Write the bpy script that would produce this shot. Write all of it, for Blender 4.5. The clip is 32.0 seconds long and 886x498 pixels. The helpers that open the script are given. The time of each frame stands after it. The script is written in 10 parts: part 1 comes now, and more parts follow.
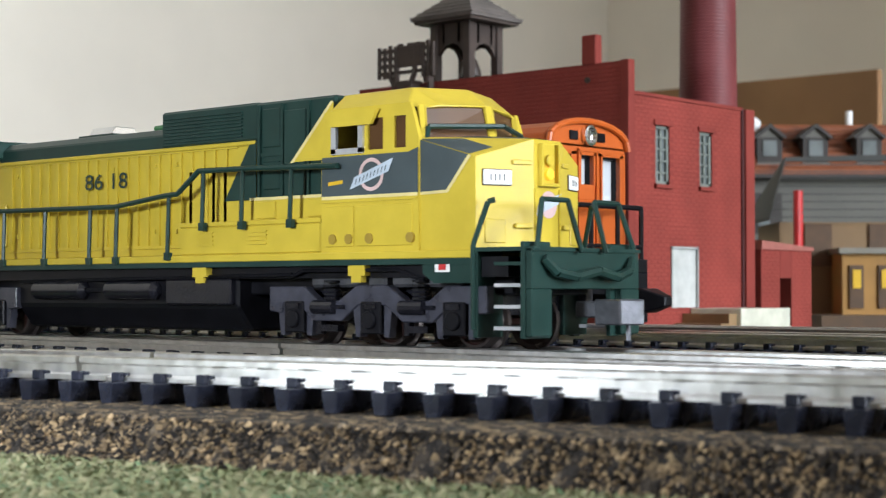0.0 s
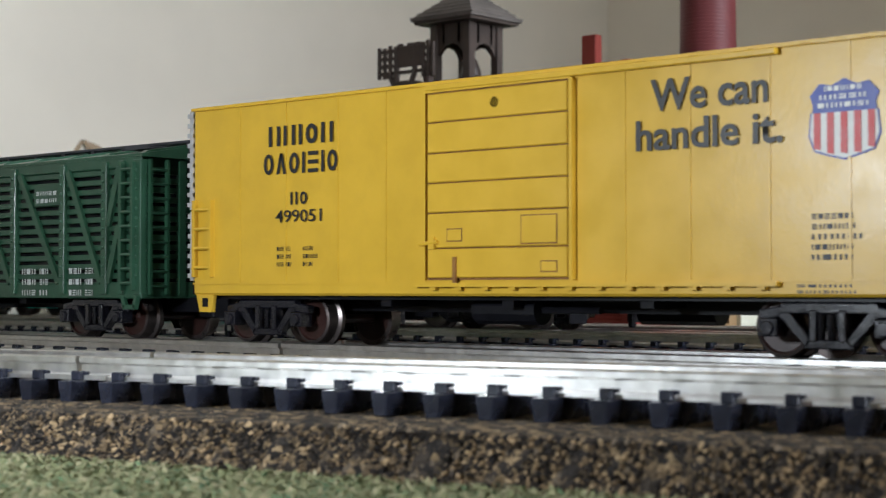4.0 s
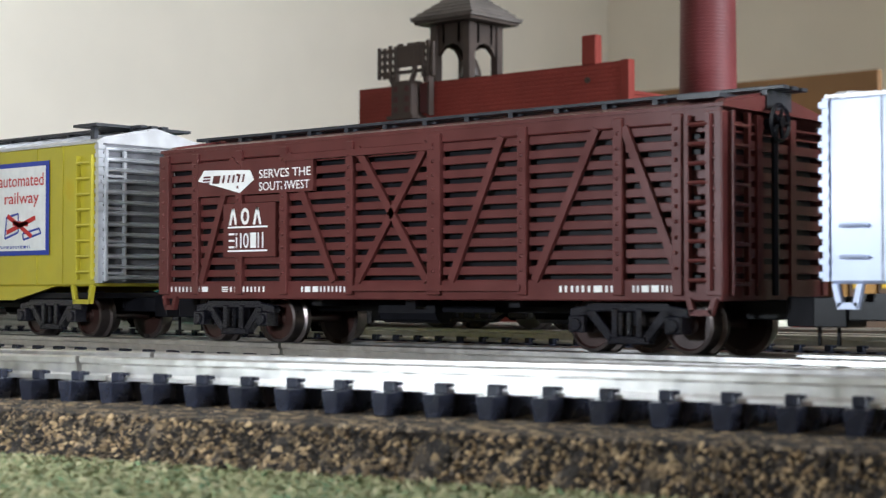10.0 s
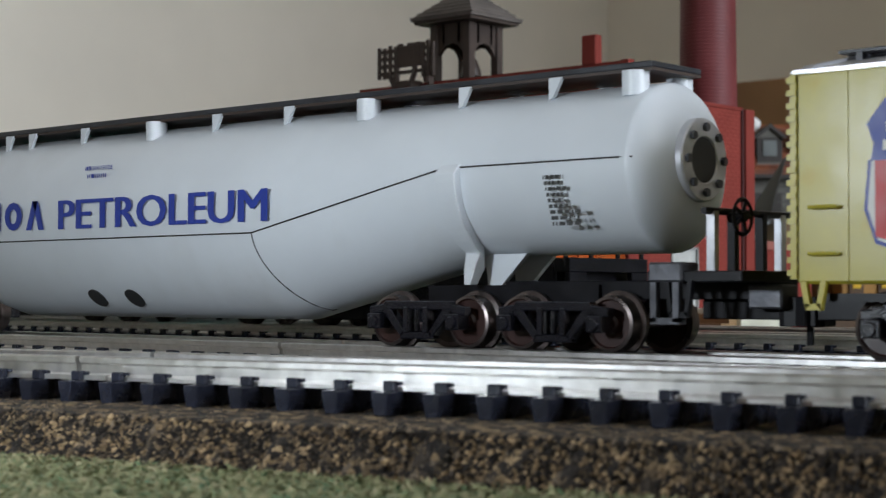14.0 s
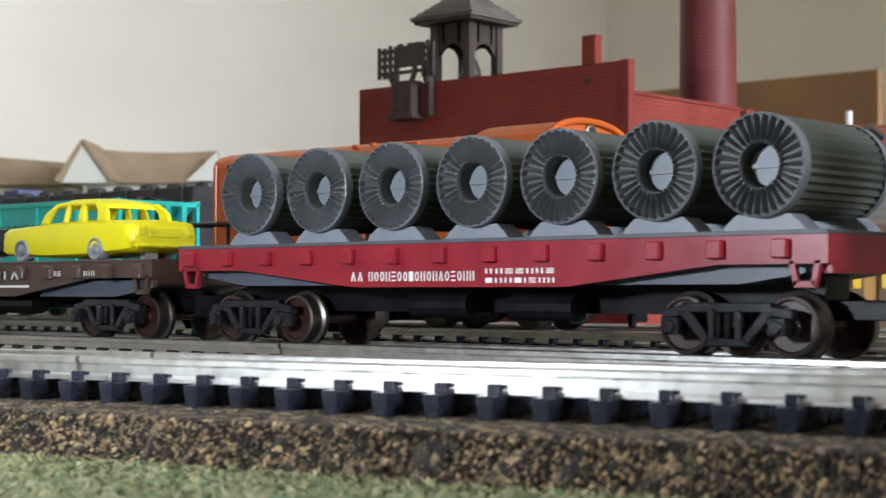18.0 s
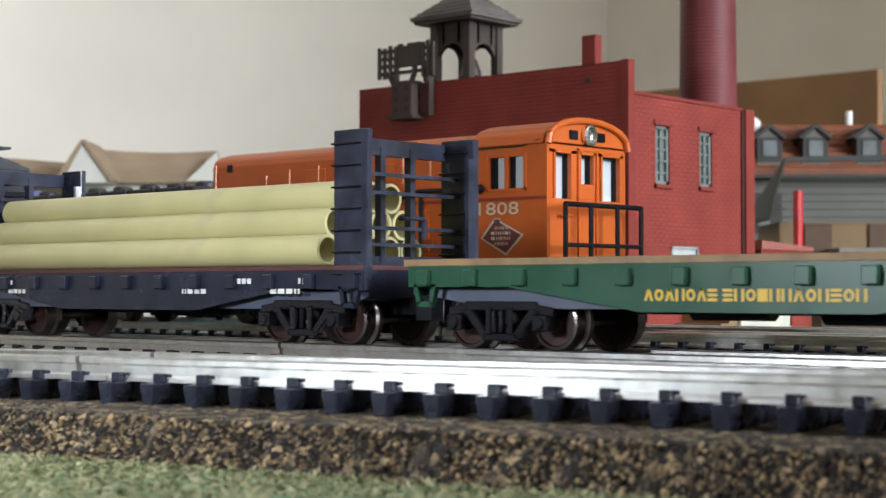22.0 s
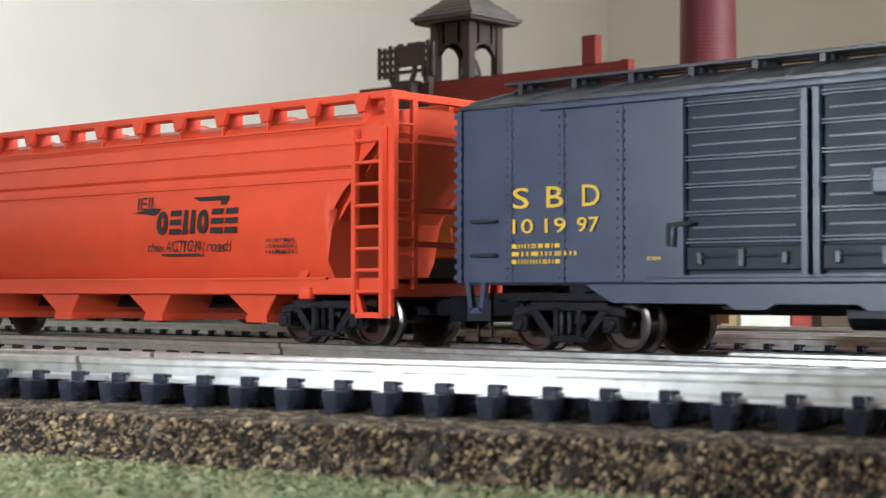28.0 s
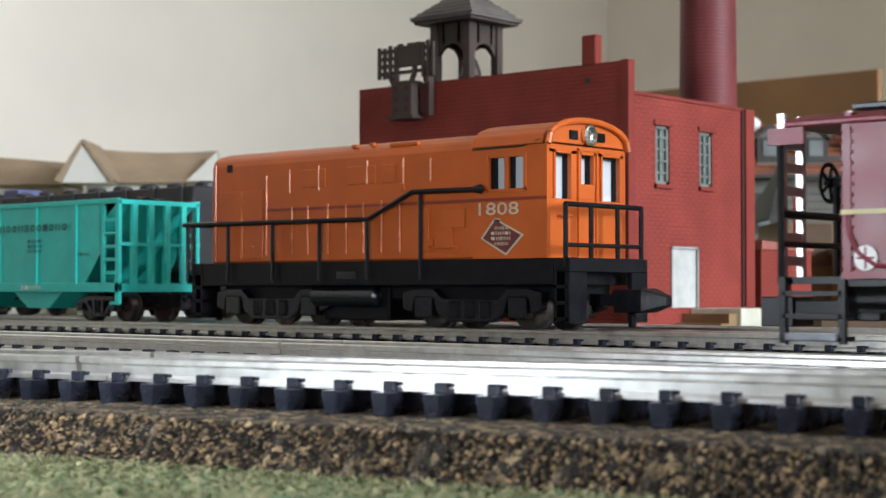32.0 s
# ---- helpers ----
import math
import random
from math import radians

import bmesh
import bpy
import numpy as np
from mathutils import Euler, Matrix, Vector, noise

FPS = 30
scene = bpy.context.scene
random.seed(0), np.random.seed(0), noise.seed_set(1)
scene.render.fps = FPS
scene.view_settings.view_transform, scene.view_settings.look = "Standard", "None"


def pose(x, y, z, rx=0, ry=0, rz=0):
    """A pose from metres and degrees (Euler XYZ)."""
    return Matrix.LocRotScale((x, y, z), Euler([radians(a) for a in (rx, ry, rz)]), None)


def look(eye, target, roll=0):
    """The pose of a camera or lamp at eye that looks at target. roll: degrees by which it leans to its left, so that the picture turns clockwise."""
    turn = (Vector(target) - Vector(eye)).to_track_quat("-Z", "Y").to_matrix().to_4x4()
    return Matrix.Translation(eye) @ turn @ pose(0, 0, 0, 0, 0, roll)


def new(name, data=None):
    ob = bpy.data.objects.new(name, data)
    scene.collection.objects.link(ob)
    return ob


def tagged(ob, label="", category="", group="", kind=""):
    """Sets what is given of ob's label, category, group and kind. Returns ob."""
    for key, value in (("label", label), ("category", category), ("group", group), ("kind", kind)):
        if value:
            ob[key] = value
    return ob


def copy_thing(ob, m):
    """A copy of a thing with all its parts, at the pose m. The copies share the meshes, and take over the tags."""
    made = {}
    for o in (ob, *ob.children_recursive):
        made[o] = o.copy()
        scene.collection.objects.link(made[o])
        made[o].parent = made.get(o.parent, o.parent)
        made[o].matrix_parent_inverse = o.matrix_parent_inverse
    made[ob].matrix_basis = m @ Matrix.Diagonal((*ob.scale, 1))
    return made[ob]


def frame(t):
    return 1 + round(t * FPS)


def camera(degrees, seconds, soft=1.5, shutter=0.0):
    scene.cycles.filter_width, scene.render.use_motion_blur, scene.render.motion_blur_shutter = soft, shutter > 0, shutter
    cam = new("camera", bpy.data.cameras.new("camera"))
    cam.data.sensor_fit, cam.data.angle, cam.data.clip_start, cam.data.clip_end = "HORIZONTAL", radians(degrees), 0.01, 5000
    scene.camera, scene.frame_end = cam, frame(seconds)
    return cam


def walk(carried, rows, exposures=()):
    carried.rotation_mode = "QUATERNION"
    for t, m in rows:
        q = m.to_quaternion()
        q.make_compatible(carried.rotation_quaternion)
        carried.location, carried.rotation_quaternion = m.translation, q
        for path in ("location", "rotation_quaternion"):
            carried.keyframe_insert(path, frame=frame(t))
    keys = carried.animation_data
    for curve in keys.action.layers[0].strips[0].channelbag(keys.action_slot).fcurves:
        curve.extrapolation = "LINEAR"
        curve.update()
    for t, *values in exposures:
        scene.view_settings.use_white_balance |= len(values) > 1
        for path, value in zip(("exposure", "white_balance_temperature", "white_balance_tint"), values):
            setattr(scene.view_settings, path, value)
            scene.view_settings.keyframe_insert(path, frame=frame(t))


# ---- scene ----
MM = 0.001
RAIL = 7.5          # rail top above the grass, mm

# camera: a camcorder set down on the layout, standing still
cam = camera(30.286, 32.0, soft=1.2, shutter=0.12)
cam.data.dof.use_dof = True
cam.data.dof.focus_distance = 0.192
cam.data.dof.aperture_fstop = 104.0
EYE = Vector((0.10808, -0.13237, 0.01330))
AIM = EYE + Vector((-1.91018, 2.17676, 0.07443))
AE = [(0.0, -0.1), (1.0, -0.15), (2.0, -0.25), (3.0, -0.5), (3.5, -0.5), (6.0, 0.0), (7.0, -0.17), (8.0, -0.68), (9.0, -0.88), (10.0, -0.1), (11.0, -0.1), (12.0, -0.5),
      (13.0, -0.75), (14.0, -0.9), (17.0, -0.4), (17.6, -0.15), (19.4, 0.0), (23.0, -0.12), (24.2, 0.03), (25.0, 0.22), (28.0, 0.0), (28.9, -0.45), (30.0, -0.5), (30.7, -0.15), (31.2, 0.0), (32.0, -0.1)]
walk(cam, [(0.0, look(EYE, AIM)), (32.0, look(EYE, AIM))],
     exposures=AE)

# world and light: a daylit room, window on the +x side, a small lamp beside the camera
world = bpy.data.worlds.new("world")
scene.world = world
world.use_nodes = True
wt = world.node_tree
sky = wt.nodes.new("ShaderNodeTexSky")
sky.sky_type, sky.sun_disc = 'NISHITA', False
sky.sun_elevation, sky.sun_rotation = radians(40), radians(100)
wt.links.new(sky.outputs[0], wt.nodes["Background"].inputs[0])
wt.nodes["Background"].inputs[1].default_value = 0.1


def area_lamp(name, eye, target, sx, sy, watts, colour, spread=180.0):
    d = bpy.data.lights.new(name, 'AREA')
    d.shape, d.size, d.size_y, d.energy, d.color = 'RECTANGLE', sx, sy, watts, colour
    d.spread = radians(spread)
    ob = new(name, d)
    ob.matrix_world = look(eye, target)
    return ob


area_lamp("window_light", (3.58, 0.2, 0.85), (-1.7, 0.7, 0.5), 1.6, 1.5, 250.0, (0.847, 0.925, 1.03))
area_lamp("lamp_light", (-0.003, -0.121, 0.034), (-0.014, -0.01, 0.016), 0.010, 0.010, 0.130, (0.82, 0.91, 1.0), 165.0)


# ---- materials ----
def mat(name, colour, rough=0.5, metal=0.0, vary=0.12, scale=300.0, bump=0.15, bump_scale=1500.0,
        spec=0.5, second=None, second_at=(0.5, 0.65), second_scale=900.0, per_object=0.0, coat=0.0, dist=0.0001):
    m = bpy.data.materials.new(name)
    m.use_nodes = True
    nt = m.node_tree
    n, l = nt.nodes, nt.links
    p = n["Principled BSDF"]
    p.inputs["Roughness"].default_value = rough
    p.inputs["Metallic"].default_value = metal
    p.inputs["Specular IOR Level"].default_value = spec
    p.inputs["Coat Weight"].default_value = coat
    co = n.new("ShaderNodeTexCoord")
    t = n.new("ShaderNodeTexNoise")
    t.inputs["Scale"].default_value, t.inputs["Detail"].default_value = scale, 6
    l.new(co.outputs["Object"], t.inputs["Vector"])
    mix = n.new("ShaderNodeMix")
    mix.data_type = 'RGBA'
    c = Vector(colour)
    lo, hi = c * (1 - vary), c * (1 + vary)
    mix.inputs[6].default_value = (*lo, 1)
    mix.inputs[7].default_value = (*[min(v, 1) for v in hi], 1)
    ramp = n.new("ShaderNodeMapRange")
    ramp.inputs[1].default_value, ramp.inputs[2].default_value = 0.35, 0.65
    l.new(t.outputs["Fac"], ramp.inputs[0])
    l.new(ramp.outputs[0], mix.inputs[0])
    out = mix.outputs[2]
    if second is not None:
        t2 = n.new("ShaderNodeTexNoise")
        t2.inputs["Scale"].default_value, t2.inputs["Detail"].default_value = second_scale, 8
        l.new(co.outputs["Object"], t2.inputs["Vector"])
        r2 = n.new("ShaderNodeMapRange")
        r2.inputs[1].default_value, r2.inputs[2].default_value = second_at
        l.new(t2.outputs["Fac"], r2.inputs[0])
        m2 = n.new("ShaderNodeMix")
        m2.data_type = 'RGBA'
        m2.inputs[7].default_value = (*second, 1)
        l.new(r2.outputs[0], m2.inputs[0])
        l.new(out, m2.inputs[6])
        out = m2.outputs[2]
    if per_object:
        oi = n.new("ShaderNodeObjectInfo")
        mr = n.new("ShaderNodeMapRange")
        mr.inputs[3].default_value, mr.inputs[4].default_value = 1 - per_object, 1 + per_object
        l.new(oi.outputs["Random"], mr.inputs[0])
        hs = n.new("ShaderNodeHueSaturation")
        l.new(mr.outputs[0], hs.inputs["Value"])
        l.new(out, hs.inputs["Color"])
        out = hs.outputs[0]
    l.new(out, p.inputs["Base Color"])
    if bump:
        tb = n.new("ShaderNodeTexNoise")
        tb.inputs["Scale"].default_value, tb.inputs["Detail"].default_value = bump_scale, 5
        l.new(co.outputs["Object"], tb.inputs["Vector"])
        b = n.new("ShaderNodeBump")
        b.inputs["Strength"].default_value, b.inputs["Distance"].default_value = bump, dist
        l.new(tb.outputs["Fac"], b.inputs["Height"])
        l.new(b.outputs[0], p.inputs["Normal"])
        rr = n.new("ShaderNodeMapRange")
        rr.inputs[3].default_value, rr.inputs[4].default_value = max(rough - 0.1, 0.04), min(rough + 0.1, 1)
        l.new(t.outputs["Fac"], rr.inputs[0])
        l.new(rr.outputs[0], p.inputs["Roughness"])
    return m


NICKEL = mat("nickel_silver", (0.74, 0.73, 0.71), 0.34, 1.0, 0.08, 900, 0.2, 9000, dist=0.00003)
TIE = mat("black_tie_plastic", (0.015, 0.017, 0.027), 0.27, 0, 0.3, 500, 0.35, 2500, per_object=0.2)


def grains(name, colours, scale, rough, bump, dist, island=False, spec=0.3):
    """Packed grains: each cell takes its own colour from the list and stands a little proud."""
    m = bpy.data.materials.new(name)
    m.use_nodes = True
    n, l = m.node_tree.nodes, m.node_tree.links
    p = n["Principled BSDF"]
    p.inputs["Roughness"].default_value, p.inputs["Specular IOR Level"].default_value = rough, spec
    co = n.new("ShaderNodeTexCoord")
    wob = n.new("ShaderNodeTexNoise")
    wob.inputs["Scale"].default_value = scale * 1.5
    l.new(co.outputs["Object"], wob.inputs["Vector"])
    add = n.new("ShaderNodeMixRGB")
    add.blend_type = 'LINEAR_LIGHT'
    add.inputs[0].default_value = 0.0006
    l.new(co.outputs["Object"], add.inputs[1])
    l.new(wob.outputs["Color"], add.inputs[2])
    v = n.new("ShaderNodeTexVoronoi")
    v.inputs["Scale"].default_value = scale
    l.new(add.outputs[0], v.inputs["Vector"])
    ramp = n.new("ShaderNodeValToRGB")
    ramp.color_ramp.interpolation = 'CONSTANT'
    while len(ramp.color_ramp.elements) < len(colours):
        ramp.color_ramp.elements.new(1.0)
    for e, (at, c) in zip(ramp.color_ramp.elements, colours):
        e.position, e.color = at, (*c, 1)
    if island:
        g = n.new("ShaderNodeNewGeometry")
        l.new(g.outputs["Random Per Island"], ramp.inputs[0])
    else:
        sep = n.new("ShaderNodeSeparateColor")
        l.new(v.outputs["Color"], sep.inputs[0])
        l.new(sep.outputs[0], ramp.inputs[0])
    fine = n.new("ShaderNodeTexNoise")
    fine.inputs["Scale"].default_value, fine.inputs["Detail"].default_value = scale * 4, 6
    l.new(co.outputs["Object"], fine.inputs["Vector"])
    mul = n.new("ShaderNodeMixRGB")
    mul.blend_type = 'MULTIPLY'
    mul.inputs[0].default_value = 0.6
    l.new(ramp.outputs[0], mul.inputs[1])
    l.new(fine.outputs["Fac"], mul.inputs[2])
    bright = n.new("ShaderNodeHueSaturation")
    bright.inputs["Value"].default_value = 1.35
    l.new(mul.outputs[0], bright.inputs["Color"])
    l.new(bright.outputs[0], p.inputs["Base Color"])
    b = n.new("ShaderNodeBump")
    b.invert = True
    b.inputs["Strength"].default_value, b.inputs["Distance"].default_value = bump, dist
    mx = n.new("ShaderNodeMath")
    mx.operation = 'MULTIPLY_ADD'
    mx.inputs[1].default_value = -0.3
    l.new(fine.outputs["Fac"], mx.inputs[0])
    l.new(v.outputs["Distance"], mx.inputs[2])
    l.new(mx.outputs[0], b.inputs["Height"])
    l.new(b.outputs[0], p.inputs["Normal"])
    return m


CORKC = [(0.0, (0.018, 0.014, 0.012)), (0.26, (0.115, 0.080, 0.046)), (0.42, (0.030, 0.024, 0.020)), (0.58, (0.22, 0.152, 0.083)), (0.70, (0.05, 0.038, 0.028)), (0.88, (0.34, 0.24, 0.135)), (0.95, (0.15, 0.115, 0.08))]
CORK = grains("speckled_cork", CORKC, 1500, 0.85, 0.9, 0.0009)
# the same cork darkened: the shade under the cars put into its colour
SHADEDCORK = grains("shaded_cork", [(a, tuple(v * 0.42 for v in c)) for a, c in CORKC], 1500, 0.9, 0.9, 0.0009)
CHIP = grains("cork_chips", [(a, tuple(min(1.0, v * (1.22 if c[0] > 0.1 else 0.8)) for v in c)) for a, c in CORKC], 1500, 0.85, 0.5, 0.0005, island=True)
FLAKE = grains("turf_flakes", [(0.0, (0.165, 0.18, 0.085)), (0.35, (0.215, 0.22, 0.115)), (0.62, (0.27, 0.25, 0.14)), (0.86, (0.085, 0.155, 0.075)), (0.92, (0.36, 0.32, 0.20))], 900, 0.9, 0.3, 0.0003, island=True)
TURF = mat("turf_base", (0.17, 0.19, 0.095), 0.95, 0, 0.3, 300, 0.8, 1500, second=(0.06, 0.17, 0.09), second_at=(0.5, 0.62), second_scale=500)
ROADBED = mat("grey_roadbed", (0.17, 0.165, 0.14), 0.75, 0, 0.2, 150, 0.4, 1500)
WALL = mat("cream_wall_paint", (0.87, 0.81, 0.70), 0.9, 0, 0.03, 6, 0.1, 300)
# unseen ceiling, walls and floor, toned down to cut bounced light
CEIL = mat("white_ceiling_paint", (0.62, 0.6, 0.56), 0.9, 0, 0.03, 5, 0.1, 200)
DARKWALL = mat("bounce_cutting_brown", (0.16, 0.10, 0.06), 0.6, 0, 0.2, 12, 0.2, 200)
CARPET = mat("brown_carpet", (0.14, 0.11, 0.09), 0.95, 0, 0.15, 60, 0.5, 400)
BROWN = mat("brown_hardboard", (0.27, 0.14, 0.06), 0.75, 0, 0.12, 30, 0.2, 900)
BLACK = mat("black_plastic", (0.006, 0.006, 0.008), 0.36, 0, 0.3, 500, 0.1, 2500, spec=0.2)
TRUCKM = mat("dark_grey_truck_plastic", (0.010, 0.010, 0.014), 0.2, 0, 0.25, 600, 0.25, 3000, spec=0.5)
WHEEL = mat("brown_wheel_plastic", (0.028, 0.011, 0.009), 0.36, 0, 0.25, 600, 0.1, 2500)
TREAD = mat("blackened_wheel_tread", (0.12, 0.10, 0.095), 0.3, 0.8, 0.2, 600, 0.1, 2500)
SILVER = mat("bright_silver_paint", (0.56, 0.57, 0.60), 0.32, 0.6, 0.08, 500, 0.03, 2500)
WHITE = mat("white_print", (0.75, 0.75, 0.73), 0.5, 0, 0.05, 900, 0.05)
FADED = mat("faded_white_print", (0.50, 0.53, 0.52), 0.5, 0, 0.2, 2500, 0.05)
UPYEL = mat("orange_yellow_paint", (0.60, 0.365, 0.032), 0.33, 0, 0.05, 300, 0.10, 3000, spec=0.42)
UPYEL2 = mat("lemon_yellow_paint", (0.42, 0.36, 0.032), 0.33, 0, 0.06, 250, 0.10, 3000, second=(0.45, 0.33, 0.01), second_at=(0.6, 0.8), second_scale=250, spec=0.42)
CNWYEL = mat("locomotive_yellow_paint", (0.54, 0.405, 0.045), 0.33, 0, 0.06, 300, 0.10, 3000, spec=0.2)
CNWGRN = mat("locomotive_dark_green_paint", (0.014, 0.037, 0.031), 0.33, 0, 0.12, 300, 0.10, 3000, spec=0.25)
NISGRN = mat("stock_car_green_paint", (0.022, 0.07, 0.04), 0.33, 0, 0.15, 300, 0.10, 3000, spec=0.42)
KATYRED = mat("boxcar_maroon_paint", (0.085, 0.022, 0.02), 0.33, 0, 0.12, 300, 0.10, 3000, spec=0.32)
PALEBLUE = mat("pale_silver_blue_paint", (0.43, 0.49, 0.66), 0.36, 0.1, 0.08, 200, 0.03, 2500)
TANKWHITE = mat("white_tank_paint", (0.62, 0.66, 0.70), 0.35, 0, 0.05, 60, 0.08, 3000, second=(0.50, 0.52, 0.53), second_at=(0.56, 0.8), second_scale=60)
FLATRED = mat("flatcar_red_paint", (0.26, 0.015, 0.028), 0.33, 0, 0.1, 300, 0.06, 3000, spec=0.42)
FLATBROWN = mat("flatcar_brown_paint", (0.07, 0.04, 0.032), 0.33, 0, 0.12, 300, 0.06, 3000, spec=0.42)
FLATGREEN = mat("flatcar_green_paint", (0.02, 0.07, 0.04), 0.33, 0, 0.12, 300, 0.06, 3000, spec=0.32)
FLATBLUE = mat("flatcar_slate_paint", (0.018, 0.021, 0.036), 0.25, 0, 0.2, 300, 0.06, 3000, spec=0.35)
CSXBLUE = mat("boxcar_slate_blue_paint", (0.034, 0.043, 0.078), 0.40, 0, 0.08, 300, 0.03, 2500, spec=0.42)
# the slate blue at about a third of its value, for the boxcar doors
CSXDARK = mat("darker_slate_blue", (0.011, 0.014, 0.026), 0.45, 0, 0.1, 300, 0.05, 2500, spec=0.15)
HOPORANGE = mat("hopper_orange_paint", (0.62, 0.064, 0.026), 0.36, 0, 0.05, 300, 0.03, 3000, spec=0.42)
CABRED = mat("caboose_maroon_paint", (0.195, 0.020, 0.036), 0.42, 0, 0.08, 300, 0.03, 3000, spec=0.42)
CABYEL = mat("caboose_yellow_plastic", (0.53, 0.335, 0.03), 0.35, 0, 0.06, 300, 0.1, 3000)
MILWORANGE = mat("switcher_orange_paint", (0.46, 0.09, 0.012), 0.38, 0, 0.08, 150, 0.03, 2000)
TURQ = mat("turquoise_hopper_plastic", (0.03, 0.56, 0.50), 0.4, 0, 0.06, 300, 0.1, 3000)
BRICK = mat("red_brick_plastic", (0.235, 0.045, 0.035), 0.6, 0, 0.1, 100, 0.15, 2500, spec=0.12)
BRICKBACK = mat("red_mortar_plastic", (0.20, 0.038, 0.03), 0.65, 0, 0.1, 100, 0.1, 2500, spec=0.12)
DKWOOD = mat("dark_brown_plastic", (0.04, 0.026, 0.02), 0.55, 0, 0.2, 300, 0.2, 2500)
GLASS = mat("dark_window_pane", (0.15, 0.17, 0.17), 0.2, 0, 0.2, 100, 0.05)


# ---- mesh helpers: all lengths in mm ----
class B:
    """Gathers vertices and faces of one mesh."""

    def __init__(self):
        self.v, self.f, self.starts, self.held = [], [], [], False

    def add(self, vs, fs):
        o = len(self.v)
        if not self.held:
            self.starts.append((o, len(self.f)))
        self.v += [tuple(p) for p in vs]
        self.f += [tuple(i + o for i in q) for q in fs]
        return self

    def box(self, x0, x1, y0, y1, z0, z1):
        vs = [(x, y, z) for x in (x0, x1) for y in (y0, y1) for z in (z0, z1)]
        return self.add(vs, [(0, 1, 3, 2), (4, 6, 7, 5), (0, 4, 5, 1), (2, 3, 7, 6), (0, 2, 6, 4), (1, 5, 7, 3)])

    def prism(self, pts, a, b, axis='y'):
        """A convex or simple outline pts pushed from a to b along the axis."""
        put = {'x': lambda p, d: (d, p[0], p[1]), 'y': lambda p, d: (p[0], d, p[1]), 'z': lambda p, d: (p[0], p[1], d)}[axis]
        n = len(pts)
        vs = [put(p, a) for p in pts] + [put(p, b) for p in pts]
        return self.add(vs, [tuple(range(n - 1, -1, -1)), tuple(range(n, 2 * n))] +
                        [(i, (i + 1) % n, n + (i + 1) % n, n + i) for i in range(n)])

    def rod(self, p, q, r, n=8, r2=None):
        p, q = Vector(p), Vector(q)
        d = (q - p).normalized()
        a = d.orthogonal().normalized()
        b = d.cross(a)
        r2 = r if r2 is None else r2
        vs = [p + (a * math.cos(k * math.tau / n) + b * math.sin(k * math.tau / n)) * r for k in range(n)]
        vs += [q + (a * math.cos(k * math.tau / n) + b * math.sin(k * math.tau / n)) * r2 for k in range(n)]
        return self.add(vs, [tuple(range(n - 1, -1, -1)), tuple(range(n, 2 * n))] +
                        [(i, (i + 1) % n, n + (i + 1) % n, n + i) for i in range(n)])

    def path(self, pts, r, n=6):
        for p, q in zip(pts, pts[1:]):
            self.rod(p, q, r, n)
            self.held = True
        self.held = False
        return self

    def split(self):
        """One B for each piece that was added."""
        ends = self.starts[1:] + [(len(self.v), len(self.f))]
        out = []
        for (v0, f0), (v1, f1) in zip(self.starts, ends):
            b = B()
            b.v, b.f, b.starts = self.v[v0:v1], [tuple(i - v0 for i in q) for q in self.f[f0:f1]], [(0, 0)]
            out.append(b)
        return out

    def lathe(self, prof, n=20, centre=(0, 0, 0), axis='y', caps=True):
        """Rings (along, radius) turned round the axis."""
        cx, cy, cz = centre
        vs = []
        for s, r in prof:
            for k in range(n):
                c, t = r * math.cos(k * math.tau / n), r * math.sin(k * math.tau / n)
                vs.append({'y': (cx + c, cy + s, cz + t), 'x': (cx + s, cy + c, cz + t), 'z': (cx + c, cy + t, cz + s)}[axis])
        fs = [(j * n + i, j * n + (i + 1) % n, (j + 1) * n + (i + 1) % n, (j + 1) * n + i)
              for j in range(len(prof) - 1) for i in range(n)]
        if caps:
            fs += [tuple(range(n - 1, -1, -1)), tuple(range((len(prof) - 1) * n, len(prof) * n))]
        return self.add(vs, fs)

    def loft(self, rings, caps=True):
        """Rings of the same number of points, joined in order."""
        n = len(rings[0])
        vs = [p for r in rings for p in r]
        fs = [(j * n + i, j * n + (i + 1) % n, (j + 1) * n + (i + 1) % n, (j + 1) * n + i)
              for j in range(len(rings) - 1) for i in range(n)]
        if caps:
            fs += [tuple(range(n - 1, -1, -1)), tuple(range((len(rings) - 1) * n, len(rings) * n))]
        return self.add(vs, fs)

    def mesh(self, name, bevel=0.0, smooth=False, seg=1):
        me = bpy.data.meshes.new(name)
        me.from_pydata([(x * MM, y * MM, z * MM) for x, y, z in self.v], [], self.f)
        bm = bmesh.new()
        bm.from_mesh(me)
        bmesh.ops.recalc_face_normals(bm, faces=bm.faces)
        if bevel:
            es = [e for e in bm.edges if len(e.link_faces) == 2 and e.calc_face_angle(0) > 0.5]
            bmesh.ops.bevel(bm, geom=es, offset=bevel * MM, segments=seg, affect='EDGES', clamp_overlap=True)
        if smooth:
            for f in bm.faces:
                f.smooth = True
            for e in bm.edges:
                if len(e.link_faces) == 2 and e.calc_face_angle(0) > 0.6:
                    e.smooth = False
        bm.to_mesh(me)
        bm.free()
        return me


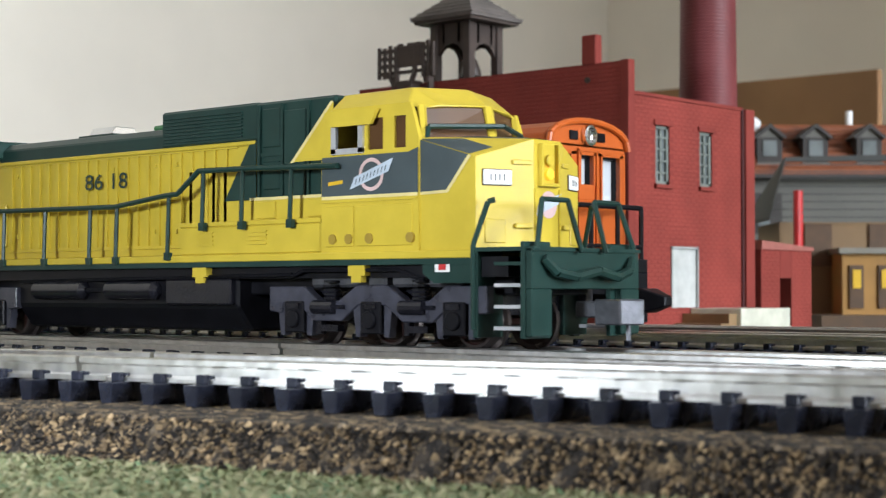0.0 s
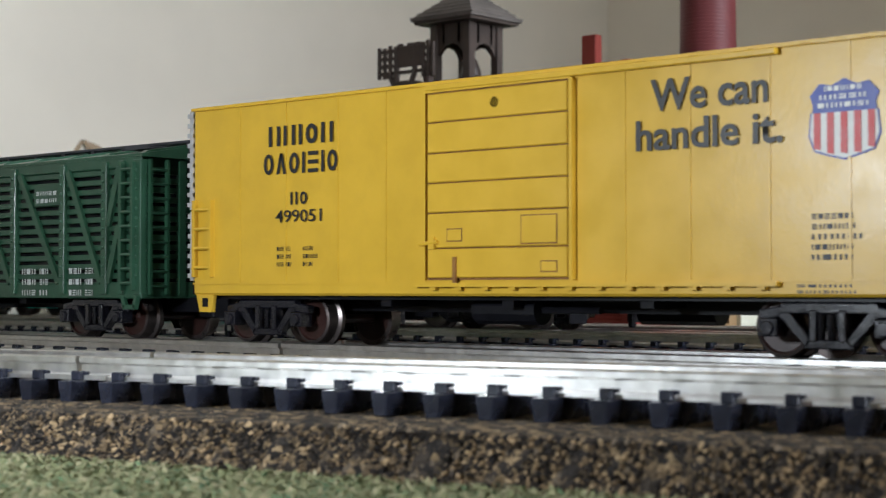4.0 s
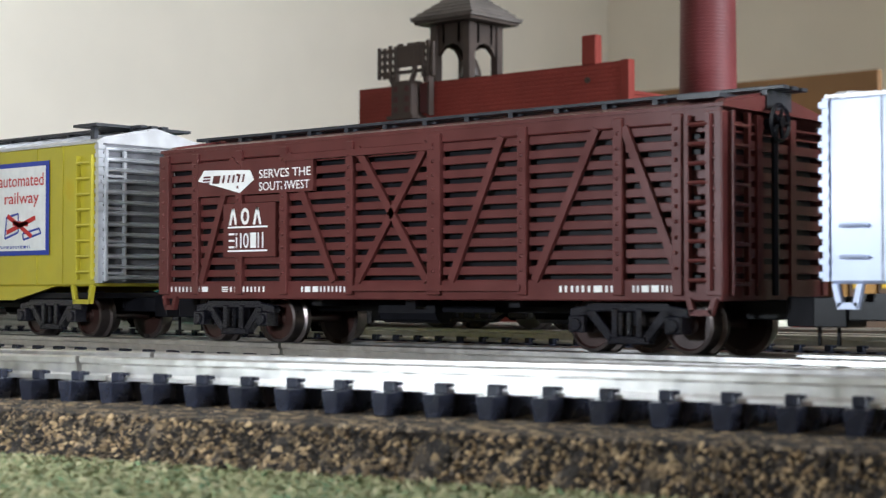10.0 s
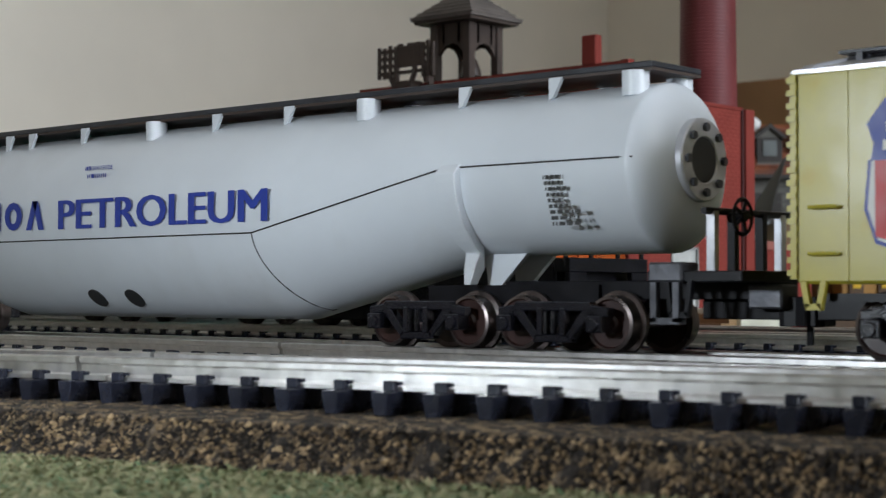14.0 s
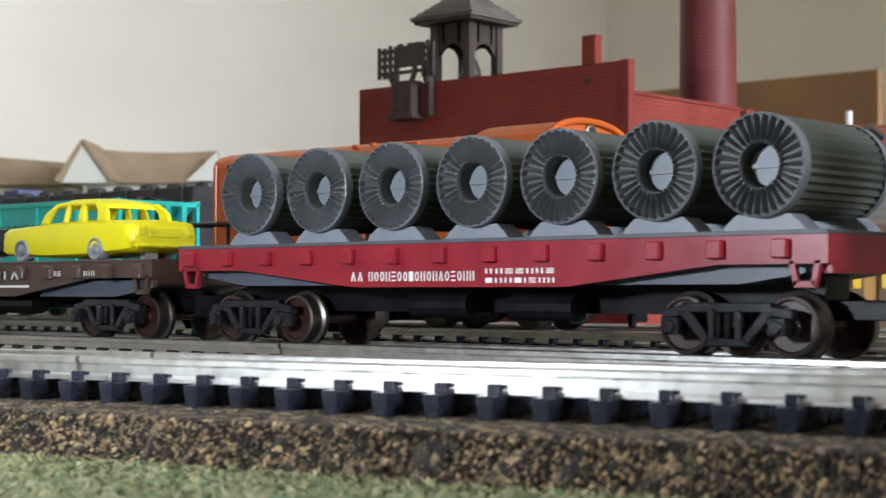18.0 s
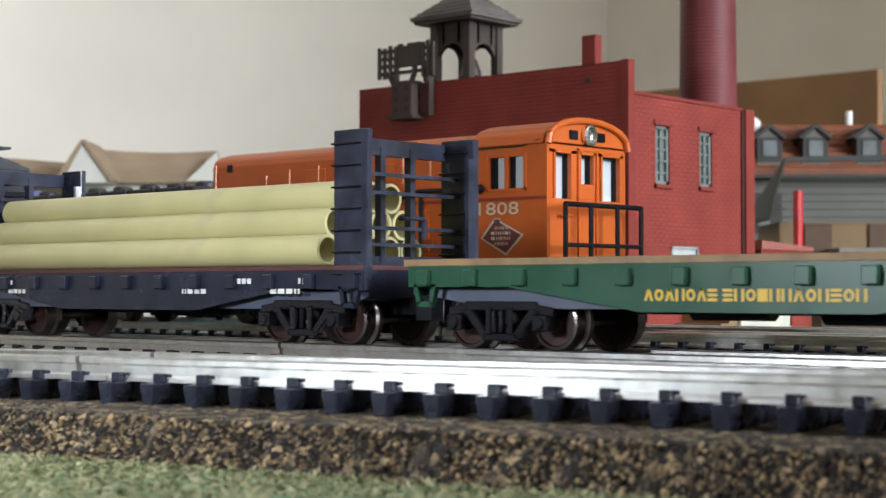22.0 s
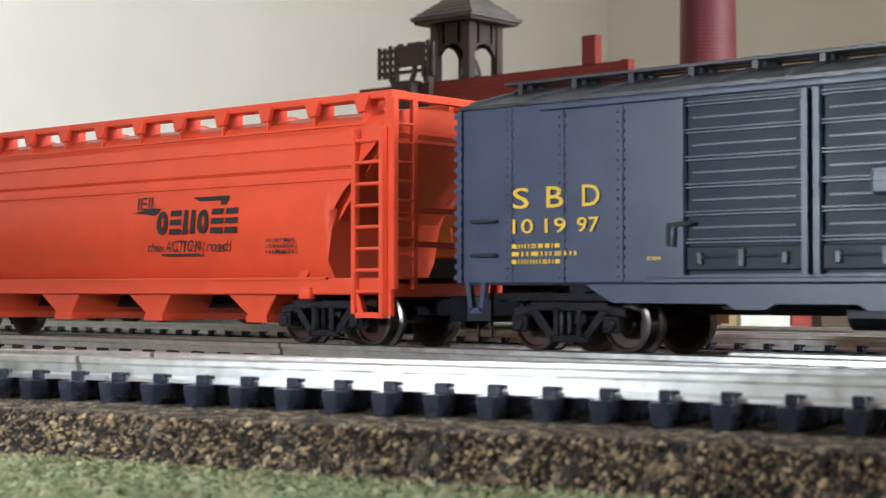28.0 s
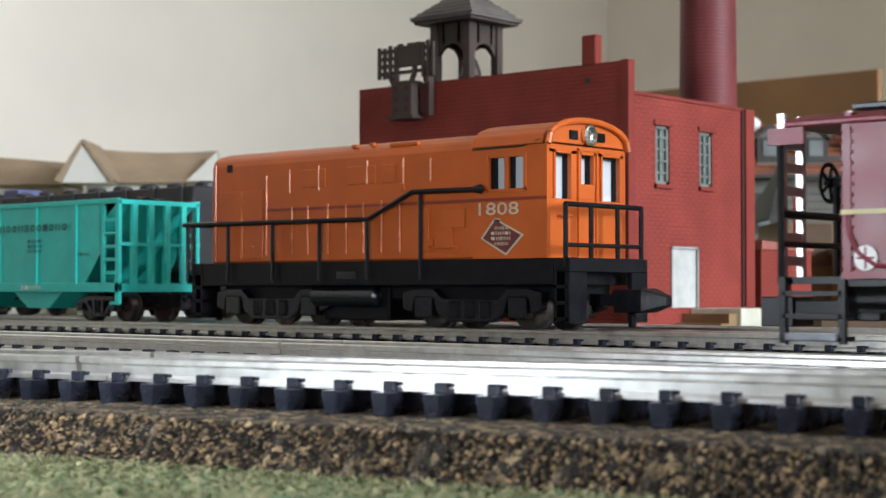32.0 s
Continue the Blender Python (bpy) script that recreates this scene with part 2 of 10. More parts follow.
def part(name, b, material, parent, label="", bevel=0.0, smooth=False, at=None):
    """Links b (a B, or a mesh to share) as one mesh object under parent."""
    me = b.mesh(name, bevel, smooth) if isinstance(b, B) else b
    if material is not None and not me.materials:
        me.materials.append(material)
    ob = new(name, me)
    ob.parent = parent
    if at:
        ob.location = [a * MM for a in at]
    if label:
        ob["label"] = label
    return ob


def pieces(name, b, material, parent, label="", bevel=0.0):
    """Each piece of b as a part of its own."""
    for q in b.split():
        part(name, q, material, parent, label, bevel)


def thing(name, x, y, z, label, category, group="", kind=""):
    """An Empty at a thing's base; x, y in mm, z in mm above the rail top."""
    ob = new(name)
    ob.empty_display_size = 0.005
    ob.location = (x * MM, y * MM, (z + RAIL) * MM)
    return tagged(ob, label, category, group, kind)


def solid(name, b, material, x, y, z, label, category, group="", kind="", bevel=0.0, smooth=False):
    """A thing that is one plain mesh."""
    me = b.mesh(name, bevel, smooth)
    me.materials.append(material)
    ob = new(name, me)
    ob.location = (x * MM, y * MM, (z + RAIL) * MM)
    return tagged(ob, label, category, group, kind)


FONTS = {}


def words(name, text, x, z, height, material, parent, y=-9.42, width=None, shear=0.0, label="", weight=0.005):
    """Lettering on a side that faces -y; x, z is its lower left corner."""
    cu = bpy.data.curves.new(name, 'FONT')
    cu.body, cu.size, cu.offset, cu.shear, cu.resolution_u = text, 1.0, weight, shear, 3
    tmp = bpy.data.objects.new(name, cu)
    me = bpy.data.meshes.new_from_object(tmp)
    me.name = name
    bpy.data.objects.remove(tmp)
    xs = [v.co.x for v in me.vertices]
    ys = [v.co.y for v in me.vertices]
    k = height / (max(ys) - min(ys))
    kx = k if width is None else width / (max(xs) - min(xs))
    x0, y0 = min(xs), min(ys)
    for v in me.vertices:
        a, c = (v.co.x - x0) * kx, (v.co.y - y0) * k
        v.co = Vector((x + a, y, z + c)) * MM
    me.materials.clear()
    me.materials.append(material)
    ob = new(name, me)
    ob.parent = parent
    if label:
        ob["label"] = label
    return ob


def mark(b, kind, x0, x1, z0, z1, t, y, lean=0.0):
    """One plain shape in a box: i bar, p pair of bars, e stacked bars, o ring, x crossed bars, v wedge, s solid."""
    def quad(*pts):
        b.add([(px + lean * (pz - z0), y, pz) for px, pz in pts], [tuple(range(len(pts)))])
        b.held = True
    b.held = False
    xm, zm, w, h = (x0 + x1) / 2, (z0 + z1) / 2, x1 - x0, z1 - z0
    th = min(t, h * 0.24)
    if kind == 'i':
        quad((xm - t / 2, z0), (xm + t / 2, z0), (xm + t / 2, z1), (xm - t / 2, z1))
    elif kind == 's':
        quad((x0, z0), (x1, z0), (x1, z1), (x0, z1))
    elif kind == 'p':
        quad((x0, z0), (x0 + t, z0), (x0 + t, z1), (x0, z1))
        quad((x1 - t, z0), (x1, z0), (x1, z1), (x1 - t, z1))
    elif kind == 'e':
        for q in (z0, zm - th / 2, z1 - th):
            quad((x0, q), (x1, q), (x1, q + th), (x0, q + th))
    elif kind == 'x':
        quad((x0, z0), (x0 + t * 1.2, z0), (x1, z1), (x1 - t * 1.2, z1))
        quad((x1 - t * 1.2, z0), (x1, z0), (x0 + t * 1.2, z1), (x0, z1))
    elif kind == 'v':
        quad((x0, z0), (x0 + t, z0), (xm + t / 2, z1), (xm - t / 2, z1))
        quad((x1 - t, z0), (x1, z0), (xm + t / 2, z1), (xm - t / 2, z1))
    else:
        n = 12
        for k in range(n):
            a, e = k * math.tau / n, (k + 1) * math.tau / n
            quad(*[(xm + r * math.cos(q), zm + g * math.sin(q)) for q, r, g in ((a, w / 2, h / 2), (e, w / 2, h / 2), (e, w / 2 - t, h / 2 - th), (a, w / 2 - t, h / 2 - th))])
    b.held = False


def bars(name, x, z, w, h, n, material, parent, y=-9.42, label="", gap=0.35, seed=1, slope=0.0, kind=0, shapes="", bold=0.30):
    """Unreadable or withheld lettering as plain shapes: n marks in a box of w by h."""
    rnd = random.Random(seed)
    b = B()
    shapes = shapes or "".join(rnd.choice("ppeoosv" if h >= 1.0 else "iipes") for _ in range(n))
    wide = {'i': 0.45}
    total = sum(wide.get(q, 1.0) for q in shapes)
    cell, a = w / total, x
    for q in shapes:
        cw = cell * wide.get(q, 1.0)
        lw = cw - cell * gap * (0.8 if kind == 0 else 0.6)
        mark(b, 's' if kind == 1 and h < 1.0 else q, a, a + lw, z, z + h, cell * bold * (1 - gap), y, slope)
        a += cw
    if kind == 0 and h >= 1.0:
        return pieces(name + "_mark", b, material, parent, label)
    return part(name, b, material, parent, label)


# ---- the room ----
def room():
    def slab(name, b, m, label):
        return solid(name, b, m, 0, 0, 0, label, "room", kind="structure")
    slab("wall_west", B().box(-1820, -1720, -1600, 2530, -760, 1700), WALL, "plain cream painted room wall beside the layout")
    slab("wall_north", B().box(-1720, 3600, 2430, 2530, -760, 1700), WALL, "plain cream painted room wall behind the layout")
    slab("wall_south", B().box(-1720, 3600, -1700, -1600, -760, 1700), DARKWALL, "unseen room wall, dark brown to cut bounced light")
    e = B().box(3600, 3700, -1700, 2530, -760, 80).box(3600, 3700, -1700, 2530, 1600, 1700)
    e.box(3600, 3700, -1700, -620, 80, 1600).box(3600, 3700, 1020, 2530, 80, 1600)
    slab("wall_east", e, DARKWALL, "unseen dark brown wall with the room's window opening, cuts bounced light")
    # added out of view: shades the far corner and north wall from the window
    slab("wall_partition", B().box(1000, 1100, 1020, 2430, -760, 1700), WALL, "wall added out of view to keep window light off the far corner")
    slab("ceiling", B().box(-1820, 3700, -1700, 2530, 1700, 1760), CEIL, "plain white painted ceiling")
    slab("floor", B().box(-1820, 3700, -1700, 2530, -820, -760), CARPET, "brown carpeted room floor")
    # the layout's table, with legs
    t = thing("layout_table", 0, 0, -760, "plywood layout table under the turf mat", "table", kind="structure")
    part("tabletop", B().box(-1700, 1760, -420, 640, 730, 751.5), BROWN, t)
    for x in (-1650, 30, 1700):
        for y in (-380, 600):
            part("leg", B().box(x - 30, x + 30, y - 30, y + 30, 0, 730), BROWN, t)


room()


# ---- ground and tracks ----
def ground():
    # gently uneven sheet of turf, top at grass level
    nx, ny = 120, 60
    xs = [-1690 + 3430 * i / nx for i in range(nx + 1)]
    ys = [-415 + 1050 * j / ny for j in range(ny + 1)]
    b = B()
    vs = [(x, y, -RAIL + 0.25 * noise.noise((x * 0.02, y * 0.02, 0))) for x in xs for y in ys]
    fs = [(i * (ny + 1) + j, (i + 1) * (ny + 1) + j, (i + 1) * (ny + 1) + j + 1, i * (ny + 1) + j + 1) for i in range(nx) for j in range(ny)]
    b.add(vs, fs)
    b.box(-1690, 1740, -415, 635, -8.5, -7.9)
    solid("ground", b, TURF, 0, 0, 0, "green turf mat spread over the layout", "ground", kind="structure", smooth=True)


ground()

NEAR_X0, NEAR_X1 = -420, 330


def near_y(x):
    """Centre line of the bending track beside the camera."""
    return -31.6 + 0.200 * (x - 20) if x < 400 else 0


RAILPROF = [(-1.1, -2.05), (1.1, -2.05), (1.1, -1.75), (0.32, -1.5), (0.32, -0.75), (0.62, -0.55), (0.62, -0.12), (0.5, 0.0), (-0.5, 0.0), (-0.62, -0.12), (-0.62, -0.55), (-0.32, -0.75), (-0.32, -1.5), (-1.1, -1.75)]


def rail_mesh(length):
    return B().prism([(p[0], p[1]) for p in RAILPROF], 0, length, 'x')


def tie_mesh():
    t = B()
    y0, y1, z0, z1 = -8.3, 8.3, -3.9, -2.05
    # tapered block: wider at the top
    vs = [(-0.52, y0, z0), (0.52, y0, z0), (0.52, y1, z0), (-0.52, y1, z0), (-0.8, y0 - 0.1, z1), (0.8, y0 - 0.1, z1), (0.8, y1 + 0.1, z1), (-0.8, y1 + 0.1, z1)]
    t.add(vs, [(3, 2, 1, 0), (4, 5, 6, 7), (0, 1, 5, 4), (1, 2, 6, 5), (2, 3, 7, 6), (3, 0, 4, 7)])
    for ry in (-5.1, 5.1):
        for s in (-1, 1):
            t.box(-0.5, 0.5, ry + s * 1.55 - 0.4, ry + s * 1.55 + 0.4, -2.05, -1.25)
            t.box(-0.5, 0.75, ry + s * 1.1 - 0.3, ry + s * 1.1 + 0.3, -1.62, -1.3)
    return t.mesh("tie", 0.08)


def cork_bed(name, label, x0, x1, yfun, half, z_top, rnd, slope=1.6, m=None):
    """A strip of cork with crumbly, bevelled shoulders."""
    b = B()
    n = int((x1 - x0) / 1.2)
    rings = []
    for i in range(n + 1):
        x = x0 + (x1 - x0) * i / n
        y = yfun(x)
        j = lambda a: rnd.uniform(-a, a)
        rings.append([(x, y - half - slope + j(.5), -RAIL - 0.2), (x, y - half - slope * 0.6 + j(.5), -RAIL + 1.0), (x, y - half - 0.2 + j(.4), z_top - 0.8 + j(.3)), (x, y - half + 0.7 + j(.4), z_top + j(.12)),
                      (x, y - half * 0.5, z_top + j(.12)), (x, y, z_top + j(.1)), (x, y + half * 0.5, z_top + j(.1)), (x, y + half, z_top), (x, y + half + 2.5, -RAIL - 0.2)])
    b.loft(rings)
    return solid(name, b, m or CORK, 0, 0, 0, label, "roadbed", kind="structure")


TIEM = tie_mesh()
TIEM.materials.append(TIE)


def track(name, x0, x1, yfun, ang, label, first_ties, step, joint, z=0.0):
    """Two rails, a joint in each, and the ties; ties within first_ties are parts of their own."""
    t = thing(name, 0, 0, z, label, "track", "tracks of the layout")
    for s in (-1, 1):
        for a, e in ((x0, joint - 0.25), (joint + 0.25, x1)):
            o = s * 5.1
            xa, xe = a - o * math.sin(ang) * 1, e
            me = rail_mesh((e - a) / math.cos(ang))
            r = part("rail", me, NICKEL, t, "nickel-silver rail")
            r.location = (a * MM - o * math.sin(ang) * MM, (yfun(a) + o * math.cos(ang)) * MM, 0)
            r.rotation_euler = (0, 0, ang)
        jx = joint - s * 5.1 * math.sin(ang)
        j = part("rail_joiner", B().box(-4, 4, -1.35, 1.35, -2.04, -1.6), NICKEL, t)
        j.location = (jx * MM, (yfun(joint) + s * 5.1 * math.cos(ang)) * MM, 0)
        j.rotation_euler = (0, 0, ang)
    rest = B()
    tv = [tuple(c / MM for c in v.co) for v in TIEM.vertices]
    tf = [tuple(p.vertices) for p in TIEM.polygons]
    x = x0 + 2
    while x < x1 - 2:
        if first_ties[0] < x < first_ties[1]:
            o = part("tie", TIEM, None, t, at=(x, yfun(x), 0))
            o.rotation_euler = (0, 0, ang)
        else:
            c, s = math.cos(ang), math.sin(ang)
            y = yfun(x)
            rest.add([(x + c * p[0] - s * p[1], y + s * p[0] + c * p[1], p[2]) for p in tv], tf)
        x += step
    tagged(part("ties", rest, TIE, t), kind="stuff")
    return t


rnd = random.Random(5)
ANG = math.atan(0.200)
cork_bed("cork_roadbed", "speckled brown and black cork roadbed under the nearest track", NEAR_X0, NEAR_X1, near_y, 19.0, -3.9, rnd)
track("near_track", NEAR_X0, NEAR_X1, near_y, ANG, "model railway track with nickel rails on black plastic ties", (-60, 110), 4.55, -14.0)


def loose_grains():
    """Cork chips along the near shoulder and turf flakes on the mat before it."""
    rr = random.Random(11)

    def lump(b, x, y, z, r, flat):
        a = rr.uniform(0, math.tau)
        vs = []
        for k in range(5):
            q = a + k * math.tau / 5
            w = r * rr.uniform(0.6, 1.15)
            vs.append((x + w * math.cos(q), y + w * math.sin(q), z + rr.uniform(-.3, .3) * r * flat))
        o = len(vs)
        vs += [(x + rr.uniform(-.2, .2) * r, y + rr.uniform(-.2, .2) * r, z + r * flat), (x, y, z - r * flat)]
        b.add(vs, [(k, (k + 1) % 5, 5) for k in range(5)] + [((k + 1) % 5, k, 6) for k in range(5)])
    b = B()
    for i in range(15000):
        # granules bedded in the cut face of the cork
        x = rr.uniform(-75, 110)
        t = rr.random()
        y, z, r = near_y(x) - 18.9 - 1.5 * t, -3.9 - 3.5 * t, rr.choice((0.14, 0.18, 0.22, 0.27, 0.36)) * rr.uniform(0.8, 1.15)
        a, vs = rr.uniform(0, math.tau), []
        for k in range(6):
            q, w = a + k * math.tau / 6, r * rr.uniform(0.7, 1.15)
            vs.append((x + w * math.cos(q) * 0.85, y + 0.1 + 0.35 * w * math.sin(q), z + w * math.sin(q)))
        vs.append((x + rr.uniform(-.3, .3) * r, y - rr.uniform(0.16, 0.36), z + rr.uniform(-.3, .3) * r))
        b.add(vs, [(k, (k + 1) % 6, 6) for k in range(6)])
    for i in range(500):
        x = rr.uniform(-75, 110)
        lump(b, x, near_y(x) - rr.uniform(8.6, 19.0), -3.9, rr.uniform(0.2, 0.5), 0.25)
    solid("cork_chips", b, CHIP, 0, 0, 0, "loose brown and black cork chips on the roadbed shoulder", "roadbed", kind="stuff")
    b = B()
    for i in range(48000):
        x = rr.uniform(-90, 95)
        y = near_y(x) - 20.6 - 42 * rr.random() ** 1.2
        if y < -118:
            continue
        r = rr.uniform(0.14, 0.42)
        a, tl = rr.uniform(0, math.tau), rr.uniform(-.6, .6)
        d, e = Vector((math.cos(a), math.sin(a), tl)) * r * 1.4, Vector((-math.sin(a), math.cos(a), rr.uniform(-.5, .5))) * r * 0.42
        p = Vector((x, y, -RAIL + rr.uniform(0.1, 0.55)))
        b.add([p - d, p - e, p + d, p + e], [(0, 1, 2, 3)])
    solid("turf_flakes", b, FLAKE, 0, 0, 0, "loose green and straw-coloured turf flakes on the mat", "grass", kind="stuff")


loose_grains()
cork_bed("cork_roadbed", "grey-brown cork roadbed under the train's track, shade put into its colour", -1690, 1740, lambda x: 0, 16.0, -3.9, rnd, m=SHADEDCORK)
track("train_track", -1690, 1740, lambda x: 0, 0.0, "model railway track that carries the passing train", (-150, 110), 4.55, -27.6)
cork_bed("cork_roadbed", "grey-brown cork roadbed under the siding, shade put into its colour", -1690, 1740, lambda x: 68.8, 16.0, -3.9, rnd, m=SHADEDCORK)
track("siding_track", -1690, 1740, lambda x: 68.8, 0.0, "model railway siding under the parked switcher", (-150, 20), 4.55, 60.0)


# ---- rolling stock: common parts ----
def wheel_mesh():
    b = B()
    # two wheels and the axle, axis y; tread and flange
    for s in (-1, 1):
        b.lathe([(s * 3.75, 2.55), (s * 3.75, 3.15), (s * 4.25, 3.15), (s * 4.45, 2.75), (s * 5.75, 2.65), (s * 5.85, 2.35), (s * 5.6, 2.2), (s * 5.6, 0.9), (s * 5.9, 0.7)], 24)
    b.rod((0, -6.6, 0), (0, 6.6, 0), 0.5, 8)
    return b.mesh("wheelset", 0, True)


WHEELM = wheel_mesh()
WHEELM.materials.append(WHEEL)
WHEELM.materials.append(TREAD)
for poly in WHEELM.polygons:
    c = poly.center / MM
    if math.hypot(c.x, c.z) > 2.28:
        poly.material_index = 1


def side_mesh(a=5.4):
    """A cast truck side frame facing -y, with window openings and journal boxes."""
    b = B()
    y0, y1 = -0.55, 0.55
    b.prism([(-a - 1.2, 3.3), (-a + 0.9, 3.6), (-a + 0.9, 4.5), (-a - 1.2, 4.2)], y0, y1)
    b.prism([(a + 1.2, 3.3), (a + 1.2, 4.2), (a - 0.9, 4.5), (a - 0.9, 3.6)], y0, y1)
    b.prism([(-a + 0.6, 3.9), (a - 0.6, 3.9), (a - 0.9, 4.8), (-a + 0.9, 4.8)], y0, y1)
    b.prism([(-2.4, 0.9), (2.4, 0.9), (2.0, 1.7), (-2.0, 1.7)], y0, y1)
    for s in (-1, 1):
        b.prism([(s * 2.0, 0.9), (s * (a - 0.7), 3.6), (s * (a - 0.2), 3.9), (s * (a - 1.7), 4.1), (s * 1.6, 1.6)], y0, y1)
        b.prism([(s * 1.0, 1.5), (s * 1.7, 1.5), (s * 1.7, 4.2), (s * 1.0, 4.2)], y0 - 0.2, y1)
        b.box(s * a - 0.9, s * a + 0.9, y0 - 0.7, y1, 1.9, 3.5)
        b.rod((s * a, y0 - 0.95, 2.65), (s * a, y0, 2.65), 0.65, 10)
        for k in (-0.45, 0.45):
            b.rod((s * 0 + k, y0 - 0.25, 1.7), (s * 0 + k, y0 - 0.25, 3.9), 0.36, 6)
    return b.mesh("side_frame", 0.1)


SIDEM = side_mesh()
SIDEM.materials.append(TRUCKM)


WHEELS = []


def truck(parent, x, m=None):
    for s in (-1, 1):
        o = part("side_frame", SIDEM, None, parent, at=(x, s * 7.2, 0))
        if s > 0:
            o.rotation_euler = (0, 0, math.pi)
    part("bolster", B().box(x - 1.6, x + 1.6, -6.8, 6.8, 2.6, 4.6), TRUCKM, parent)
    for s in (-1, 1):
        w = part("wheelset", WHEELM, None, parent, "brown plastic wheels with blackened treads", at=(x + s * 5.4, 0, 2.7))
        WHEELS.append((w, parent, x + s * 5.4, 2.7, 2.68))


def coupler(parent, x, s):
    """Boxy coupler at an end; s is +1 for the +x end."""
    b = B().box(min(x - s * 6, x + s * 2.5), max(x - s * 6, x + s * 2.5), -1.6, 1.6, 3.2, 5.0)
    b.prism([(x + s * 2.2, -1.9), (x + s * 5.2, -2.4), (x + s * 6.2, -0.6), (x + s * 4.6, 0.2), (x + s * 4.4, 1.6), (x + s * 2.2, 1.9)], 2.6, 5.3, 'z')
    b.rod((x + s * 4.2, 0.5, 2.6), (x + s * 4.2, 0.5, 0.9), 0.22, 6)
    part("coupler", b, BLACK, parent, bevel=0.15)


def ladder(parent, x, z0, z1, w, n, m, y=-9.2, name="ladder"):
    """Two stiles and n rungs standing off a side facing -y."""
    s = 1 if y < 0 else -1
    b = B()
    for a in (-w / 2, w / 2):
        b.box(x + a - 0.22, x + a + 0.22, y - 0.65 * s if s > 0 else y, y if s > 0 else y + 0.65, z0, z1)
    for k in range(n):
        z = z0 + (z1 - z0) * (k + 0.5) / n
        b.rod((x - w / 2, y - 0.5 * s, z), (x + w / 2, y - 0.5 * s, z), 0.2, 5)
    return part(name, b, m, parent)


def stirrup(parent, x, z0, z1, m, y=-9.0, w=2.4):
    b = B()
    b.prism([(x - w / 2, z1), (x - w / 2 + 0.5, z1), (x - w / 2 + 0.9, z0 + 0.5), (x - w / 2 + 0.5, z0)], y - 0.3, y + 0.3)
    b.prism([(x + w / 2 - 0.5, z1), (x + w / 2, z1), (x + w / 2 - 0.5, z0), (x + w / 2 - 0.9, z0 + 0.5)], y - 0.3, y + 0.3)
    b.box(x - w / 2 + 0.5, x + w / 2 - 0.5, y - 0.3, y + 0.3, z0, z0 + 0.55)
    part("stirrup_step", b, m, parent)


def brake_wheel(parent, x, y, z, r, m, s=1):
    w = part("brake_wheel", B().lathe([(-0.2, r), (0.0, r + 0.22), (0.2, r), (0.0, r - 0.22), (-0.2, r)], 20, (x, y, z), 'x', caps=False), m, parent, smooth=True)
    for k in range(5):
        part("spoke", B().rod((x, y, z), (x, y + r * math.cos(k * math.tau / 5), z + r * math.sin(k * math.tau / 5)), 0.18, 5), m, w)
    part("spindle", B().rod((x - s * 1.4, y, z), (x + s * 0.3, y, z), 0.5, 8), m, w)


def underframe(parent, L, z0=3.0, z1=5.6):
    h = L / 2
    b = B().box(-h + 4, h - 4, -2.0, 2.0, z0 + 0.6, z1)
    b.box(-h + 2, h - 2, -8.0, 8.0, z1 - 0.7, z1)
    part("underframe", b, BLACK, parent)
    for x in (-0.18 * L, 0.0, 0.18 * L):
        for s in (-1, 1):
            part("cross_bearer", B().box(x - 0.7, x + 0.7, min(s * 2, s * 7.6), max(s * 2, s * 7.6), z0 + 1.2, z1 - 0.7), BLACK, parent)
    part("brake_cylinder", B().rod((-6, -4.6, z0 + 0.9), (2, -4.6, z0 + 0.9), 1.5, 12).rod((2, -4.6, z0 + .9), (9, -4.6, z0 + .9), 0.35, 6), BLACK, parent)
    part("air_tank", B().rod((8, 4.2, z0 + 0.9), (17, 4.2, z0 + 0.9), 1.5, 12), BLACK, parent)


CARS = []


def car(name, x0, x1, label, category, group="cars of the passing train"):
    """A car between x0 and x1 at the clip's start; local x = 0 is its middle."""
    c = thing(name, (x0 + x1) / 2, 0, 0, label, category, group)
    CARS.append((c, (x0 + x1) / 2, 0.0, 0.0))
    return c, (x1 - x0)


# ---- boxcars and stock cars of the passing train ----
RED = mat("red_print", (0.50, 0.02, 0.02), 0.45, 0, 0.06, 800, 0.05)
BLUE = mat("blue_print", (0.02, 0.045, 0.30), 0.45, 0, 0.06, 800, 0.05)
INK = mat("black_print", (0.012, 0.012, 0.012), 0.5, 0, 0.1, 800, 0.05)
GOLD = mat("yellow_print", (0.62, 0.38, 0.015), 0.45, 0, 0.06, 800, 0.05)
SEAM = mat("weathered_silver_roof", (0.45, 0.45, 0.46), 0.42, 0.4, 0.25, 300, 0.3, 2000, second=(0.12, 0.11, 0.10), second_at=(0.56, 0.72), second_scale=400)
# dark tone for the hollows of silver ends: shade put into the colour
ENDSHADE = mat("shaded_silver_hollow", (0.10, 0.10, 0.11), 0.5, 0.3, 0.3, 500, 0.1, 2500)
DARKROOF = mat("dark_roof_walk", (0.022, 0.024, 0.03), 0.4, 0, 0.25, 400, 0.25, 2500)
SIDE = -9.2


def fl(c, name, pts, m, y, label=""):
    """A flat printed or painted patch on the side facing -y."""
    return part(name, B().add([(p[0], y, p[1]) for p in pts], [tuple(range(len(pts)))]), m, c, label)


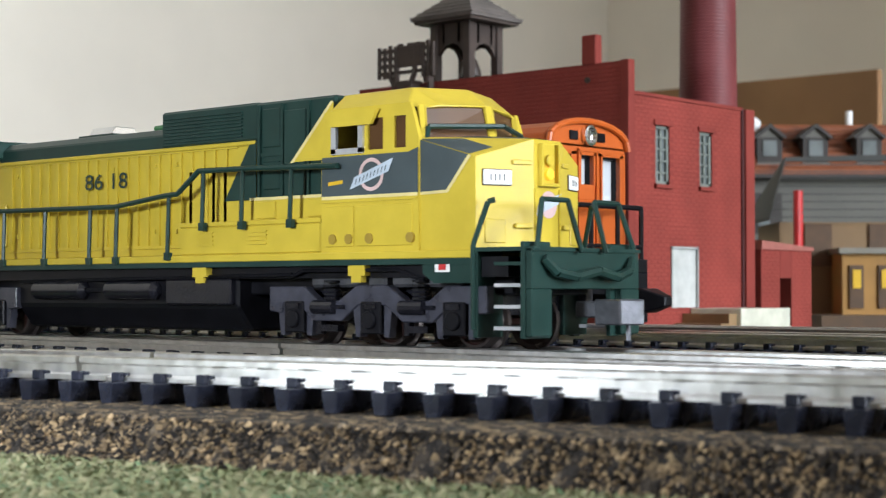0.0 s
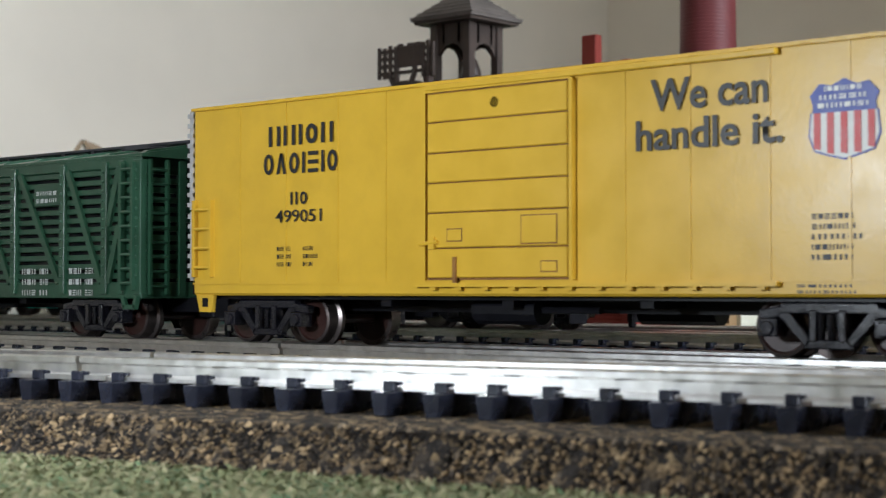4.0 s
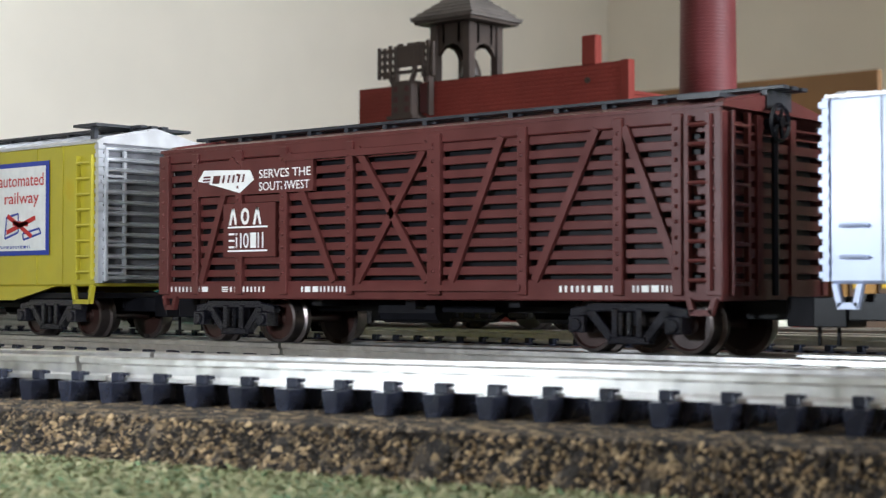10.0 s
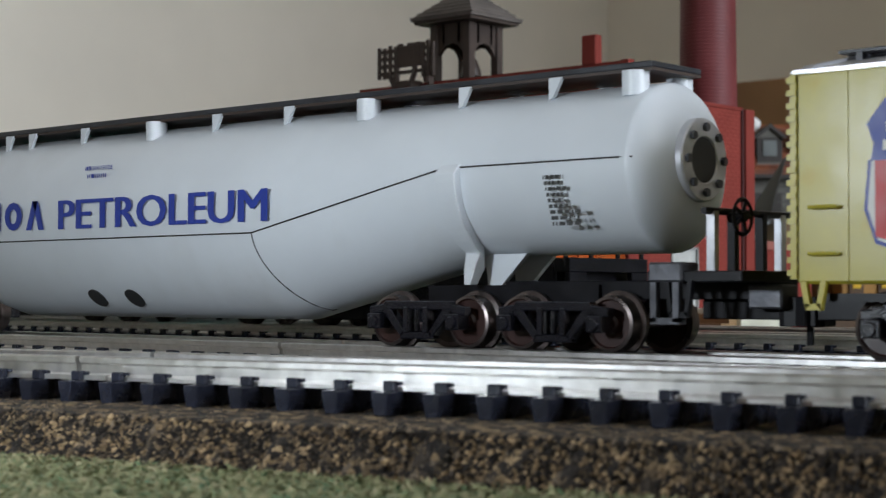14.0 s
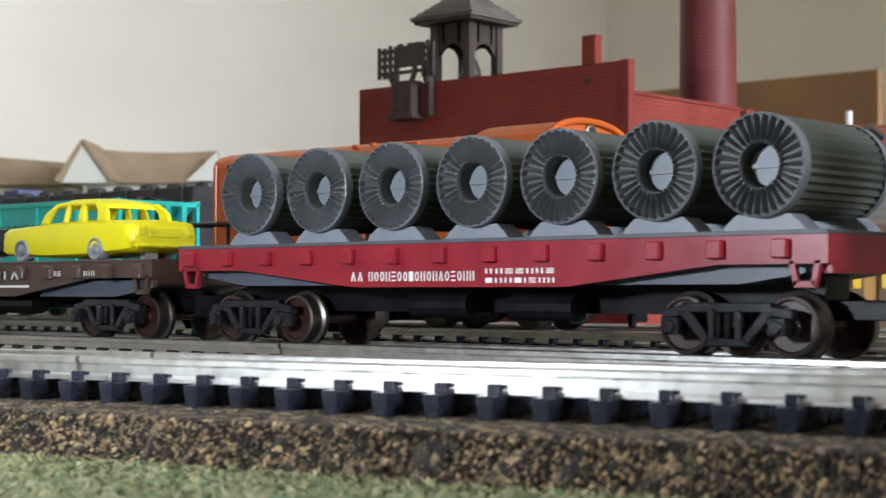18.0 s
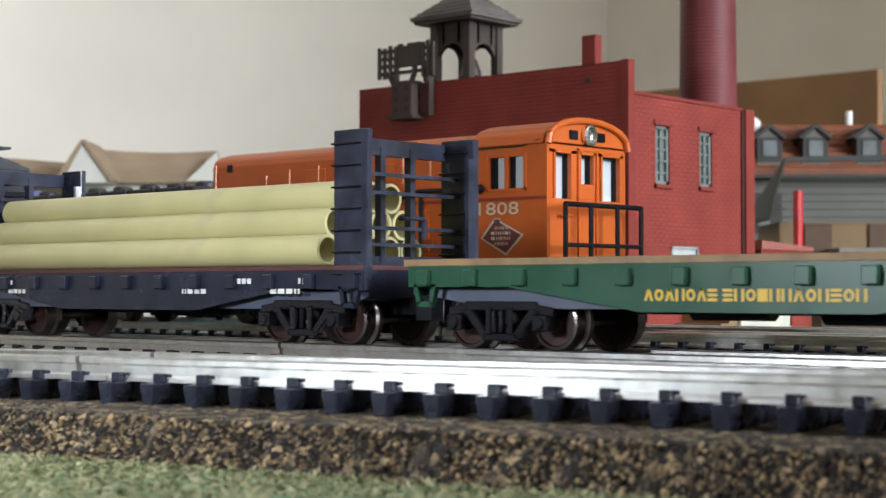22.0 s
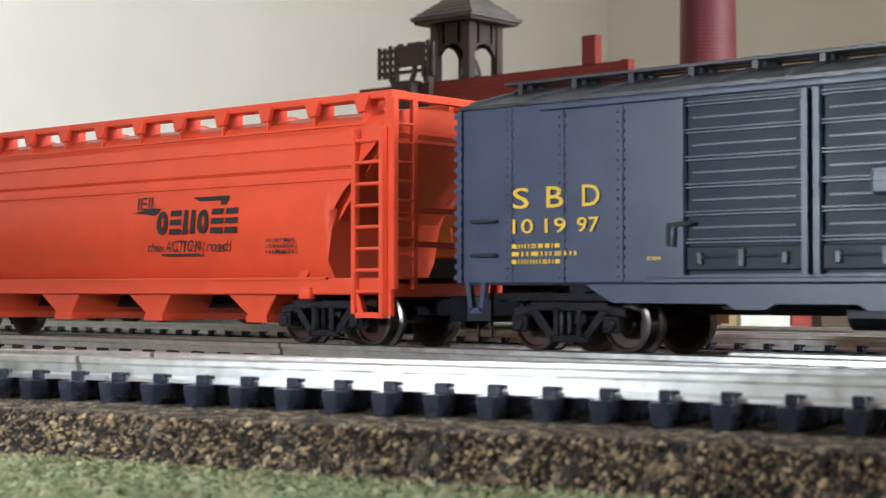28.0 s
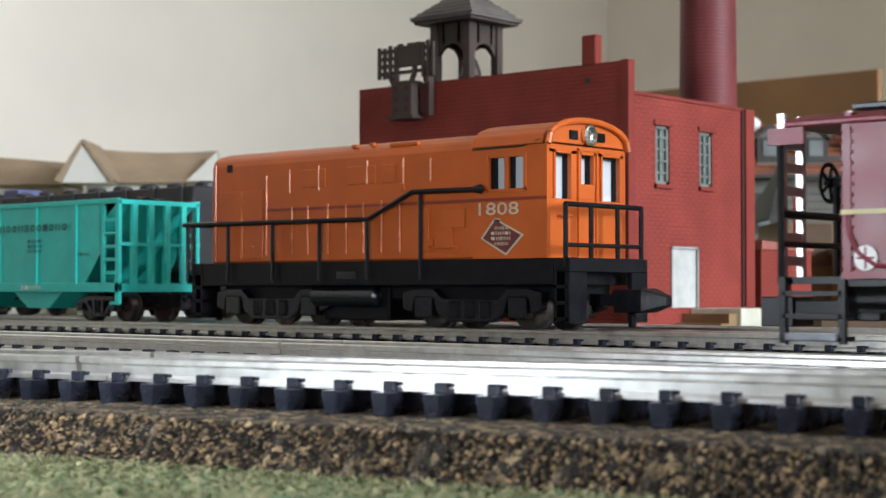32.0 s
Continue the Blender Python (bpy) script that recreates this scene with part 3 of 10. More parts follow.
def rect(c, name, x0, x1, z0, z1, m, y=SIDE - 0.05, label=""):
    return fl(c, name, [(x0, z0), (x1, z0), (x1, z1), (x0, z1)], m, y, label)


def disc(c, name, x, z, r, m, y, rz=None, n=24, label=""):
    rz = r if rz is None else rz
    return fl(c, name, [(x + r * math.cos(k * math.tau / n), z + rz * math.sin(k * math.tau / n)) for k in range(n)], m, y, label)


def body_shell(c, L, m, zb, zt, w=9.2, name="body", bevel=0.25):
    h = L / 2
    return part(name, B().box(-h, h, -w, w, zb, zt), m, c, bevel=bevel)


def sill(c, L, m, zlow, ztop, x0, x1, run, w=9.2):
    """Fish-belly side sills: low between x0 and x1, run mm of slope to the bolsters."""
    h = L / 2
    for s in (-1, 1):
        b = B()
        y0, y1 = sorted((s * (w - 0.5), s * (w - 0.02)))
        b.prism([(x0 - run, ztop), (x0, zlow), (x1, zlow), (x1 + run, ztop)], y0, y1)
        part("side_sill", b, m, c)


def gable_roof(c, L, m, zt, zr, w=9.35, ribs=12, over=0.3, rib_m=None):
    h = L / 2 + over
    b = B().prism([(-w, zt - 0.15), (w, zt - 0.15), (w, zt + 0.2), (0, zr), (-w, zt + 0.2)], -h, h, 'x')
    r = part("roof", b, m, c)
    k = B()
    for i in range(ribs + 1):
        x = -h + 1 + (2 * h - 2) * i / ribs
        k.prism([(-w - 0.12, zt - 0.1), (-w + 1.4, zt + 0.45 + (zr - zt - 0.2) * 1.4 / w), (0, zr + 0.25), (w - 1.4, zt + 0.45 + (zr - zt - 0.2) * 1.4 / w), (w + 0.12, zt - 0.1)], x - 0.5, x + 0.5, 'x')
    pieces("roof_rib", k, rib_m or m, c)
    return r


def roof_walk(c, L, m, z, w=2.2, over=2.2, cross=True):
    h = L / 2 + over
    b = B()
    for y in (-w + 0.5, 0, w - 0.5):
        b.box(-h, h, y - 0.55, y + 0.55, z, z + 0.35)
    n = 14
    for i in range(n):
        x = -h + 2 + (2 * h - 4) * i / (n - 1)
        b.box(x - 0.3, x + 0.3, -w, w, z - 1.7, z)
    ps = b.split()
    for q in ps[:3]:
        part("running_board", q, m, c, bevel=0.05)
    for q in ps[3:]:
        part("walk_support", q, m, c)
    if cross:
        for s in (1,):
            b = B().box(s * (L / 2 - 2.2) - 2.4, s * (L / 2 - 2.2) + 2.4, -7.6, 7.6, z, z + 0.35)
            b.box(s * (L / 2 - 2.2) - 0.4, s * (L / 2 - 2.2) + 0.4, -6.4, -5.8, z - 1.9, z)
            part("lateral_walk", b, m, c)


def car_end(c, L, s, zb, zt, m, ribs=9, w=8.9, thick=0.85, wave=0.5):
    """A pressed steel end with wavy, pointed ribs."""
    x = s * L / 2
    b = B().box(min(x, x + s * 0.3), max(x, x + s * 0.3), -w, w, zb, zt)
    n = 20
    for k in range(ribs):
        z = zb + (zt - zb) * (k + 0.5) / ribs
        d = (zt - zb) / ribs * 0.40
        rows = [[], [], [], []]
        for i in range(n + 1):
            f = i / n
            y = -w + 0.2 + (2 * w - 0.4) * f
            sway = d * 0.45 * wave * math.sin(f * math.tau * 1.25 + k * 1.9)
            fat = d * (0.62 + 0.38 * math.sin(f * math.tau * 1.0 + k * 2.3 + 0.6) * wave)
            out = thick * min(1.0, 6 * min(f, 1 - f) + 0.25)
            for row, (u, q) in zip(rows, ((-1.0, 0.0), (-0.55, 0.9), (0.35, 1.0), (1.0, 0.0))):
                row.append((x + s * (0.3 + out * q), y, z + sway + fat * u))
        b.add([p for row in rows for p in row], [(r_ * (n + 1) + i, r_ * (n + 1) + i + 1, (r_ + 1) * (n + 1) + i + 1, (r_ + 1) * (n + 1) + i) for r_ in range(3) for i in range(n)])
    ps = b.split()
    # behind silver ribs the panel is painted dark as the shade between them
    panel = part("end_panel", ps[0], ENDSHADE if m is SILVER else m, c, "ribbed pressed end")
    for q in ps[1:]:
        part("end_rib", q, m, panel)
    # riveted corner flanges
    for y in (-w - 0.1, w + 0.1):
        b = B().box(min(x - s * 0.1, x + s * 0.5), max(x - s * 0.1, x + s * 0.5), y - 0.35, y + 0.35, zb, zt)
        nr = int((zt - zb) / 1.05)
        for k in range(nr):
            z = zb + (k + 0.5) * (zt - zb) / nr
            b.box(min(x - s * 0.1, x + s * 0.75), max(x - s * 0.1, x + s * 0.75), y - 0.5, y + 0.5, z - 0.25, z + 0.25)
        part("corner_flange", b, m, c)


def seams(c, xs, z0, z1, m, rivets=True, y=SIDE, w=0.45, proud=0.14):
    for x in xs:
        b = B().box(x - w / 2, x + w / 2, y - proud, y, z0, z1)
        if rivets:
            n = int((z1 - z0) / 0.85)
            for k in range(n):
                z = z0 + (k + 0.5) * (z1 - z0) / n
                for d in (-w * 0.62, w * 0.62):
                    b.add([(x + d - .17, y - .02, z - .17), (x + d + .17, y - .02, z - .17), (x + d + .17, y - .02, z + .17), (x + d - .17, y - .02, z + .17), (x + d, y - .27, z)],
                          [(0, 1, 4), (1, 2, 4), (2, 3, 4), (3, 0, 4)])
        part("side_seam", b, m, c)


def ribbed_door(c, x0, x1, z0, z1, m, n, name="door", y=SIDE, proud=0.45, bead=0.28):
    d = part(name, B().box(x0, x1, y - proud, y + 0.2, z0, z1), m, c, bevel=0.08)
    b = B()
    for k in range(n + 1):
        z = z0 + (z1 - z0) * k / n
        b.box(x0, x1, y - proud - bead, y - proud, z - 0.16, z + 0.16)
    for x in (x0, x1):
        b.box(x - 0.3, x + 0.3, y - proud - bead, y - proud + 0.1, z0, z1)
    pieces("door_batten", b, m, d)
    return d


def shield(c, x0, x1, z0, z1, y=SIDE - 0.05):
    """The railway's shield emblem as plain coloured shapes."""
    w, h = x1 - x0, z1 - z0
    T = lambda pts, g=0.0: [(x0 + (0.5 + (a - 0.5) * (1 + g)) * w, z0 + (0.5 + (q - 0.5) * (1 + g)) * h) for a, q in pts]
    low = [(0.03, .58), (0.0, .30), (0.08, .11), (0.28, .05), (0.5, 0), (0.72, .05), (0.92, .11), (1, .30), (0.97, .58)]
    top = [(0.03, .58), (0.97, .58), (0.95, .68), (1.0, .80), (0.86, .95), (0.68, .92), (0.5, 1), (0.32, .92), (0.14, .95), (0.0, .80), (0.05, .68)]
    fl(c, "emblem_edge", T(low, 0.05), BLUE, y)
    fl(c, "emblem_field", T(low), WHITE, y - 0.04)
    fl(c, "emblem_top", T(top), BLUE, y - 0.04, "blue shield top")
    b = B()
    for k in range(5):
        a = 0.06 + k * 0.195
        zl = 0.07 if 0 < k < 4 else 0.13
        b.add([(x0 + p * w, y - 0.08, z0 + q * h) for p, q in ((a, zl), (a + 0.1, zl - 0.02), (a + 0.1, .58), (a, .58))], [(0, 1, 2, 3)])
    pieces("emblem_stripe", b, RED, c, "red stripes")
    for k, (a, e) in enumerate(((.22, .78), (.15, .85), (.12, .88))):
        bars("emblem_lettering", x0 + a * w, z0 + (.85 - k * 0.105) * h, (e - a) * w, 0.06 * h, 7, WHITE, c, y=y - 0.09, seed=k + 3)


def small_print(c, x, z, w, rows, m, h=0.45, step=0.85, n=7, seed=1, y=SIDE - 0.05):
    rnd = random.Random(seed)
    for k in range(rows):
        bars("small_print", x, z - k * step, w * rnd.uniform(0.6, 1.0), h, n, m, c, y=y, seed=seed + k)


def running_gear(c, L, inset=11.5):
    underframe(c, L)
    for s in (-1, 1):
        truck(c, s * (L / 2 - inset))
        coupler(c, s * L / 2, s)


def yellow_boxcar():
    c, L = car("boxcar", -211.9, -121.0, "orange-yellow plug-door boxcar with silver ribbed ends", "boxcar")
    m = UPYEL
    body_shell(c, L, m, 5.3, 26.7)
    gable_roof(c, L, m, 26.7, 27.0, ribs=16)
    for s in (-1, 1):
        car_end(c, L, s, 15.2, 26.6, SILVER, 8, wave=0.6)
        car_end(c, L - 0.2, s, 7.0, 15.0, SILVER, 6, w=8.9)
    seams(c, (-37.5, -30, -22, -15, 15, 22, 30, 37.5), 6.6, 26.5, m, False, proud=0.07, w=0.3)
    rect(c, "sill_line", -45.4, 45.4, 6.55, 6.75, m, SIDE - 0.1)
    GROOVE = mat("grime_and_shadow_orange", (0.20, 0.085, 0.012), 0.6, 0, 0.3, 500, 0.1)
    d = part("door", B().box(-9.2, 9.4, SIDE - 0.12, SIDE + 0.2, 6.9, 25.8), GROOVE, c, "plug door with grimy joints")
    cuts = (7.05, 10.05, 13.6, 16.6, 19.6, 22.7, 25.65)
    for za, zz in zip(cuts, cuts[1:]):
        part("door_panel", B().box(-8.75, 8.85, SIDE - 0.5, SIDE - 0.1, za + 0.07, zz - 0.07), m, d, bevel=0.1)
    b = B().box(-9.35, -9.0, SIDE - 0.55, SIDE - 0.1, 6.9, 25.8).box(9.15, 9.55, SIDE - 0.7, SIDE - 0.1, 6.9, 25.8).box(-9.0, 9.2, SIDE - 0.6, SIDE - 0.1, 25.72, 25.95)
    pieces("door_batten", b, m, d)
    # each plate gets a shadow line painted round it in the joint colour
    for x0, x1, z0, z1 in ((3.4, 7.6, 10.4, 13.0), (-6.0, -4.2, 10.8, 11.9), (5.8, 7.6, 7.7, 8.6)):
        rect(d, "panel_shadow_line", x0 - 0.12, x1 + 0.12, z0 - 0.12, z1 + 0.12, GROOVE, SIDE - 0.52)
        part("door_plate", B().box(x0, x1, SIDE - 0.62, SIDE - 0.5, z0, z1), m, d, bevel=0.05)
    part("door_lever", B().box(-5.2, -4.8, SIDE - 0.75, SIDE - 0.45, 6.6, 9.2), GROOVE, d, "rusty door lever")
    part("door_latch", B().path([(-9.6, SIDE - 0.7, 10.5), (-7.2, SIDE - 0.7, 10.7)], 0.2).box(-8.4, -7.6, SIDE - 0.8, SIDE - .3, 10.0, 11.2), m, d)
    part("door_lock", B().rod((0, SIDE - 0.5, 24.2), (0, SIDE - 0.2, 24.2), 0.55, 10), BLACK, d)
    part("upper_door_rail", B().box(-9, 31, SIDE - 0.75, SIDE, 25.9, 26.5), m, c, bevel=0.1)
    b = B().box(-10.5, 31, SIDE - 0.7, SIDE, 6.2, 6.6)
    for i in range(12):
        b.box(-8 + i * 3.4 - 0.4, -8 + i * 3.4 + 0.4, SIDE - 0.55, SIDE, 5.9, 6.3)
    pieces("lower_door_rail", b, m, c)
    bars("road_name", -32.5, 21.7, 10.6, 2.2, 5, INK, c, label="black lettering strokes", shapes="ppiop", gap=0.3)
    bars("road_name", -33.3, 18.6, 12.0, 2.3, 7, INK, c, seed=2, shapes="ovoieio", gap=0.3)
    bars("road_mark", -29.0, 15.2, 3.0, 1.4, 2, INK, c, seed=4, shapes="po")
    words("road_number", "499051", -31.4, 13.3, 1.35, INK, c, width=7.2)
    words("slogan", "We can", 18.0, 21.9, 2.9, INK, c, width=12.0, weight=0.02, label="black slogan lettering")
    words("slogan", "handle it.", 16.4, 18.4, 2.8, INK, c, width=15.0, weight=0.02, label="black slogan lettering")
    shield(c, 33.9, 40.2, 16.8, 23.4)
    small_print(c, -31.3, 10.2, 2.6, 3, INK, seed=5)
    small_print(c, -27.2, 10.2, 2.4, 3, INK, seed=8)
    small_print(c, 34.0, 11.8, 5.0, 5, INK, seed=11)
    small_print(c, -3.2, 18.6, 6.2, 2, INK, 0.5, 0.8, 10, seed=21)
    small_print(c, 32.6, 6.1, 6, 2, INK, 0.25, 0.5, 9, seed=24)
    ladder(c, 43.7, 6.9, 15.4, 3.4, 4, m)
    ladder(c, -43.4, 7.4, 16.2, 2.8, 4, m)
    for x, w in ((-43.4, 3.0), (43.3, 4.2)):
        b = B().prism([(x - w / 2, 5.4), (x + w / 2, 5.4), (x + w / 2 - .3, 3.4), (x - w / 2 + .6, 3.4)], SIDE, SIDE + 0.5)
        part("sill_step", b, m, c)
        # opening drawn as a black patch, its shade put into the colour
        rect(c, "step_opening", x - w / 2 + 1.1, x + w / 2 - 0.9, 4.0, 5.0, BLACK, SIDE - 0.05)
    brake_wheel(c, L / 2 + 1.8, 0.8, 11.2, 2.1, BLACK)
    # end ladder and platform in dark metal
    ladder_b = B()
    for y in (-7.2, -4.2, 4.6, 7.6):
        ladder_b.box(L / 2 + 0.8, L / 2 + 1.2, y - 0.2, y + 0.2, 7.0, 14.6)
    for z in (8, 10, 12, 14):
        ladder_b.rod((L / 2 + 1.1, -7.2, z), (L / 2 + 1.1, -4.2, z), 0.18, 5).rod((L / 2 + 1.1, 4.6, z), (L / 2 + 1.1, 7.6, z), 0.18, 5)
    part("end_ladder", ladder_b, SILVER, c)
    part("end_platform", B().box(L / 2, L / 2 + 2.4, -5.5, 7.5, 6.2, 6.6), DARKROOF, c)
    running_gear(c, L, 10.8)


def stock_car(x0, x1, m, label, kind):
    """A slatted livestock car: every slat, post and brace is real."""
    c, L = car("stock_car", x0, x1, label, "stock car")
    h = L / 2
    zb, zt = 5.4, 21.6
    # a black block stands in for the shade inside; then the floor
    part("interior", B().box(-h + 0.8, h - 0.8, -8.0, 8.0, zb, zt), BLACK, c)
    part("floor_sill", B().box(-h, h, -9.2, 9.2, zb - 0.5, zb + 1.5), m, c, bevel=0.12)
    part("top_plate", B().box(-h, h, -9.2, 9.2, zt - 0.9, zt + 0.5), m, c, bevel=0.12)
    n = 12 if kind == 0 else 10
    z0, z1 = zb + 1.5, zt - 0.9
    step = (z1 - z0) / n
    slat = B().box(-h + 0.3, h - 0.3, -0.25, 0.25, 0, step * 0.60).mesh("slat", 0.06)
    slat.materials.append(m)
    for k in range(n):
        for y in (-8.75, 8.75):
            part("slat", slat, None, c, at=(0, y, z0 + (k + 0.36) * step))
    posts = [-h + 0.5, -34.9, -25.9, -15.7, -4.9, 5.2, 15.2, 25.8, 34.4, h - 3.6, h - 0.5] if kind == 0 else [-h + 0.6, -32, -24.5, -17.2, -7.1, 4.8, 16.1, 27.3, 33.7, h - 0.6]
    for x in posts:
        w = 0.55 if abs(x) < h - 1 else 0.8
        if kind == 1 and x in (4.8,):
            w = 0.9
        part("post", B().box(x - w, x + w, -9.55, -8.6, zb, zt), m, c, bevel=0.08)
        part("post", B().box(x - w, x + w, 8.6, 9.55, zb, zt), m, c, bevel=0.08)
        rv = B()
        for k in range(n):
            z = z0 + (k + 0.66) * step
            rv.add([(x - .2, -9.54, z - .2), (x + .2, -9.54, z - .2), (x + .2, -9.54, z + .2), (x - .2, -9.54, z + .2), (x, -9.8, z)], [(0, 1, 4), (1, 2, 4), (2, 3, 4), (3, 0, 4)])
        tagged(part("post_rivets", rv, m, c), kind="stuff")
    # diagonal braces
    def brace(xa, za, xb, zb_):
        d = Vector((xb - xa, zb_ - za)).normalized()
        q = Vector((-d.y, d.x)) * 0.42
        part("brace", B().prism([(xa - q.x, za - q.y), (xb - q.x, zb_ - q.y), (xb + q.x, zb_ + q.y), (xa + q.x, za + q.y)], -9.45, -9.0), m, c)
    lo, hi = zb + 1.4, zt - 0.8
    if kind == 0:
        for a, e in ((-33.5, -26.5), (-25.0, -16.5), (-14.0, -5.5)):
            brace(a, lo, e, hi)
        brace(-4.0, lo, 4.4, hi)
        brace(-4.0, hi, 4.4, lo)
        for a, e in ((6.0, 14.4), (16.4, 25.0), (26.8, 33.6)):
            brace(a, hi, e, lo)
        for k in range(2):
            brace(35.0, lo + k * 7, 37.2, lo + 7 + k * 7)
    else:
        for a, e in ((-31.0, -25.5), (-16.5, -9.5)):
            brace(a, lo, e, hi) if a < -20 else brace(a, hi, e, lo)
        brace(-6.0, lo, 3.8, hi)
        brace(-6.0, hi, 3.8, lo)
        for a, e in ((7.0, 13.5), (17.6, 24.8)):
            brace(a, lo, e, hi)
        brace(27.9, hi, 34.0, lo)
    # door bottom rail
    part("door_rail", B().box(-6.5 if kind else -4.5, 16 if kind else 5, -9.75, -9.1, zb + 0.4, zb + 1.0), m, c)
    if kind == 1:
        part("door_rail", B().box(-17, 4.8, -9.7, -9.1, zt - 1.6, zt - 0.9), m, c)
    # roof: gable with scalloped edge, walk on top
    gable_roof(c, L, m, zt + 0.5, zt + 2.3, w=9.3, ribs=11 if kind == 0 else 1)
    roof_walk(c, L, DARKROOF, zt + 2.4, cross=False)
    part("lateral_walk", B().box(h - 6, h - 1.5, -7.0, 7.0, zt + 1.5, zt + 1.9), DARKROOF, c)
    for s in (-1, 1):
        e = B().box(min(s * h, s * (h - 0.5)), max(s * h, s * (h - 0.5)), -9.1, 9.1, zt - 1.6, zt + 0.6)
        for k in range(n):
            z = z0 + (k + 0.36) * step
            e.box(min(s * h, s * (h - 0.6)), max(s * h, s * (h - 0.6)), -9.0, 9.0, z, z + step * 0.6)
        for y in (-9, -3, 3, 9):
            e.box(min(s * (h + .25), s * (h - 0.5)), max(s * (h + .25), s * (h - 0.5)), y - 0.5, y + 0.5, zb, zt)
        pieces("end_slat", e, m, c)
    ladder(c, h - 2.0, zb + 0.5, zt - 0.3, 2.2, 9, m, y=-9.4)
    lb = B()
    for y in (-8.2, -5.6):
        lb.box(h + 0.2, h + 0.7, y - 0.2, y + 0.2, zb, zt)
    for k in range(9):
        z = zb + 1 + k * 1.75
        lb.rod((h + 0.6, -8.2, z), (h + 0.6, -5.6, z), 0.2, 5)
    part("end_ladder", lb, m, c)
    stirrup(c, h - 2.0, 3.6, 5.2, m, y=-9.2, w=3.2)
    stirrup(c, -h + 1.6, 3.6, 5.2, m, y=-9.2, w=2.6)
    brake_wheel(c, h + 1.4, -1.5, zt - 0.6, 1.6, BLACK)
    part("brake_stand", B().rod((h + 0.9, -1.5, zb), (h + 0.9, -1.5, zt), 0.35, 6), BLACK, c)
    running_gear(c, L, 11.0)
    return c, h


def board(c, x0, x1, z0, z1, m, y=-9.5):
    return part("sign_board", B().box(x0, x1, y, y + 0.6, z0, z1), m, c)


def green_stock_car():
    c, h = stock_car(-304.2, -221.5, NISGRN, "dark green slatted stock car with white lettering", 0)
    board(c, -29.6, -11.4, 17.0, 19.5, NISGRN)
    words("reporting_mark", "NISX", -28.0, 17.7, 1.25, FADED, c, y=-9.56, width=6.4)
    words("road_number", "5403", -18.2, 17.9, 1.0, FADED, c, y=-9.56, width=5.4)
    board(c, -25.8, -18.0, 10.0, 15.0, NISGRN)
    disc(c, "emblem", -22.0, 12.5, 3.1, FADED, -9.56, 1.65, label="white oval emblem")
    disc(c, "emblem_band", -22.0, 12.5, 2.85, NISGRN, -9.58, 1.45)
    for z, hw, hh in ((13.1, 2.1, 0.75), (11.1, 2.1, 0.75)):
        rect(c, "emblem_field", -22.0 - hw, -22.0 + hw, z, z + hh, FADED, -9.60)
    bars("emblem_lettering", -24.4, 12.1, 4.8, 0.75, 7, FADED, c, y=-9.62, seed=12)
    bars("emblem_lettering", -23.4, 13.3, 2.8, 0.35, 6, NISGRN, c, y=-9.63, seed=13)
    fl(c, "emblem_figure", [(-23.4, 11.2), (-22.9, 11.8), (-21.8, 11.9), (-20.9, 11.6), (-20.7, 11.2), (-21.6, 11.5), (-22.6, 11.2)], NISGRN, -9.63)
    b = B()
    rnd2 = random.Random(3)
    for x0_, x1_, rows in ((-22.7, -16.2, 3), (-12.2, -6.2, 1), (17.6, 23.4, 3), (27.6, 32.6, 3)):
        for r in range(rows):
            bars("small_print", x0_, 5.25 + r * 1.35, (x1_ - x0_) * 0.55, 0.7, 4, FADED, c, y=-9.62, seed=int(x0_ * 7) + r)
            bars("small_print", x0_ + (x1_ - x0_) * 0.66, 5.25 + r * 1.35, (x1_ - x0_) * 0.34, 0.7, 3, FADED, c, y=-9.62, seed=int(x0_ * 9) + r)
    board(c, 20.0, 25.4, 16.6, 19.0, NISGRN)
    for r in range(2):
        bars("small_print", 20.4, 17.0 + r * 0.95, 4.6, 0.5, 6, FADED, c, y=-9.56, seed=r + 40, slope=0.15)
    for x, z in ((-37.5, 14.5), (-37.3, 8.2)):
        rect(c, "yellow_tag", x - 0.9, x + 0.9, z - 0.25, z + 0.25, GOLD, -9.12)


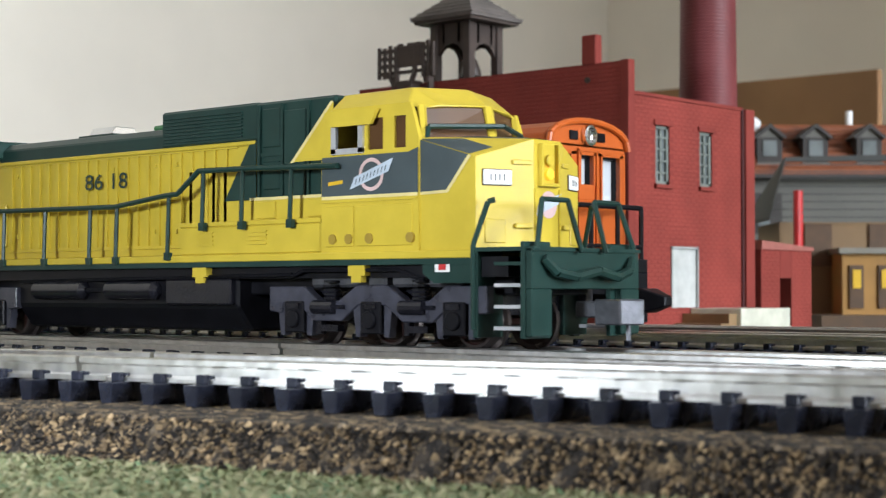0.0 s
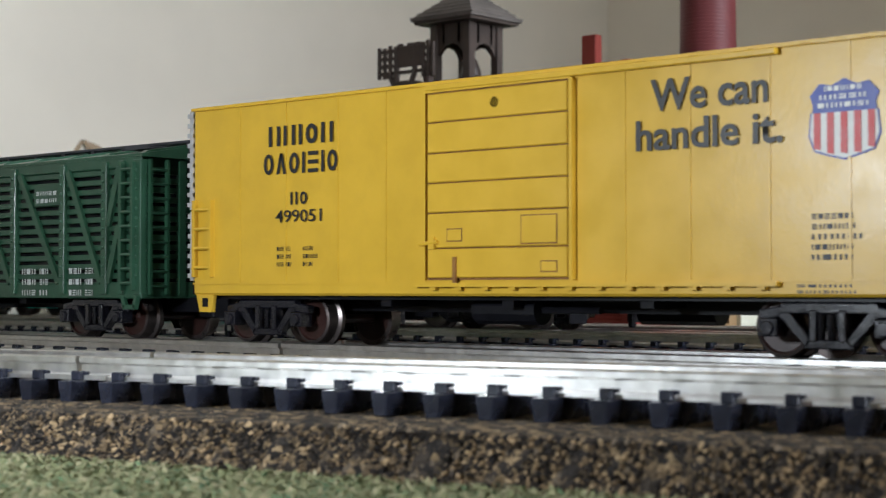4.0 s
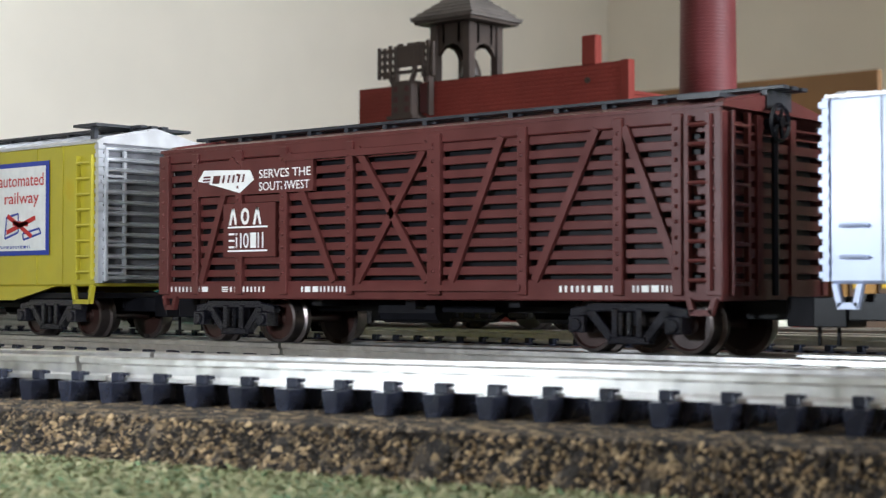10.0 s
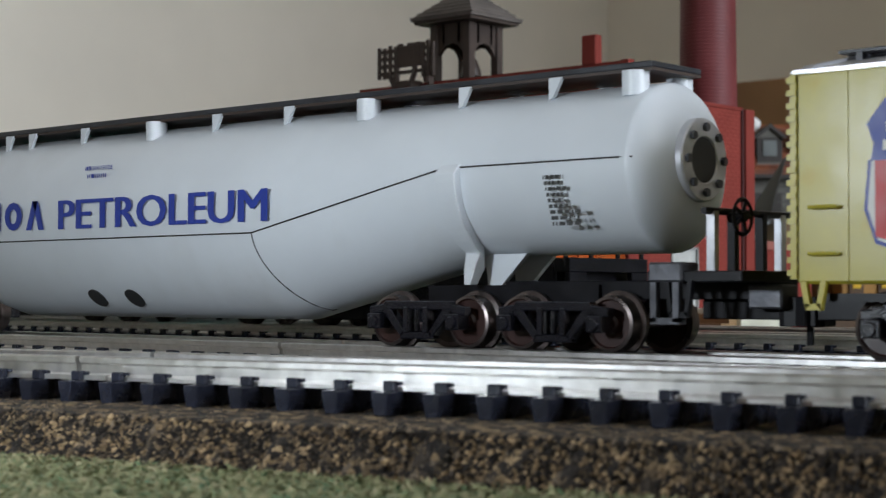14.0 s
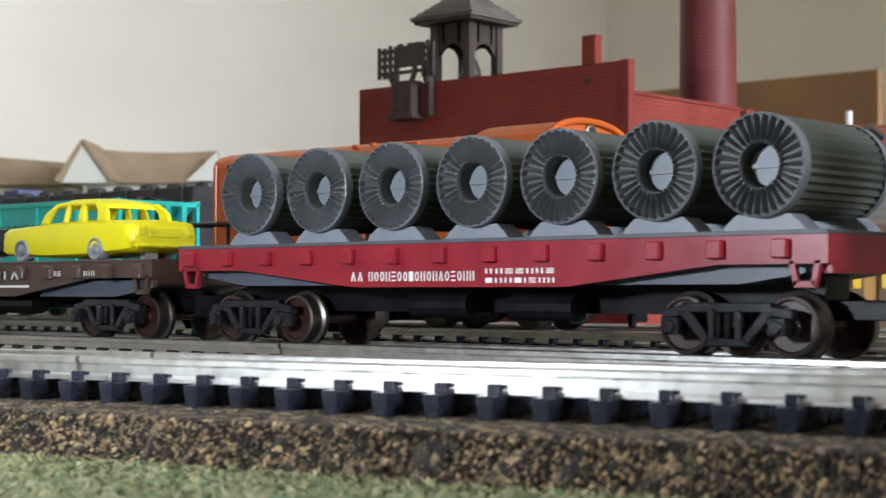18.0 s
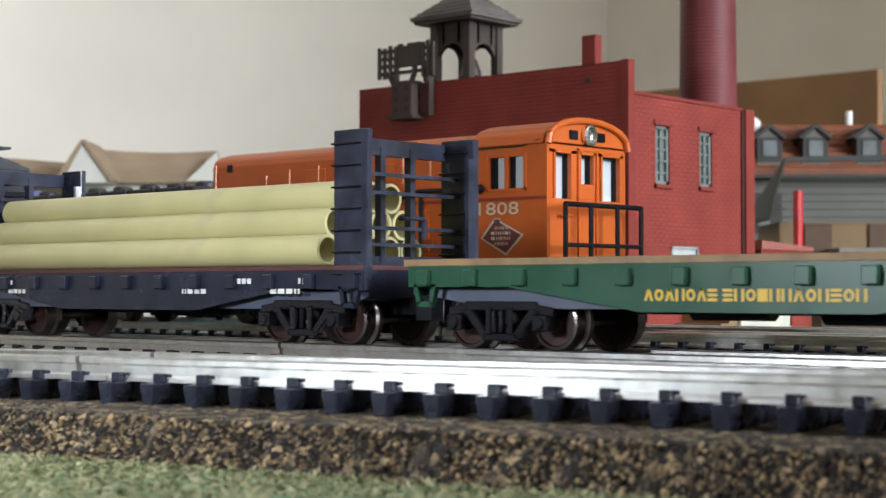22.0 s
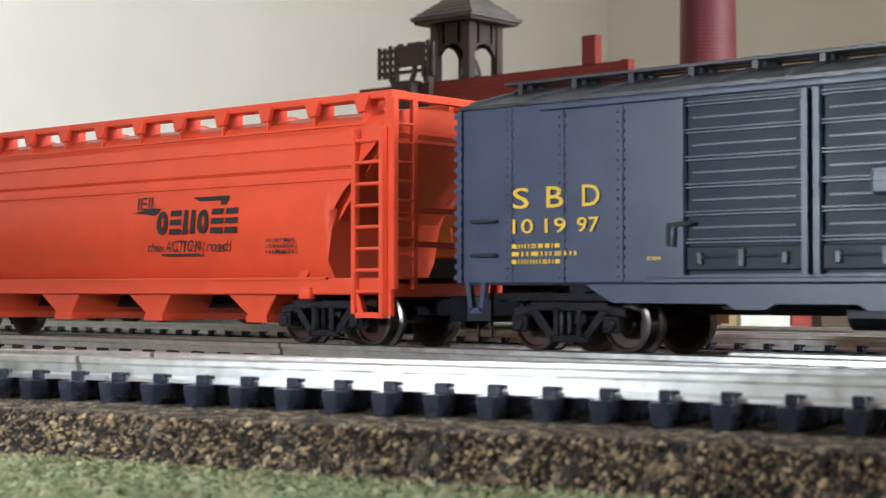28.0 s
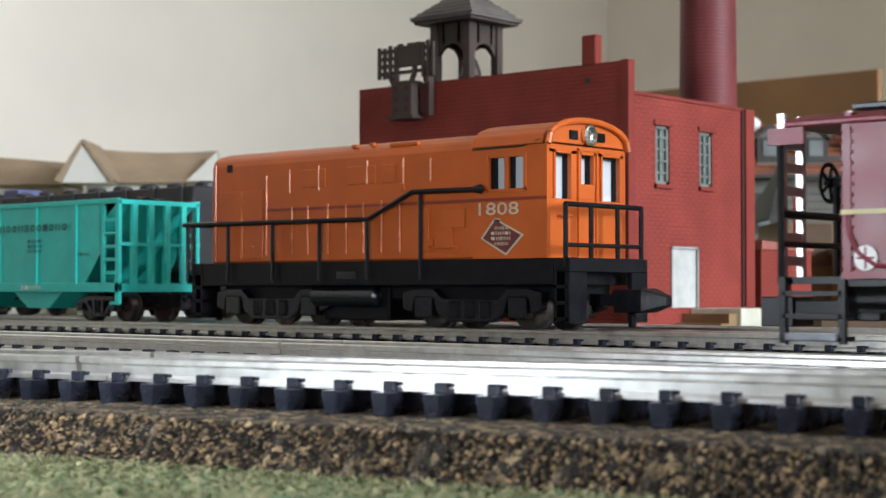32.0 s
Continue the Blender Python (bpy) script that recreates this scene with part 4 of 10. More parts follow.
def maroon_stock_car():
    c, h = stock_car(-483.0, -406.7, KATYRED, "maroon slatted stock car with white lettering", 1)
    board(c, -32.0, -12.5, 16.6, 20.4, KATYRED)
    part("road_script", B().prism([(-31.3, 18.4), (-30.2, 19.6), (-22.5, 19.3), (-21.8, 18.2), (-24.2, 16.8), (-27.6, 17.6)], -9.6, -9.54), WHITE, c, "white script emblem")
    bars("emblem_lettering", -30.5, 18.0, 7.5, 0.9, 5, KATYRED, c, y=-9.64, seed=9, slope=0.3)
    words("slogan", "SERVES THE", -21.0, 18.3, 0.95, WHITE, c, y=-9.56, width=8.2)
    words("slogan", "SOUTHWEST", -21.0, 16.9, 0.95, WHITE, c, y=-9.56, width=8.0)
    board(c, -27.0, -18.4, 9.6, 15.6, KATYRED)
    bars("road_mark", -26.0, 13.2, 6.0, 1.9, 3, WHITE, c, y=-9.56, seed=6)
    rect(c, "underline", -26.2, -19.6, 12.85, 13.05, WHITE, -9.56)
    bars("road_number", -26.0, 10.6, 6.0, 1.7, 5, WHITE, c, y=-9.56, seed=7, kind=1)
    rect(c, "underline", -26.2, -19.6, 10.2, 10.4, WHITE, -9.56)
    for x0_, w in ((-36.5, 7), (-27.5, 7.5), (-14.5, 7.0), (20.5, 6.5), (28.8, 4.6)):
        bars("small_print", x0_, 5.7, w, 0.6, 7, WHITE, c, y=-9.26, seed=int(x0_))


def ice_boxcar():
    c, L = car("boxcar", -396.4, -313.8, "pale silver-blue boxcar with red and blue lettering", "boxcar")
    m = PALEBLUE
    body_shell(c, L, m, 6.4, 21.9)
    gable_roof(c, L, SEAM, 21.9, 22.9, ribs=14, rib_m=SEAM)
    part("lateral_walk", B().box(33, 38.5, -7, 7, 22.9, 23.2), SEAM, c)
    sill(c, L, m, 4.4, 6.4, -18.3, 20.7, 7.5)
    part("door_rail", B().box(-17, 25, SIDE - 0.5, SIDE, 6.0, 6.4), m, c)
    b = B()
    for i in range(15):
        b.box(-15 + i * 2.6 - .35, -15 + i * 2.6 + .35, SIDE - .6, SIDE - .02, 5.55, 6.05)
    pieces("rail_bracket", b, DARKROOF, c)
    GRIME = mat("grimy_pale_blue_paint", (0.20, 0.22, 0.30), 0.45, 0, 0.3, 500)
    seams(c, (-36.5, -31.3, -26, -20.5, -15, 13.8, 19.8, 25.3, 30.6, 36.0), 6.6, 21.7, GRIME, False, w=0.16, proud=0.06)
    seams(c, (-8.6, 8.7), 6.6, 21.7, m, True, w=0.5)
    d = part("door", B().box(-7.5, 7.6, SIDE - 0.4, SIDE + 0.2, 6.7, 21.6), m, c, bevel=0.1)
    b = B()
    for x in (-5.0, 5.6):
        b.rod((x, SIDE - 0.7, 6.8), (x, SIDE - 0.7, 21.3), 0.15, 6)
        for z in (7.4, 12.6, 17.0, 20.8):
            b.box(x - 0.32, x + 0.32, SIDE - 0.85, SIDE - 0.4, z - 0.26, z + 0.26)
    arms = B().rod((-4.6, SIDE - 0.8, 12.9), (0.2, SIDE - 0.8, 9.4), 0.17, 8).rod((5.2, SIDE - 0.8, 12.9), (0.2, SIDE - 0.8, 9.4), 0.17, 8)
    pieces("locking_arm", arms, SEAM, d, "pale slanted locking arm")
    b.box(0.0, 0.4, SIDE - 0.85, SIDE - 0.4, 7.6, 11.4)
    pieces("locking_rod", b, mat("grey_steel_rod", (0.035, 0.035, 0.045), 0.4, 0.0), d, "dark locking rods")
    seams(d, (-1.4, 1.7), 6.9, 21.4, m, True, y=SIDE - 0.4, w=0.4, proud=0.05)
    pieces("door_rivet_strip", B().box(-0.5, -0.2, SIDE - 0.5, SIDE - 0.4, 6.9, 21.4).box(0.5, 0.8, SIDE - 0.5, SIDE - .4, 6.9, 21.4), m, d)
    part("upper_door_rail", B().box(-8, 27, SIDE - 0.5, SIDE, 21.5, 21.9), m, c)
    y = SIDE - 0.22
    fl(c, "emblem_block", [(-34.4, 14.1), (-23.6, 14.1), (-22.6, 18.2), (-33.2, 18.2)], RED, y, "red slanted emblem block")
    fl(c, "emblem_block", [(-23.5, 14.1), (-17.8, 14.1), (-16.5, 18.2), (-22.5, 18.2)], BLUE, y, "blue slanted emblem block")
    bars("emblem_lettering", -33.6, 14.7, 10.0, 2.7, 5, WHITE, c, y=y - 0.05, slope=0.28, seed=2, shapes="epoip", bold=0.42)
    bars("emblem_lettering", -22.9, 14.7, 5.2, 2.7, 3, WHITE, c, y=y - 0.05, slope=0.28, seed=3, shapes="ioe", bold=0.42)
    disc(c, "emblem_disc", -21.1, 20.0, 1.85, BLUE, y, label="round blue snowflake emblem")
    b = B()
    for k in range(4):
        a = k * math.pi / 4
        p, q = Vector((math.cos(a), math.sin(a))) * 1.7, Vector((-math.sin(a), math.cos(a))) * 0.16
        b.add([(-21.1 + p.x + q.x, y - .05, 20 + p.y + q.y), (-21.1 + p.x - q.x, y - .05, 20 + p.y - q.y), (-21.1 - p.x - q.x, y - .05, 20 - p.y - q.y), (-21.1 - p.x + q.x, y - .05, 20 - p.y + q.y)], [(0, 1, 2, 3)])
    pieces("emblem_ray", b, PALEBLUE, c)
    bars("small_print", -34.2, 12.7, 15.5, 1.1, 11, BLUE, c, y=y, seed=5, gap=0.5)
    bars("small_print", -32.5, 11.9, 19.5, 0.45, 22, BLUE, c, y=y, seed=6)
    b = B()
    for q in ((-33.9, -28.6, 9.3, 9.55), (-33.9, -28.6, 10.95, 11.2), (-33.9, -33.6, 9.3, 11.2), (-28.9, -28.6, 9.3, 11.2)):
        b.add([(q[0], y, q[2]), (q[1], y, q[2]), (q[1], y, q[3]), (q[0], y, q[3])], [(0, 1, 2, 3)])
    part("outline_box", b, BLUE, c)
    words("reporting_mark", "TICX", -28.0, 9.6, 1.55, BLUE, c, y=y, width=5.2)
    words("road_number", "8903", -28.0, 7.5, 1.3, BLUE, c, y=y, width=5.1)
    words("load_name", "DRY ICE", 20.3, 15.4, 2.7, BLUE, c, y=y, width=14.4, shear=0.25, label="blue slanted lettering")
    for k in range(5):
        bars("small_print", 25.8 - 0.2 * k, 13.2 - k * 0.98, 3.0, 0.5, 4, BLUE, c, y=y, seed=30 + k)
        bars("small_print", 29.0, 13.2 - k * 0.98, 3.0, 0.5, 5, BLUE, c, y=y, seed=50 + k)
    bars("small_print", 22.0, 8.4, 9.5, 0.45, 14, BLUE, c, y=y, seed=60)
    for z, hh in ((9.2, 3.0), (7.0, 1.7)):
        for q in ((-17.5, -14.7, z - 0.1, z + 0.04), (-17.5, -14.7, z + hh - 0.04, z + hh + 0.1), (-17.5, -17.36, z, z + hh), (-14.84, -14.7, z, z + hh)):
            rect(c, "panel_line", q[0], q[1], q[2], q[3], GRIME, SIDE - 0.26)
        b = B().box(-17.4, -14.8, SIDE - 0.2, SIDE, z, z + hh)
        part("data_panel", b, m, c, bevel=0.05)
        for k in range(3):
            rect(c, "panel_line", -17.0, -15.2, z + 0.3 + k * hh / 3.2, z + 0.42 + k * hh / 3.2, INK, SIDE - 0.25)
    ladder(c, 39.3, 6.6, 21.4, 2.7, 6, m)
    rungs = B()
    for z in (8.6, 11.2):
        rungs.path([(-40, SIDE, z), (-40, SIDE - .6, z), (-37.8, SIDE - .6, z), (-37.8, SIDE, z)], 0.16)
    pieces("grab_iron", rungs, m, c)
    stirrup(c, 39.6, 4.0, 6.4, m, y=-9.1, w=3.2)
    stirrup(c, -39.6, 4.3, 6.4, m, y=-9.1, w=2.8)
    for s in (-1, 1):
        car_end(c, L, s, 6.6, 21.8, SEAM if s > 0 else PALEBLUE, 11)
    brake_wheel(c, L / 2 + 1.6, 3.5, 18.6, 1.6, DARKROOF)
    running_gear(c, L, 11.5)


def lemon_boxcar():
    c, L = car("boxcar", -586.9, -495.7, "lemon-yellow double-door boxcar with silver ends and roof", "boxcar")
    m = UPYEL2
    body_shell(c, L, m, 6.4, 24.2)
    gable_roof(c, L, SILVER, 24.2, 26.3, ribs=13)
    roof_walk(c, L - 5, DARKROOF, 26.5)
    sill(c, L, m, 4.6, 6.4, -28.0, 28.0, 9.0)
    for s in (-1, 1):
        car_end(c, L, s, 6.8, 24.1, SILVER if s > 0 else UPYEL2, 13, thick=1.1, wave=0.12)
    for x0, x1, n in ((-20.1, -7.5, 6), (-6.4, 6.3, 6)):
        d = ribbed_door(c, x0, x1, 7.0, 22.6, m, n, bead=0.5)
        if x0 > -10:
            part("door_latch", B().rod((-6.0, SIDE - 1.0, 12.0), (-4.4, SIDE - 1.1, 11.2), 0.22, 6), m, d)
            part("lock_plate", B().box(2.0, 4.6, SIDE - 1.0, SIDE - .4, 9.6, 11.4), m, d, bevel=0.15)
        for x in (x0 + 1.5, x1 - 4.5):
            part("door_roller", B().box(x, x + 1.1, SIDE - 0.95, SIDE - 0.3, 6.4, 7.9), m, d, bevel=0.1)
    part("upper_door_rail", B().box(-36, 21.5, SIDE - 0.7, SIDE, 22.9, 23.4), m, c, bevel=0.1)
    b = B().box(-34, 20.6, SIDE - 0.7, SIDE, 6.0, 6.5)
    for i in range(14):
        b.box(-32 + i * 3.9 - .35, -32 + i * 3.9 + .35, SIDE - .6, SIDE - .02, 5.5, 6.1)
    pieces("lower_door_rail", b, m, c)
    seams(c, (-41, -33, -25, 12, 17, 22, 33, 38.5), 6.6, 24.0, m, False, proud=0.1)
    shield(c, -39.0, -27.3, 8.4, 22.2, SIDE - 0.2)
    y = SIDE - 0.2
    # poster-like square emblem: blue frame, white field, red and blue marks
    rect(c, "poster_frame", 24.0, 36.0, 10.4, 22.4, BLUE, y, "blue poster frame")
    rect(c, "poster_field", 24.7, 35.3, 11.0, 21.8, WHITE, y - 0.05, "white poster field")
    words("slogan", "automated", 25.0, 19.3, 1.6, RED, c, y=y - 0.1, width=9.9)
    words("slogan", "railway", 26.3, 16.6, 2.0, RED, c, y=y - 0.1, width=7.6)
    b = B()
    for pts in (((26.4, 12.6), (29.4, 13.4), (29.4, 15.8), (26.8, 15.4)), ((30.6, 12.4), (34.4, 13.2), (34.0, 13.8), (30.4, 13.2))):
        for (a, q), (e, g) in zip(pts, pts[1:] + pts[:1]):
            d = Vector((e - a, g - q)).normalized()
            n_ = Vector((-d.y, d.x)) * 0.14
            b.add([(a - n_.x, y - .1, q - n_.y), (e - n_.x, y - .1, g - n_.y), (e + n_.x, y - .1, g + n_.y), (a + n_.x, y - .1, q + n_.y)], [(0, 1, 2, 3)])
    pieces("poster_line", b, BLUE, c)
    b = B()
    for (a, q), (e, g) in (((27.0, 15.6), (32.4, 12.8)), ((26.8, 13.4), (33.2, 15.2)), ((28.2, 14.6), (31.6, 14.4))):
        d = Vector((e - a, g - q)).normalized()
        n_ = Vector((-d.y, d.x)) * 0.3
        b.add([(a - n_.x, y - .13, q - n_.y), (e - n_.x, y - .13, g - n_.y), (e + n_.x, y - .13, g + n_.y), (a + n_.x, y - .13, q + n_.y)], [(0, 1, 2, 3)])
    pieces("poster_line", b, RED, c)
    bars("small_print", 25.2, 11.3, 7.0, 0.35, 12, BLUE, c, y=y - 0.1, seed=4)
    GREY = mat("faded_print", (0.22, 0.22, 0.10), 0.5, 0, 0.1, 500, 0.05)
    bars("road_mark", 15.0, 14.8, 3.4, 1.4, 2, GREY, c, y=y, seed=5)
    words("road_number", "300820", 13.0, 12.4, 1.4, GREY, c, y=y, width=6.8)
    for k in range(3):
        bars("small_print", 12.0 - 0.1 * k, 10.1 - k * 1.05, 3.0, 0.6, 4, BLUE, c, y=y, seed=20 + k)
        bars("small_print", 16.2, 10.1 - k * 1.05, 3.4, 0.6, 4, BLUE, c, y=y, seed=26 + k, kind=1)
        bars("small_print", 21.0, 10.1 - k * 1.05, 1.8, 0.5, 3, BLUE, c, y=y, seed=29 + k)
    small_print(c, -25.6, 9.6, 2.0, 3, BLUE, seed=44)
    small_print(c, -22.8, 9.6, 1.8, 3, BLUE, seed=47)
    ladder(c, 43.6, 7.2, 22.6, 3.0, 8, m)
    b = B()
    for z in (8.9, 12.8):
        b.path([(-44.2, SIDE, z), (-44.2, SIDE - .6, z), (-41.6, SIDE - .6, z), (-41.6, SIDE, z)], 0.16)
    pieces("grab_iron", b, m, c)
    stirrup(c, 42.8, 4.2, 6.6, m, y=-9.1, w=4.4)
    stirrup(c, -44.0, 4.2, 6.6, m, y=-9.1, w=2.4)
    brake_wheel(c, L / 2 + 1.6, 4.2, 20.6, 1.7, SILVER)
    lb = B()
    for y_ in (-8.4, -5.6):
        lb.box(L / 2 + .6, L / 2 + 1.0, y_ - .2, y_ + .2, 7, 23.5)
    for k in range(8):
        lb.rod((L / 2 + .9, -8.4, 8 + 2 * k), (L / 2 + .9, -5.6, 8 + 2 * k), 0.2, 5)
    part("end_ladder", lb, SILVER, c)
    running_gear(c, L, 11.6)


yellow_boxcar()
green_stock_car()
ice_boxcar()
maroon_stock_car()
lemon_boxcar()


# ---- the road locomotive ----
AMBER = bpy.data.materials.new("amber_headlight_glow")
AMBER.use_nodes = True
AMBER.node_tree.nodes["Principled BSDF"].inputs["Base Color"].default_value = (0.9, 0.4, 0.02, 1)
AMBER.node_tree.nodes["Principled BSDF"].inputs["Emission Color"].default_value = (1.0, 0.42, 0.03, 1)
AMBER.node_tree.nodes["Principled BSDF"].inputs["Emission Strength"].default_value = 1.2
CHROME = mat("polished_chrome", (0.75, 0.76, 0.78), 0.18, 1.0, 0.06, 500, 0.05)
# opaque brown pane: the reflection in the windshield put into the colour
DARKGLASS = mat("dark_brown_pane", (0.085, 0.042, 0.018), 0.3, 0, 0.2, 100, 0.02, spec=0.12)
WORN = mat("worn_coupler_metal", (0.085, 0.087, 0.098), 0.34, 0.5, 0.25, 500, 0.3, 2000)


LOCOTRUCK = mat("slate_grey_cast_frame", (0.040, 0.041, 0.056), 0.3, 0, 0.25, 600, 0.3, 3000)


def six_wheel_truck(c, x):
    for s in (-1, 1):
        b = B()
        y0, y1 = sorted((s * 7.6, s * 8.9))
        pts = [(-15.6, 3.6), (-15.6, 6.3), (-10.2, 6.3), (-8.0, 4.8), (-4.8, 4.8), (-2.2, 6.4), (2.2, 6.4), (4.8, 4.8), (8.0, 4.8), (10.2, 6.3), (15.6, 6.3), (15.6, 3.6),
               (13.6, 3.4), (13.3, 4.5), (11.0, 4.4), (8.6, 2.6), (4.4, 2.6), (2.0, 4.3), (-2.0, 4.3), (-4.4, 2.6), (-8.6, 2.6), (-11.0, 4.4), (-13.3, 4.5), (-13.6, 3.4)]
        b.prism([(x + p[0], p[1]) for p in pts], y0, y1)
        part("side_frame", b, LOCOTRUCK, c, "slate grey cast side frame", bevel=0.12)
        for a in (-11.5, 0, 11.5):
            j = B().box(x + a - 1.5, x + a + 1.5, min(s * 7.4, s * 9.1), max(s * 7.4, s * 9.1), 1.3, 4.7)
            j.rod((x + a, s * 7, 2.8), (x + a, s * 9.5, 2.8), 1.0, 12)
            part("axle_box", j, BLACK, c, bevel=0.15)
            for e in (-1, 1):
                part("pedestal", B().prism([(x + a + e * 1.7, 4.9), (x + a + e * 2.9, 4.9), (x + a + e * 2.4, 1.0), (x + a + e * 1.7, 1.0)], min(s * 7.7, s * 8.7), max(s * 7.7, s * 8.7)), LOCOTRUCK, c)
            part("journal_cap", B().rod((x + a, s * 9.1, 2.8), (x + a, s * 9.45, 2.8), 0.7, 10).box(x + a - 0.9, x + a + 0.9, min(s * 9.0, s * 9.3), max(s * 9.0, s * 9.3), 3.9, 4.5), TRUCKM, c)
        for a in (-6.4, 6.4):
            k = B()
            for q in range(5):
                k.rod((x + a, s * 8.2, 4.9 + q * 0.45), (x + a, s * 8.2, 5.15 + q * 0.45), 0.95, 10)
            part("spring", k, BLACK, c)
            part("brake_cylinder", B().rod((x + a - 2.0, s * 9.0, 4.1), (x + a + 1.2, s * 9.0, 4.1), 0.75, 12).rod((x + a + 1.2, s * 9.0, 4.1), (x + a + 2.6, s * 9.0, 4.1), 0.25, 6), TRUCKM, c)
            part("brake_shoe", B().box(x + a - 1.4, x + a + 1.4, min(s * 7.8, s * 8.8), max(s * 7.8, s * 8.8), 1.5, 2.2).box(x + a - 2.0, x + a - 1.3, min(s * 7.8, s * 8.6), max(s * 7.8, s * 8.6), 1.2, 3.2), TRUCKM, c)
    for a in (-11.5, 0, 11.5):
        w = part("wheelset", WHEELM, None, c, "brown plastic wheels with blackened treads", at=(x + a, 0, 2.7))
        WHEELS.append((w, c, x + a, 2.7, 2.68))
    part("truck_frame", B().box(x - 14, x + 14, -6.5, 6.5, 3.4, 5.8), TRUCKM, c)


def road_locomotive():
    c, L = car("locomotive", -106.5, 14.0, "yellow and dark green diesel locomotive with wide cab", "locomotive", group="locomotives on the layout")
    Y, G = CNWYEL, CNWGRN
    part("frame", B().box(-60, 54, -8.4, 8.4, 7.2, 9.2), BLACK, c)
    part("walkway", B().box(-60.2, 50.2, -9.3, 9.3, 9.1, 9.9), Y, c, bevel=0.1)
    part("walkway_edge", B().box(-60.2, 50.2, -9.35, 9.35, 8.5, 9.1), G, c, "dark green sill edge")
    # long hood with door seams
    part("long_hood", B().box(-58.5, 15.5, -6, 6, 9.9, 23.2), Y, c, bevel=0.2)
    doors = B()
    for i in range(22):
        x = -33 + i * 2.05
        doors.box(x - 0.26, x + 0.26, -6.3, -6, 11.3, 22.3)
    doors.box(-58, 12, -6.2, -6, 22.3, 22.7)
    doors.box(-58, 14, -6.25, -6, 10.9, 11.3)
    pieces("hood_door_seam", doors, Y, c)
    for x0, x1, z0, z1 in ((-57.0, -41.5, 18.2, 22.4), (3.4, 6.8, 12, 20.0), (7.6, 12.3, 12, 20.0)):
        p = part("access_panel", B().box(x0, x1, -6.3, -5.9, z0, z1), Y, c, bevel=0.1)
    # paired lower doors along the rear of the hood, the flared intake shade above them
    for i in range(11):
        x = -57.2 + i * 2.15
        part("lower_door", B().box(x, x + 1.55, -6.35, -5.95, 11.7, 17.4), Y, c, bevel=0.12)
    part("intake_flare", B().prism([(-41.4, 17.9), (-40.6, 17.9), (-39.2, 22.9), (-40.6, 22.9)], -6.9, -5.9), Y, c, bevel=0.08)
    part("hood_bead", B().box(-58.3, 15.4, -6.5, -6.0, 22.5, 23.0), Y, c, bevel=0.1)
    for z in (13, 15, 17, 19, 21):
        for x in (-31.6, -11.0, -2.8, 1.2):
            part("hinge", B().box(x - 0.2, x + 0.2, -6.4, -6, z - 0.25, z + 0.25), Y, c) if z in (13, 21) else None
    # roof
    part("hood_roof", B().prism([(-6.1, 22.9), (6.1, 22.9), (6.1, 24.6), (5.0, 25.5), (-5.0, 25.5), (-6.1, 24.6)], -36, 0, 'x'), G, c, "dark green hood roof", bevel=0.15)
    part("radiator_wing", B().prism([(-8.6, 23.5), (8.6, 23.5), (8.6, 24.8), (6.5, 25.9), (-6.5, 25.9), (-8.6, 24.8)], -62.0, -35.2, 'x'), G, c, "dark green radiator housing", bevel=0.2)
    part("radiator_fan", B().lathe([(25.8, 3.6), (26.4, 3.6), (26.4, 3.0), (26.2, 3.0)], 20, (-52, 0, 0), 'z').lathe([(25.8, 3.6), (26.4, 3.6), (26.4, 3.0), (26.2, 3.0)], 20, (-43, 0, 0), 'z'), G, c)
    part("exhaust_box", B().box(-23.5, -16.0, -2.4, 2.4, 25.4, 26.1), G, c)
    part("exhaust_cap", B().prism([(-2.2, 26.1), (2.2, 26.1), (1.6, 27.1), (-1.6, 27.1)], -21.6, -16.8, 'x'), CHROME, c, "bright chrome exhaust cap", bevel=0.1)
    for k, y in enumerate((-1.2, 1.2)):
        part("horn", B().lathe([(0, 0.35), (2.2, 0.45), (3.0, 1.0), (3.1, 1.0)], 12, (-9 + k * 2.2, y, 26.3), 'x'), mat("green_horn_plastic", (0.03, 0.16, 0.05), 0.4), c, "green air horn", smooth=True)
        part("horn_bracket", B().box(-8.6 + k * 2.2, -7.8 + k * 2.2, y - .3, y + .3, 25.4, 26.2), G, c)
    # dynamic brake housing with grille
    part("brake_housing", B().box(-1.3, 16, -6.6, 6.6, 22.9, 27.3), G, c, "dark green equipment housing", bevel=0.3)
    g = B()
    for k in range(8):
        g.box(-0.6, 13.4, -6.85, -6.6, 23.5 + k * 0.4, 23.68 + k * 0.4)
    pieces("grille_slat", g, G, c)
    # green blending cabinet behind the cab
    part("cabinet", B().box(15.5, 28.5, -6.6, 6.6, 9.9, 27.2), G, c, "dark green electrical cabinet", bevel=0.3)
    fl(c, "painted_wedge", [(10.1, 16.2), (15.5, 16.2), (15.5, 22.9), (14.6, 22.9)], G, -6.45, "dark green painted wedge")
    fl(c, "painted_wedge", [(22.1, 20.1), (28.5, 20.1), (28.5, 26.4)], Y, -7.0, "yellow painted wedge")
    for x0, x1, z0, z1 in ((16.8, 19.9, 13.9, 15.9), (17.0, 19.8, 17.2, 20.4), (17.0, 19.8, 22.0, 26.4), (25.0, 28.0, 21.0, 23.6), (25.0, 28.0, 13.9, 15.9)):
        part("cabinet_panel", B().box(x0, x1, -7.6 if z1 < 16.2 else -6.85, -6.4, z0, z1), Y if z1 < 16.2 or x0 > 24 else G, c, bevel=0.12)
